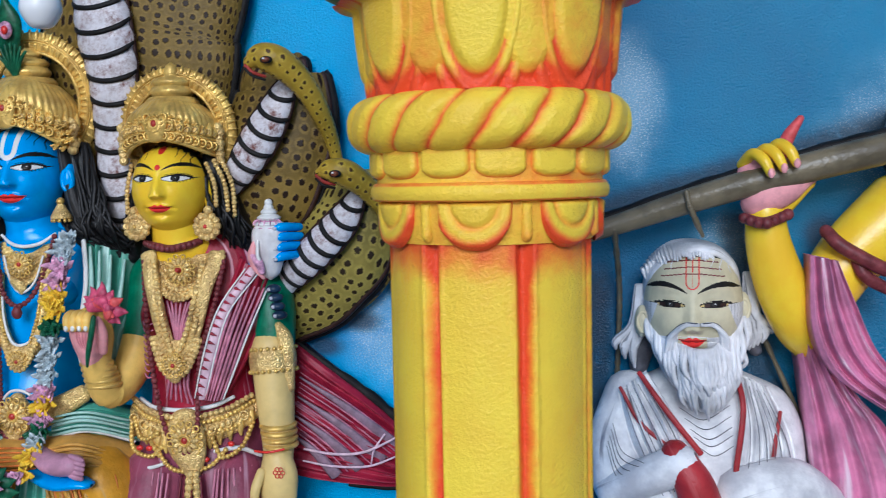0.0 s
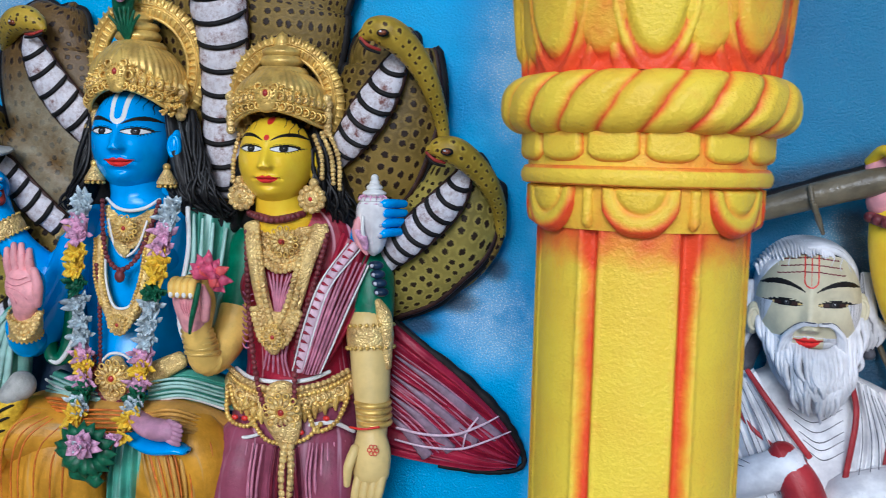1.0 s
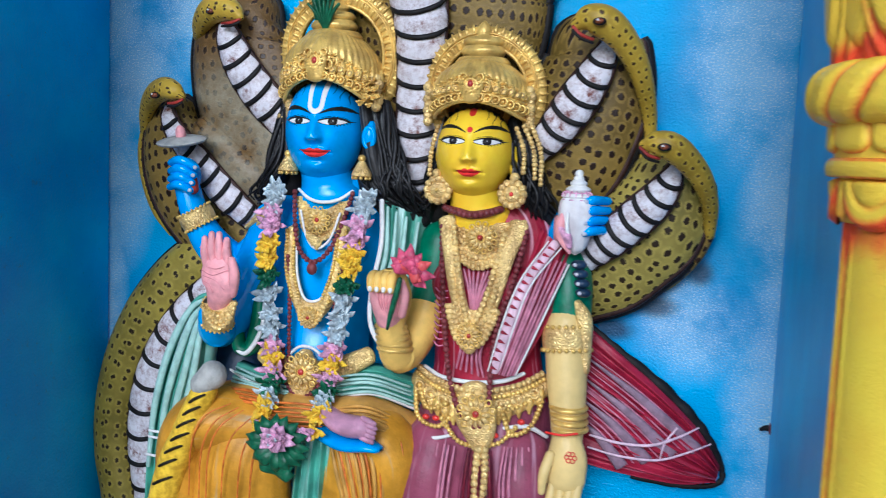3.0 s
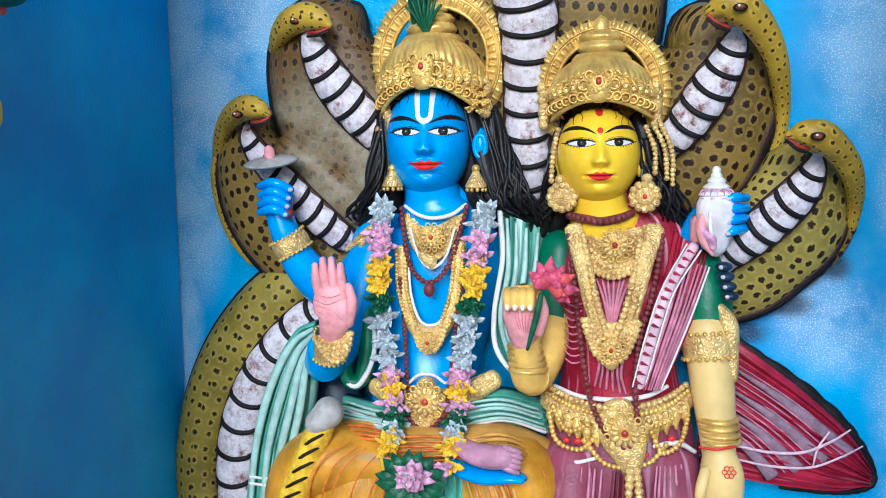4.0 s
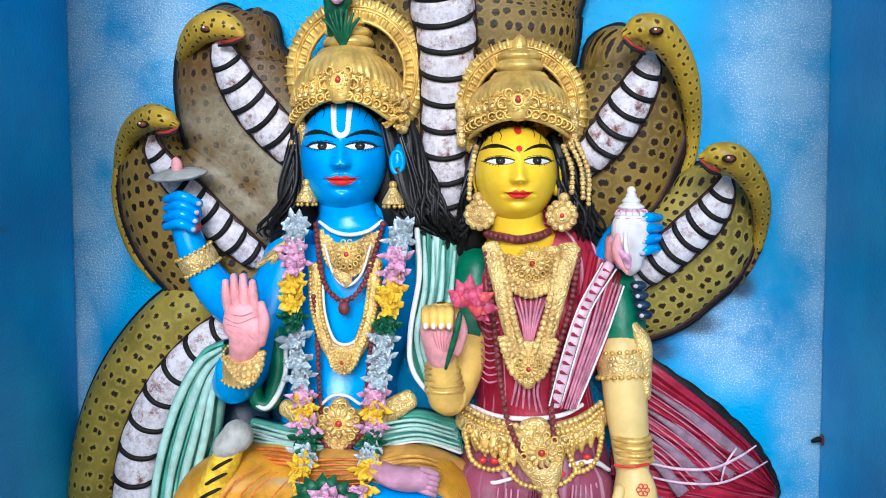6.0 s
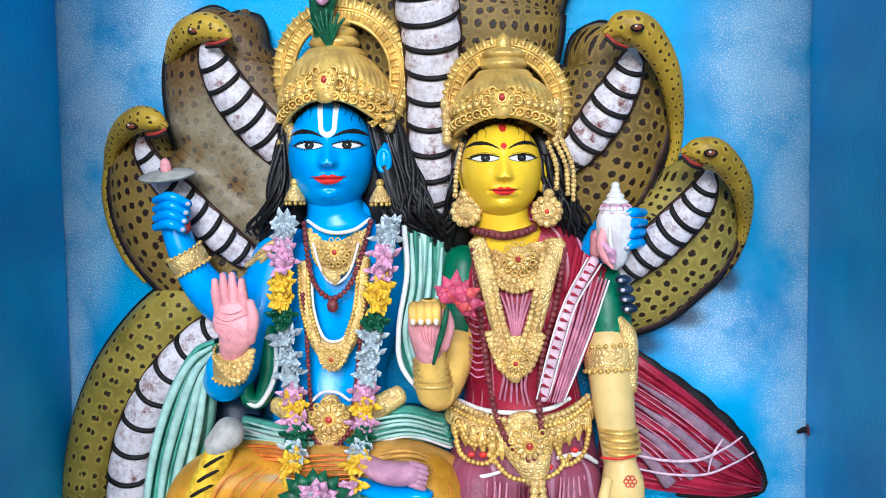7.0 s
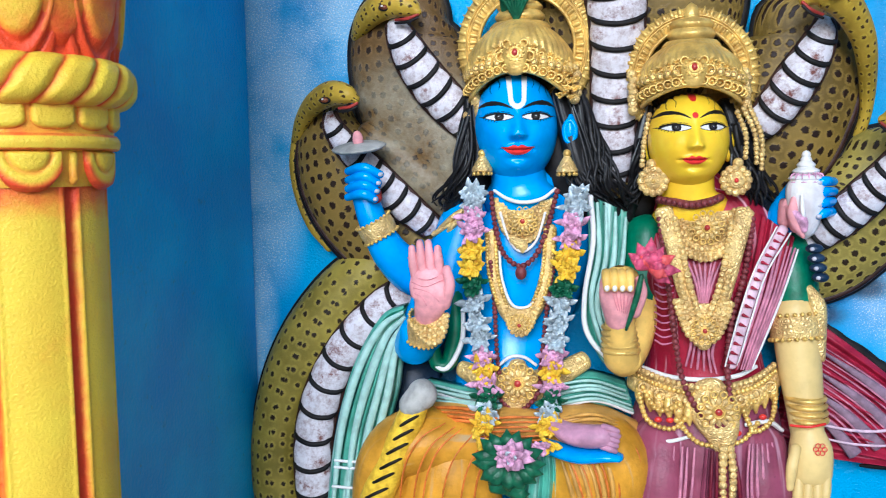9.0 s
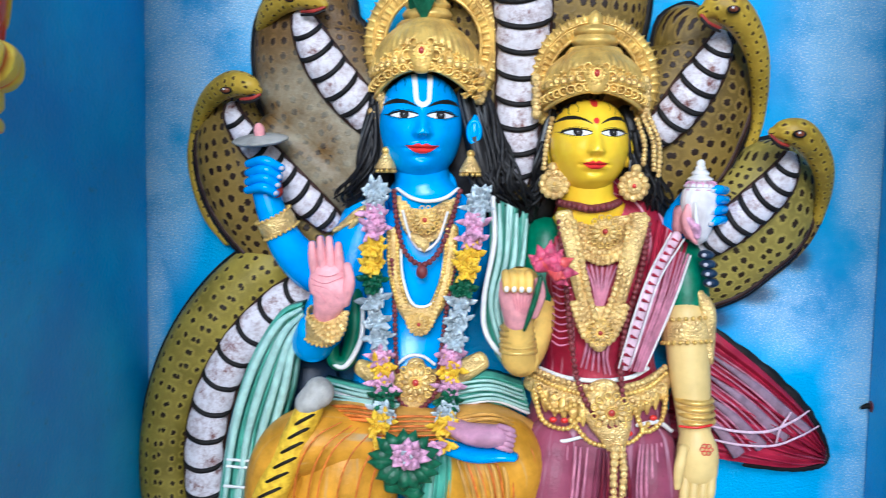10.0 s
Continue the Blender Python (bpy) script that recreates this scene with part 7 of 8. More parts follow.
for k, (du, dv) in enumerate(((-22, 60), (-6, 66), (10, 62), (24, 48))):
    x0, z0 = (0.422, -0.210, 0.834)[0] + du * 0.00112, (0.422, -0.210, 0.834)[2]
    s.tube([(x0, -0.213, z0, 0.0105), (x0 - 0.004, -0.224, z0 - dv * 0.0006, 0.0105), (x0 - 0.010, -0.218, z0 - dv * 0.00115, 0.007)], CREAM, 1, 12, 5)
    s.ball((x0 - 0.011, -0.2245, z0 - dv * 0.00112), (0.005, 0.003, 0.008), WHITE, 8)
s.tube([(0.390, -0.220, 0.895, 0.0111), (0.380, -0.235, 0.860, 0.0110), (0.377, -0.235, 0.820, 0.0077)], CREAM, 0.9, 12)
for k in range(6):
    a = 2 * math.pi * k / 6
    s.hoop(((0.433, -0.235, 0.899)[0] + 0.008 * math.cos(a), -0.2335, (0.433, -0.235, 0.899)[2] + 0.008 * math.sin(a)), 0.0045, 0.0010, 0.0012, RED, 0, 6)
# raised arm with bangles and the hand that holds the lotus
s.tube([(0.101, -0.100, 1.309, 0.0475, 0.0500), (0.093, -0.120, 1.204, 0.0446, 0.0500), (0.077, -0.170, 1.106, 0.0389, 0.0450), (0.053, -0.220, 1.070, 0.0378, 0.0400), (0.048, -0.255, 1.122, 0.0327, 0.0340), (0.047, -0.275, 1.171, 0.0270, 0.0300)], lambda c: [SLEEVE if z > 1.19 else AMBER for z in c[:, 2]], 1, 22)
for k in range(5):
    s.bangle(((0.049, -0.250, 1.092)[0] - 0.001 * k, -0.238 - 0.005 * k, (0.049, -0.250, 1.090)[2] + 0.0125 * k), 0.0385 - 0.0012 * k, 0.0060, GOLD_PLAIN)
s.tube([(0.046, -0.275, 1.157, 0.0270, 0.0280), (0.045, -0.290, 1.201, 0.0364, 0.0280), (0.044, -0.295, 1.234, 0.0352, 0.0240)], PALM, 1, 20)
s.tube([(0.049, -0.262, 1.157, 0.0304, 0.0280), (0.051, -0.272, 1.203, 0.0411, 0.0300), (0.049, -0.280, 1.240, 0.0366, 0.0260)], AMBER, 1, 20)
for k in range(4):
    x0, z0 = (0.023, -0.290, 1.237)[0] + 0.0145 * k, (0.023, -0.290, 1.237)[2]
    s.tube([(x0, -0.288, z0, 0.0095), (x0 - 0.001, -0.305, z0 + 0.016, 0.0098), (x0, -0.328, z0 + 0.010, 0.0095), (x0 + 0.001, -0.332, z0 - 0.010, 0.0075)], AMBER, 1, 12, 5)
    s.ball((x0 + 0.001, -0.3375, z0 - 0.009), (0.005, 0.003, 0.007), WHITE, 8)
s.tube([(0.077, -0.290, 1.173, 0.0107), (0.088, -0.310, 1.214, 0.0116), (0.085, -0.320, 1.243, 0.0084)], PALM, 0.9, 12)
for k in range(6):
    s.tube([((0.034, -0.318, 1.216)[0] + 0.0075 * k, -0.3185, (0.034, -0.318, 1.219)[2] - 0.002 * k, 0.0010), ((0.039, -0.320, 1.198)[0] + 0.0055 * k, -0.3205, (0.039, -0.320, 1.198)[2], 0.0013), ((0.046, -0.312, 1.175)[0] + 0.003 * k, -0.3095, (0.046, -0.312, 1.175)[2], 0.0008)], CREASE, 0.8, 6, 4)
s.thing("yellow_statue", "seated yellow painted cement goddess statue in crimson sari with gilt crown", "statue")

# sari tail that flares out on the wall
tail = tagged(new("sari_tail"), "maroon cement sari tail with pale streaks flared against the wall", "drapery")
s = Sculpt()
s.sheet([(0.413, -0.060, 1.157), (0.500, -0.075, 1.093), (0.595, -0.060, 1.017), (0.679, -0.050, 0.936), (0.729, -0.035, 0.858)], [(0.378, -0.090, 0.859), (0.472, -0.100, 0.844), (0.560, -0.090, 0.830), (0.651, -0.070, 0.819), (0.721, -0.050, 0.826)], TAIL, 7, 0.008, 0.01, 0.06, 90, 10)
s.part("cloth", tail)
s = Sculpt()
s.tube([(0.417, -0.050, 1.155, 0.0049), (0.502, -0.055, 1.092, 0.0085), (0.598, -0.045, 1.018, 0.0125), (0.682, -0.035, 0.936, 0.0115), (0.732, -0.025, 0.855, 0.0062), (0.726, -0.030, 0.817, 0.0049), (0.655, -0.050, 0.809, 0.0049), (0.546, -0.070, 0.820, 0.0036)], BLACK, 0.7, 10, 9, True, (40, 0.35))
s.part("outline", tail, "rough black painted outline")
for line in ([(0.458, -0.125, 0.919, 0.0029), (0.521, -0.124, 0.909, 0.0035), (0.586, -0.112, 0.909, 0.0035), (0.641, -0.092, 0.928, 0.0030), (0.680, -0.070, 0.947, 0.0018)], [(0.455, -0.125, 0.892, 0.0023), (0.521, -0.122, 0.880, 0.0029), (0.599, -0.105, 0.876, 0.0030), (0.660, -0.085, 0.894, 0.0024), (0.707, -0.055, 0.910, 0.0018)], [(0.636, -0.090, 0.946, 0.0024), (0.613, -0.100, 0.913, 0.0024), (0.605, -0.100, 0.877, 0.0018)]):
    s = Sculpt()
    s.tube(line, BORDER, 0.6, 6)
    s.part("hem_line", tail)
for k in range(14):
    e = (k + 0.3) / 14
    top = Vector((0.448, -0.098, 1.091)) * (1 - e) + Vector((0.430, -0.112, 0.939)) * e
    end = Vector((0.694, -0.060, 0.902)) * (1 - e) + Vector((0.517, -0.112, 0.853)) * e
    m = (top + end) / 2 + Vector((0, -0.006, 0.010))
    s = Sculpt()
    s.tube([(*top, 0.002, 0.002), (*m, 0.0095, 0.0045), (*end, 0.0150, 0.0045)] if k % 4 == 1 else [(*top, 0.0008, 0.001), (*m, 0.0020, 0.0016), (*end, 0.0013, 0.001)], TAIL_GREY if k % 4 == 1 else FOLD_PALE, 1, 8, 8)
    s.part("fold", tail)

# lotus in the raised hand
lotus = tagged(new("lotus"), "pink cement lotus on a green stem held in a raised hand", "flower")
s = Sculpt()
s.tube([(0.088, -0.340, 1.251, 0.0052), (0.080, -0.340, 1.214, 0.0062), (0.069, -0.335, 1.176, 0.0052), (0.060, -0.325, 1.147, 0.0031)], LEAF, 1, 10)
s.part("stem", lotus, "dark green stem")
base = Vector((0.103, -0.320, 1.266))
for k in range(14):
    s = Sculpt()
    a = radians(-35 + 180 * (k % 7) / 6 + (12 if k > 6 else 0))
    ln = (0.054 if k < 7 else 0.040) * (0.9 + 0.2 * ((k * 5) % 3) / 2)
    way = Vector((math.cos(a) * 0.95 - 0.02, -0.25 - 0.5 * (k > 6), math.sin(a))).normalized()
    end = base + way * ln
    m = base + way * ln * 0.55 + Vector((0, -0.008, 0))
    s.tube([(*base, 0.006, 0.005), (*m, 0.0125, 0.006), (*(base + way * ln * 0.82), 0.0066, 0.004), (*end, 0.0012, 0.0015)], LOTUS_TIP if k % 5 == 2 else LOTUS, 1, 10, 4)
    s.part("petal", lotus)


# ---------------------------------------------------------------- the old sage in the next niche
s = Sculpt()


def sage_marks(x, z):
    if abs(z - 0.845 + 0.30 * abs(x) ** 3) < 0.016 and abs(x) < 0.93:
        return BLACK
    if 0.30 < z < 0.92 and (abs(math.hypot(x / 0.13, max(0.0, 0.46 - z) / 0.12) - 0.95) < 0.10 or (abs(x) < 0.009 and z > 0.38)):
        return RED
    for k in range(3):
        if abs(z - 0.55 - 0.10 * k - 0.03 * math.cos(4 * x)) < 0.009 and abs(x) < 0.62 - 0.06 * k:
            return BEAD
    if (z < -0.40 - 0.05 * abs(x) or abs(x) > 0.72 - 0.45 * z) and z < 0.1 and not (abs(x) < 0.28 and -0.61 < z < -0.42):
        return BEARD
    return None


head(s, (1.309, -0.130, 1.246), (0.101, 0.105, 0.127), -8, SAGE, face_paint(SAGE, BEARD, 0.44, 0.09, 0.30, 0.044, (0.27, 0.41, 0.34), -0.50, 0.27, lambda x: 0.86 - 0.30 * abs(x) ** 3, sage_marks, None, False), 0.10, -0.34, -0.50, 1.15, 0.94, 0.96)
# thin hair over the skull, and locks behind the ears
s.tube([(1.224, -0.080, 1.224, 0.0071, 0.0300), (1.220, -0.090, 1.274, 0.0120, 0.0500), (1.234, -0.100, 1.322, 0.0150, 0.0600), (1.268, -0.100, 1.352, 0.0170, 0.0800), (1.309, -0.100, 1.364, 0.0170, 0.0900), (1.352, -0.100, 1.355, 0.0170, 0.0800), (1.384, -0.100, 1.325, 0.0150, 0.0600), (1.399, -0.090, 1.279, 0.0110, 0.0500), (1.410, -0.080, 1.237, 0.0071, 0.0300)], BEARD, 1, 20)
for k in range(34):
    e = (k - 16.5) / 16.5
    x0, z0 = (1.300, -0.200, 1.345)[0] + 0.088 * e, (1.294, -0.200, 1.351)[2] - 0.050 * abs(e) ** 2.5
    s.tube([(x0, -0.126 - 0.105 * math.sqrt(max(0.0, 0.51 - 0.9 * e * e)), z0 + 0.004 * math.sin(5 * k), 0.0022, 0.002), (x0 + 0.005 * e + 0.003 * math.sin(7 * k), -0.170 + 0.04 * e * e, z0 + 0.018, 0.0048, 0.004), (x0 + 0.004 * e, -0.10, z0 + 0.028 - 0.01 * e * e, 0.0045, 0.005)], BEARD, 1, 8, 5)
for side in (0, 1):
    for k in range(9):
        x0, z0 = ((1.203, -0.100, 1.209)[0] - 0.006 + 0.004 * (k % 4), (1.204, -0.100, 1.191)[2]) if side == 0 else ((1.420, -0.100, 1.216)[0] + 0.002 + 0.004 * (k % 4), (1.420, -0.100, 1.216)[2])
        way = (-1, 1)[side]
        drop = 0.085 - 0.005 * k if side == 0 else 0.070 - 0.005 * k
        s.tube([(x0, -0.09, z0 + 0.09, 0.006), (x0 + way * 0.006 * (k % 3), -0.10 - 0.004 * (k % 3), z0 + 0.01, 0.0085), (x0 + way * (0.010 + 0.004 * k) + 0.004 * math.sin(3 * k), -0.105, z0 - drop * 0.6, 0.009), (x0 + way * (0.006 + 0.005 * k), -0.10, z0 - drop, 0.003)], BEARD, 0.9, 8, 5)
    # dark grey bodies paint the shaded gaps behind these locks
    s.tube([(1.214, -0.060, 1.227, 0.0260, 0.0300), (1.207, -0.060, 1.153, 0.0307, 0.0300), (1.202, -0.060, 1.104, 0.0212, 0.0300)] if side == 0 else [(1.421, -0.060, 1.234, 0.0189, 0.0300), (1.433, -0.060, 1.174, 0.0212, 0.0300), (1.448, -0.060, 1.139, 0.0142, 0.0300)], LINE_GREY, 1, 14)
for p in ((1.204, -0.140, 1.213), (1.408, -0.140, 1.240)):
    s.ball(p, (0.016, 0.018, 0.034), SAGE, 16)
    s.hoop((p[0], p[1] - 0.012, p[2]), 0.021, 0.0045, 0.006, SAGE, 0, 8, 0.5)
# beard in locks
s.tube([(1.318, -0.150, 1.149, 0.0873, 0.0500), (1.326, -0.150, 1.110, 0.0755, 0.0600), (1.339, -0.140, 1.062, 0.0401, 0.0450)], BEARD, 1, 22)
for layer in range(2):
    count = 35 - 6 * layer
    for k in range(count):
        e = (k - (count - 1) / 2) / ((count - 1) / 2)
        x0, z0 = (1.313, -0.200, 1.177)[0] + (0.100 - 0.03 * layer) * e, (1.314, -0.200, 1.158)[2] + (0.075 - 0.03 * layer) * abs(e) ** 2.2
        ln = (0.128 if layer == 0 else 0.085) * (1 - 0.30 * e * e) * random.uniform(0.9, 1.08)
        out = -0.012 * layer
        bend = random.uniform(-0.006, 0.006)
        s.tube([(x0, -0.222 + out + 0.085 * e * e, z0 + 0.006, 0.006, 0.006), (x0 + bend, -0.245 + out + 0.08 * e * e, z0 - ln * 0.45, 0.0066, 0.009), (x0 - 0.010 * e - bend + 0.008, -0.240 + out + 0.07 * e * e, z0 - ln * 0.8, 0.0054, 0.008), (x0 - 0.024 * e + 0.010, -0.225 + 0.06 * e * e, z0 - ln, 0.0022, 0.003)], BEARD, 1, 8, 6)
for side in (-1, 1):
    c = Vector((1.307, -0.250, 1.223))
    for k in range(3):
        s.tube([(c.x + side * 0.003, -0.250, c.z - 0.001 * k, 0.0028, 0.004), (c.x + side * 0.028, -0.242, c.z - 0.001 - 0.002 * k, 0.0036, 0.005), (c.x + side * (0.046 + 0.004 * k), -0.222, c.z - 0.026 - 0.002 * k, 0.006, 0.007), (c.x + side * (0.048 + 0.008 * k), -0.205, c.z - 0.070, 0.002, 0.003)], BEARD, 1, 8, 5)
    s.tube([(c.x + side * 0.006, -0.256, c.z + 0.003, 0.0012), (c.x + side * 0.034, -0.240, c.z - 0.001, 0.0016), (c.x + side * 0.060, -0.210, c.z - 0.030, 0.0012)], LINE_GREY, 0.8, 6, 5)
# shoulders and robe
s.tube([(1.328, -0.060, 1.097, 0.0826, 0.0600), (1.328, -0.070, 1.050, 0.1770, 0.0800), (1.329, -0.080, 0.979, 0.2100, 0.1000), (1.337, -0.090, 0.885, 0.2124, 0.1200), (1.347, -0.100, 0.741, 0.2242, 0.1300), (1.357, -0.100, 0.453, 0.2360, 0.1300)], ROBE, 1, 44)
s.tube([(1.181, -0.080, 1.045, 0.0543, 0.0500), (1.152, -0.110, 0.953, 0.0590, 0.0550), (1.158, -0.150, 0.869, 0.0614, 0.0550)], ROBE, 1, 24)
s.tube([(1.139, -0.170, 0.862, 0.0354, 0.0400), (1.213, -0.210, 0.904, 0.0401, 0.0400), (1.274, -0.230, 0.938, 0.0401, 0.0350)], ROBE, 1, 20)
s.tube([(1.262, -0.225, 0.955, 0.0290, 0.0300), (1.300, -0.240, 0.890, 0.0400, 0.0360), (1.330, -0.230, 0.780, 0.0460, 0.0360)], RED_CLOTH, 1, 20)
s.sheet([(1.213, -0.150, 1.105), (1.266, -0.190, 1.018), (1.318, -0.200, 0.896), (1.352, -0.200, 0.723)], [(1.153, -0.140, 1.058), (1.176, -0.170, 0.960), (1.228, -0.190, 0.851), (1.265, -0.200, 0.716)], ROBE, 5, 0.006, 0.01, 0.03)
s.sheet([(1.396, -0.150, 1.102), (1.405, -0.180, 1.000), (1.389, -0.200, 0.890), (1.385, -0.200, 0.726)], [(1.461, -0.130, 1.071), (1.504, -0.150, 0.974), (1.520, -0.170, 0.865), (1.532, -0.170, 0.725)], ROBE, 5, 0.006, 0.01, 0.03)
for line in ([(1.195, -0.165, 1.108, 0.0083, 0.0060), (1.247, -0.205, 1.038, 0.0094, 0.0060), (1.313, -0.222, 0.955, 0.0094, 0.0060)], [(1.157, -0.155, 1.074, 0.0059, 0.0050), (1.196, -0.180, 1.006, 0.0071, 0.0050), (1.251, -0.200, 0.962, 0.0059, 0.0050)], [(1.393, -0.165, 1.102, 0.0083, 0.0060), (1.399, -0.200, 1.040, 0.0094, 0.0060), (1.384, -0.215, 0.929, 0.0094, 0.0060), (1.375, -0.220, 0.861, 0.0094, 0.0060)], [(1.481, -0.155, 1.026, 0.0059, 0.0050), (1.465, -0.180, 0.957, 0.0071, 0.0050), (1.456, -0.190, 0.879, 0.0059, 0.0050)]):
    s.tube([(*q[:3], q[3] * 0.65, q[4] * 0.5) for q in line], RED_CLOTH, 1, 10)
s.tube([(1.402, -0.200, 0.844, 0.0826, 0.0600), (1.488, -0.190, 0.870, 0.0708, 0.0600), (1.567, -0.140, 0.834, 0.0472, 0.0500)], ROBE, 1, 22)
s.pleats([(1.204, -0.178, 1.099), (1.257, -0.215, 1.019), (1.309, -0.225, 0.904)], [(1.157, -0.165, 1.053), (1.185, -0.195, 0.962), (1.230, -0.215, 0.861)], 6, 0.0010, LINE_GREY, 0.010)
s.pleats([(1.402, -0.175, 1.091), (1.407, -0.205, 0.996), (1.395, -0.222, 0.886)], [(1.450, -0.155, 1.065), (1.494, -0.170, 0.968), (1.509, -0.190, 0.871)], 6, 0.0010, LINE_GREY, 0.010)
s.pleats([(1.271, -0.190, 1.047), (1.319, -0.200, 1.024), (1.374, -0.190, 1.053)], [(1.314, -0.215, 0.959), (1.343, -0.215, 0.943), (1.378, -0.215, 0.963)], 5, 0.0010, LINE_GREY, 0.004)
s.pleats([(1.141, -0.165, 1.004), (1.158, -0.190, 0.953), (1.199, -0.230, 0.939)], [(1.125, -0.170, 0.945), (1.147, -0.210, 0.888), (1.199, -0.240, 0.891)], 5, 0.0010, LINE_GREY, 0.008)
s.thing("sage_statue", "white robed cement statue of an old bearded sage, red edged", "statue")

# ---------------------------------------------------------------- the figure that lifts the pole
s = Sculpt()
s.tube([(1.562, -0.100, 1.175, 0.0590, 0.0500), (1.520, -0.130, 1.213, 0.0543, 0.0500), (1.479, -0.150, 1.295, 0.0519, 0.0450), (1.454, -0.160, 1.374, 0.0448, 0.0400), (1.445, -0.165, 1.441, 0.0378, 0.0340)], YELLOW, 1, 24)
s.tube([(1.537, -0.110, 1.187, 0.0566, 0.0500), (1.573, -0.120, 1.266, 0.0600, 0.0550), (1.634, -0.110, 1.350, 0.0690, 0.0600), (1.735, -0.100, 1.432, 0.0880, 0.0700)], YELLOW, 1, 24)
s.tube([(1.401, -0.185, 1.428, 0.0106), (1.436, -0.210, 1.419, 0.0118), (1.485, -0.190, 1.434, 0.0106)], BEAD, 1, 12)
s.beads([(1.399, -0.195, 1.429), (1.434, -0.218, 1.418), (1.483, -0.200, 1.435)], 0.011, BEAD, 1.5)
s.tube([(1.427, -0.170, 1.458, 0.0307, 0.0300), (1.453, -0.180, 1.481, 0.0425, 0.0280), (1.493, -0.180, 1.497, 0.0354, 0.0240), (1.529, -0.180, 1.507, 0.0142, 0.0150)], PALM, 1, 18)
s.tube([(1.439, -0.155, 1.454, 0.0354, 0.0300), (1.468, -0.160, 1.469, 0.0448, 0.0260), (1.528, -0.165, 1.498, 0.0165, 0.0150)], YELLOW, 1, 18)
s.tube([(1.405, -0.170, 1.518, 0.0165, 0.0200), (1.429, -0.180, 1.532, 0.0236, 0.0200), (1.460, -0.180, 1.535, 0.0212, 0.0200)], PALM, 1, 14)
for k in range(3):
    x0, z0 = (1.422, -0.200, 1.549)[0] + 0.024 * k, (1.422, -0.200, 1.549)[2] + 0.009 * k
    s.tube([(x0 - 0.022, -0.17, z0 - 0.014, 0.011), (x0 - 0.008, -0.205, z0 + 0.006, 0.012), (x0 + 0.008, -0.228, z0 - 0.006, 0.0115), (x0 + 0.020, -0.235, z0 - 0.032, 0.009)], YELLOW, 1, 12, 5)
    s.ball((x0 + 0.020, -0.2425, z0 - 0.032), (0.007, 0.004, 0.010), PALM, 8)
s.tube([(1.472, -0.180, 1.552, 0.0142, 0.0140), (1.486, -0.185, 1.589, 0.0130, 0.0120), (1.508, -0.185, 1.623, 0.0071, 0.0080)], LOTUS_TIP, 1, 12)
s.tube([(1.618, -0.165, 1.356, 0.0118), (1.636, -0.180, 1.309, 0.0130), (1.706, -0.160, 1.270, 0.0118)], BEAD, 1, 12)
s.tube([(1.563, -0.170, 1.399, 0.0130), (1.589, -0.190, 1.369, 0.0142), (1.662, -0.190, 1.327, 0.0142), (1.720, -0.170, 1.304, 0.0130)], BEAD, 1, 12)
s.sheet([(1.509, -0.120, 1.213), (1.525, -0.130, 1.104), (1.540, -0.130, 0.986), (1.558, -0.130, 0.818), (1.569, -0.130, 0.513)], [(1.555, -0.180, 1.173), (1.621, -0.180, 1.071), (1.690, -0.170, 0.989), (1.751, -0.160, 0.837), (1.784, -0.150, 0.537)], PINK_CLOTH, 4, 0.010, 0.012, 0.06)
s.sheet([(1.523, -0.200, 1.354), (1.525, -0.220, 1.213), (1.565, -0.215, 1.123), (1.645, -0.200, 1.059), (1.775, -0.170, 0.980)], [(1.578, -0.200, 1.342), (1.606, -0.215, 1.263), (1.653, -0.205, 1.162), (1.723, -0.190, 1.092), (1.820, -0.160, 1.036)], PINK_CLOTH, 4, 0.010, 0.016, 0.05)
s.tube([(1.900, -0.050, 1.219, 0.1416, 0.0800), (1.900, -0.060, 0.983, 0.1298, 0.0900), (1.900, -0.060, 0.472, 0.1416, 0.1000)], PINK_CLOTH, 1, 30)
s.tube([(1.787, -0.100, 1.500, 0.0708, 0.0600), (1.764, -0.110, 1.566, 0.0826, 0.0700), (1.761, -0.110, 1.621, 0.0708, 0.0600)], HAIR, 1, 20)
s.thing("pole_bearer_statue", "yellow skinned cement statue in pink cloth gripping a long pole", "statue")

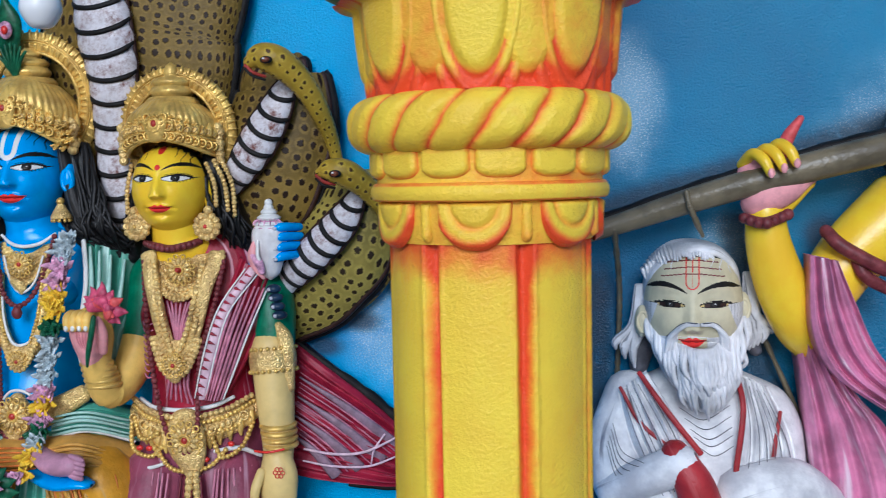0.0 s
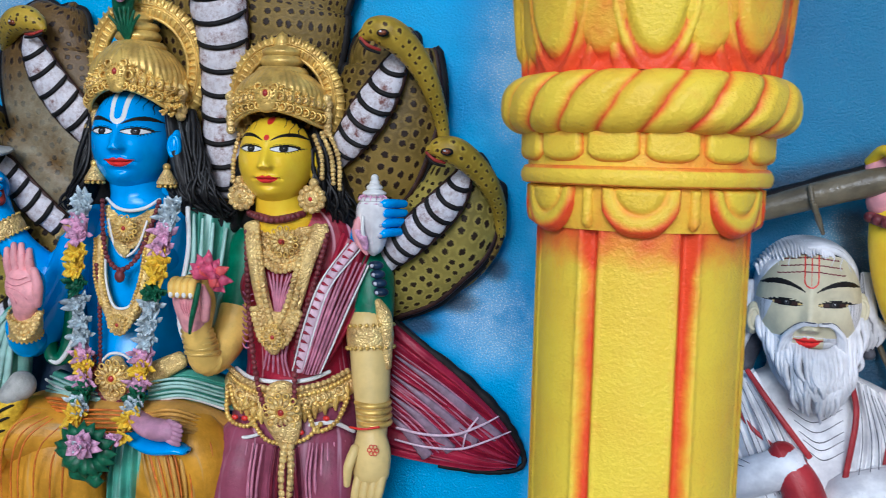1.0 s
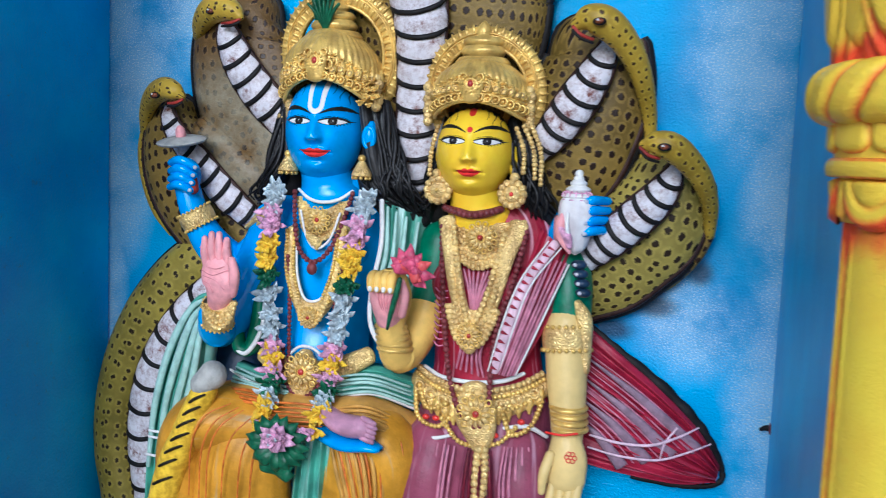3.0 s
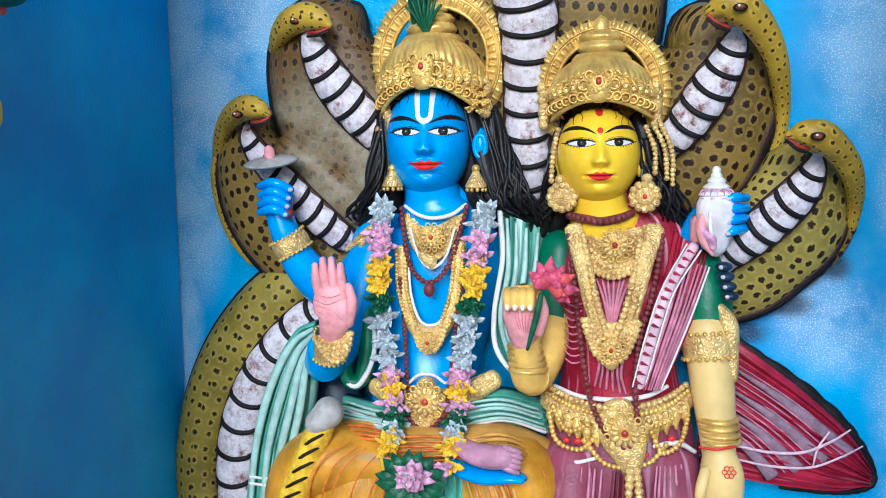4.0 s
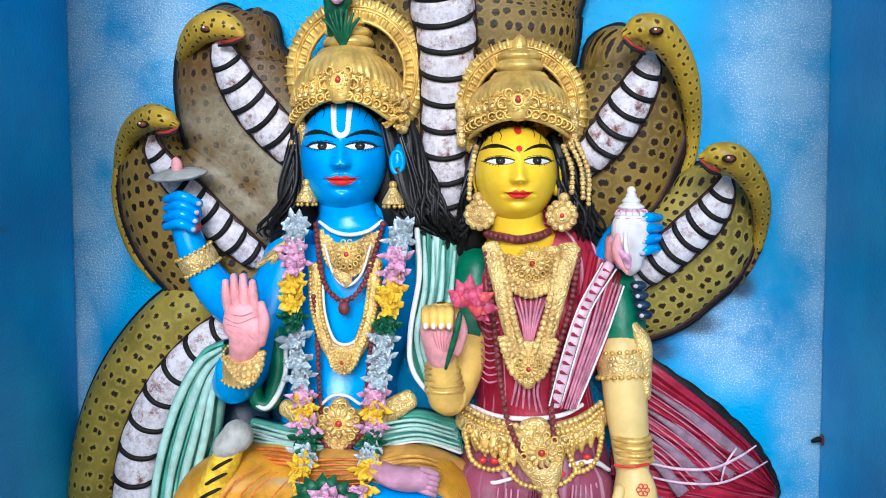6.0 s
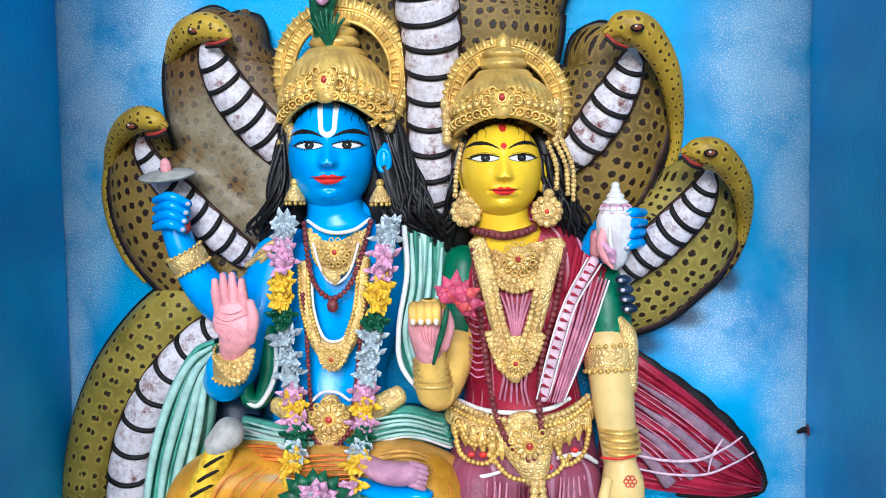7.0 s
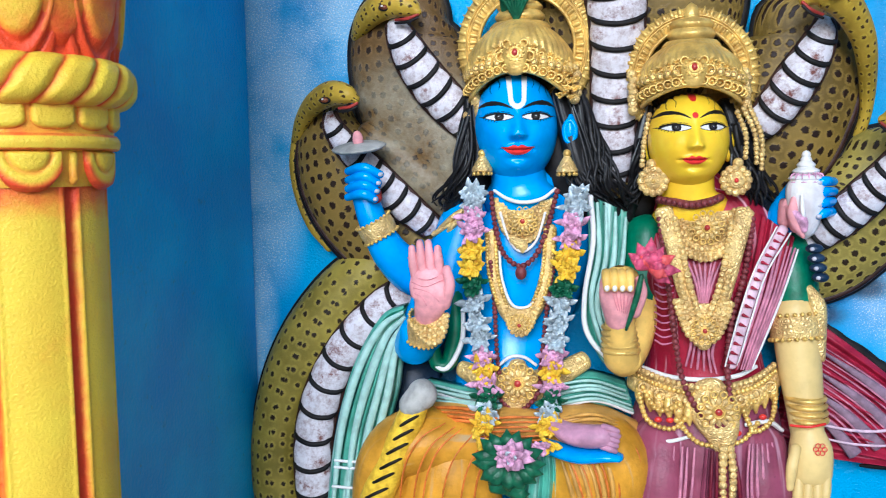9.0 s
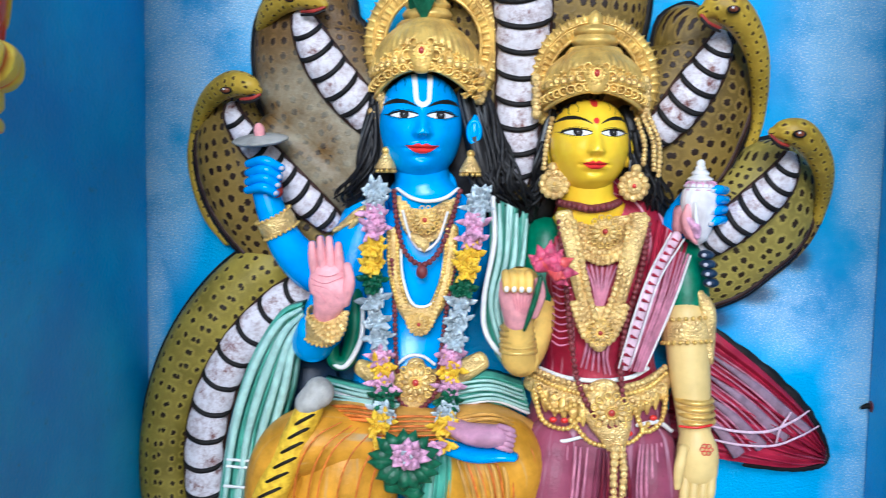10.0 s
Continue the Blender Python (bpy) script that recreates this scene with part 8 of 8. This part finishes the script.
pole = tagged(new("pole"), "long brown grey cement pole with hanging cords gripped by a statue", "pole")
s = Sculpt()
s.tube([(0.989, -0.140, 1.368, 0.0153, 0.0180), (1.147, -0.150, 1.415, 0.0212, 0.0200), (1.307, -0.170, 1.467, 0.0260, 0.0240), (1.459, -0.190, 1.510, 0.0283, 0.0260), (1.610, -0.190, 1.547, 0.0307, 0.0260), (1.745, -0.170, 1.575, 0.0307, 0.0260)], WOOD, 1, 20)
s.part("shaft", pole)
# black strip added along the pole for the shadow line on the wall behind
s = Sculpt()
s.tube([(0.989, -0.125, 1.386, 0.0060, 0.012), (1.147, -0.130, 1.437, 0.0085, 0.014), (1.307, -0.150, 1.492, 0.0085, 0.016), (1.459, -0.165, 1.538, 0.0080, 0.016), (1.610, -0.165, 1.578, 0.0085, 0.016), (1.745, -0.150, 1.606, 0.0085, 0.016)], BLACK, 1, 12, 8, True, (30, 0.3))
s.part("outline", pole, "added black strip for the shadow line above the pole")
for line in ([(1.288, -0.190, 1.484, 0.0047), (1.292, -0.198, 1.460, 0.0047), (1.301, -0.190, 1.438, 0.0047), (1.326, -0.150, 1.391, 0.0041)], [(1.146, -0.165, 1.407, 0.0047), (1.162, -0.050, 1.273, 0.0047), (1.160, -0.030, 1.146, 0.0047), (1.155, -0.020, 1.017, 0.0047)], [(1.435, -0.060, 1.234, 0.0041), (1.490, -0.050, 1.114, 0.0041), (1.552, -0.050, 0.971, 0.0041)]):
    s = Sculpt()
    s.tube(line, WOOD, 1, 8, 14, True, (24, 0.5))
    s.part("cord", pole, "knotted grey cord")

# ---------------------------------------------------------------- lamp
bulb = tagged(new("hanging_bulb"), "unlit white round bulb hanging from the canopy on a cord", "lamp")
c = Vector((0.175, -0.620, 1.820))
s = Sculpt()
s.lathe(c, ((0.001, -0.034), (0.018, -0.030), (0.031, -0.012), (0.034, 0.004), (0.028, 0.024), (0.018, 0.042), (0.015, 0.055)), GLOBE, 36)
s.part("globe", bulb, "opal white globe")
s = Sculpt()
s.lathe(c, ((0.016, 0.052), (0.020, 0.056), (0.020, 0.095), (0.008, 0.105)), WHITE, 24)
s.part("holder", bulb)
s = Sculpt()
s.tube([(c.x, c.y, c.z + 0.10, 0.003), (c.x + 0.002, c.y, c.z + 0.6, 0.003), (c.x, c.y, 3.0, 0.003)], BLACK, 1, 8)
s.part("cord", bulb)

# ---------------------------------------------------------------- a broken nail in the partition
s = Sculpt()
nail = (0.784, -0.020, 0.949)
s.tube([(0.829, nail[1], nail[2], 0.007), (0.818, nail[1], nail[2] + 0.001, 0.006), (0.808, nail[1], nail[2] - 0.003, 0.004)], BLACK, 1, 10, 4)
s.ball((0.8265, nail[1], nail[2]), (0.003, 0.015, 0.013), BEAD, 12)
s.thing("nail_stub", "rusty broken nail stub in the blue partition wall", "nail")
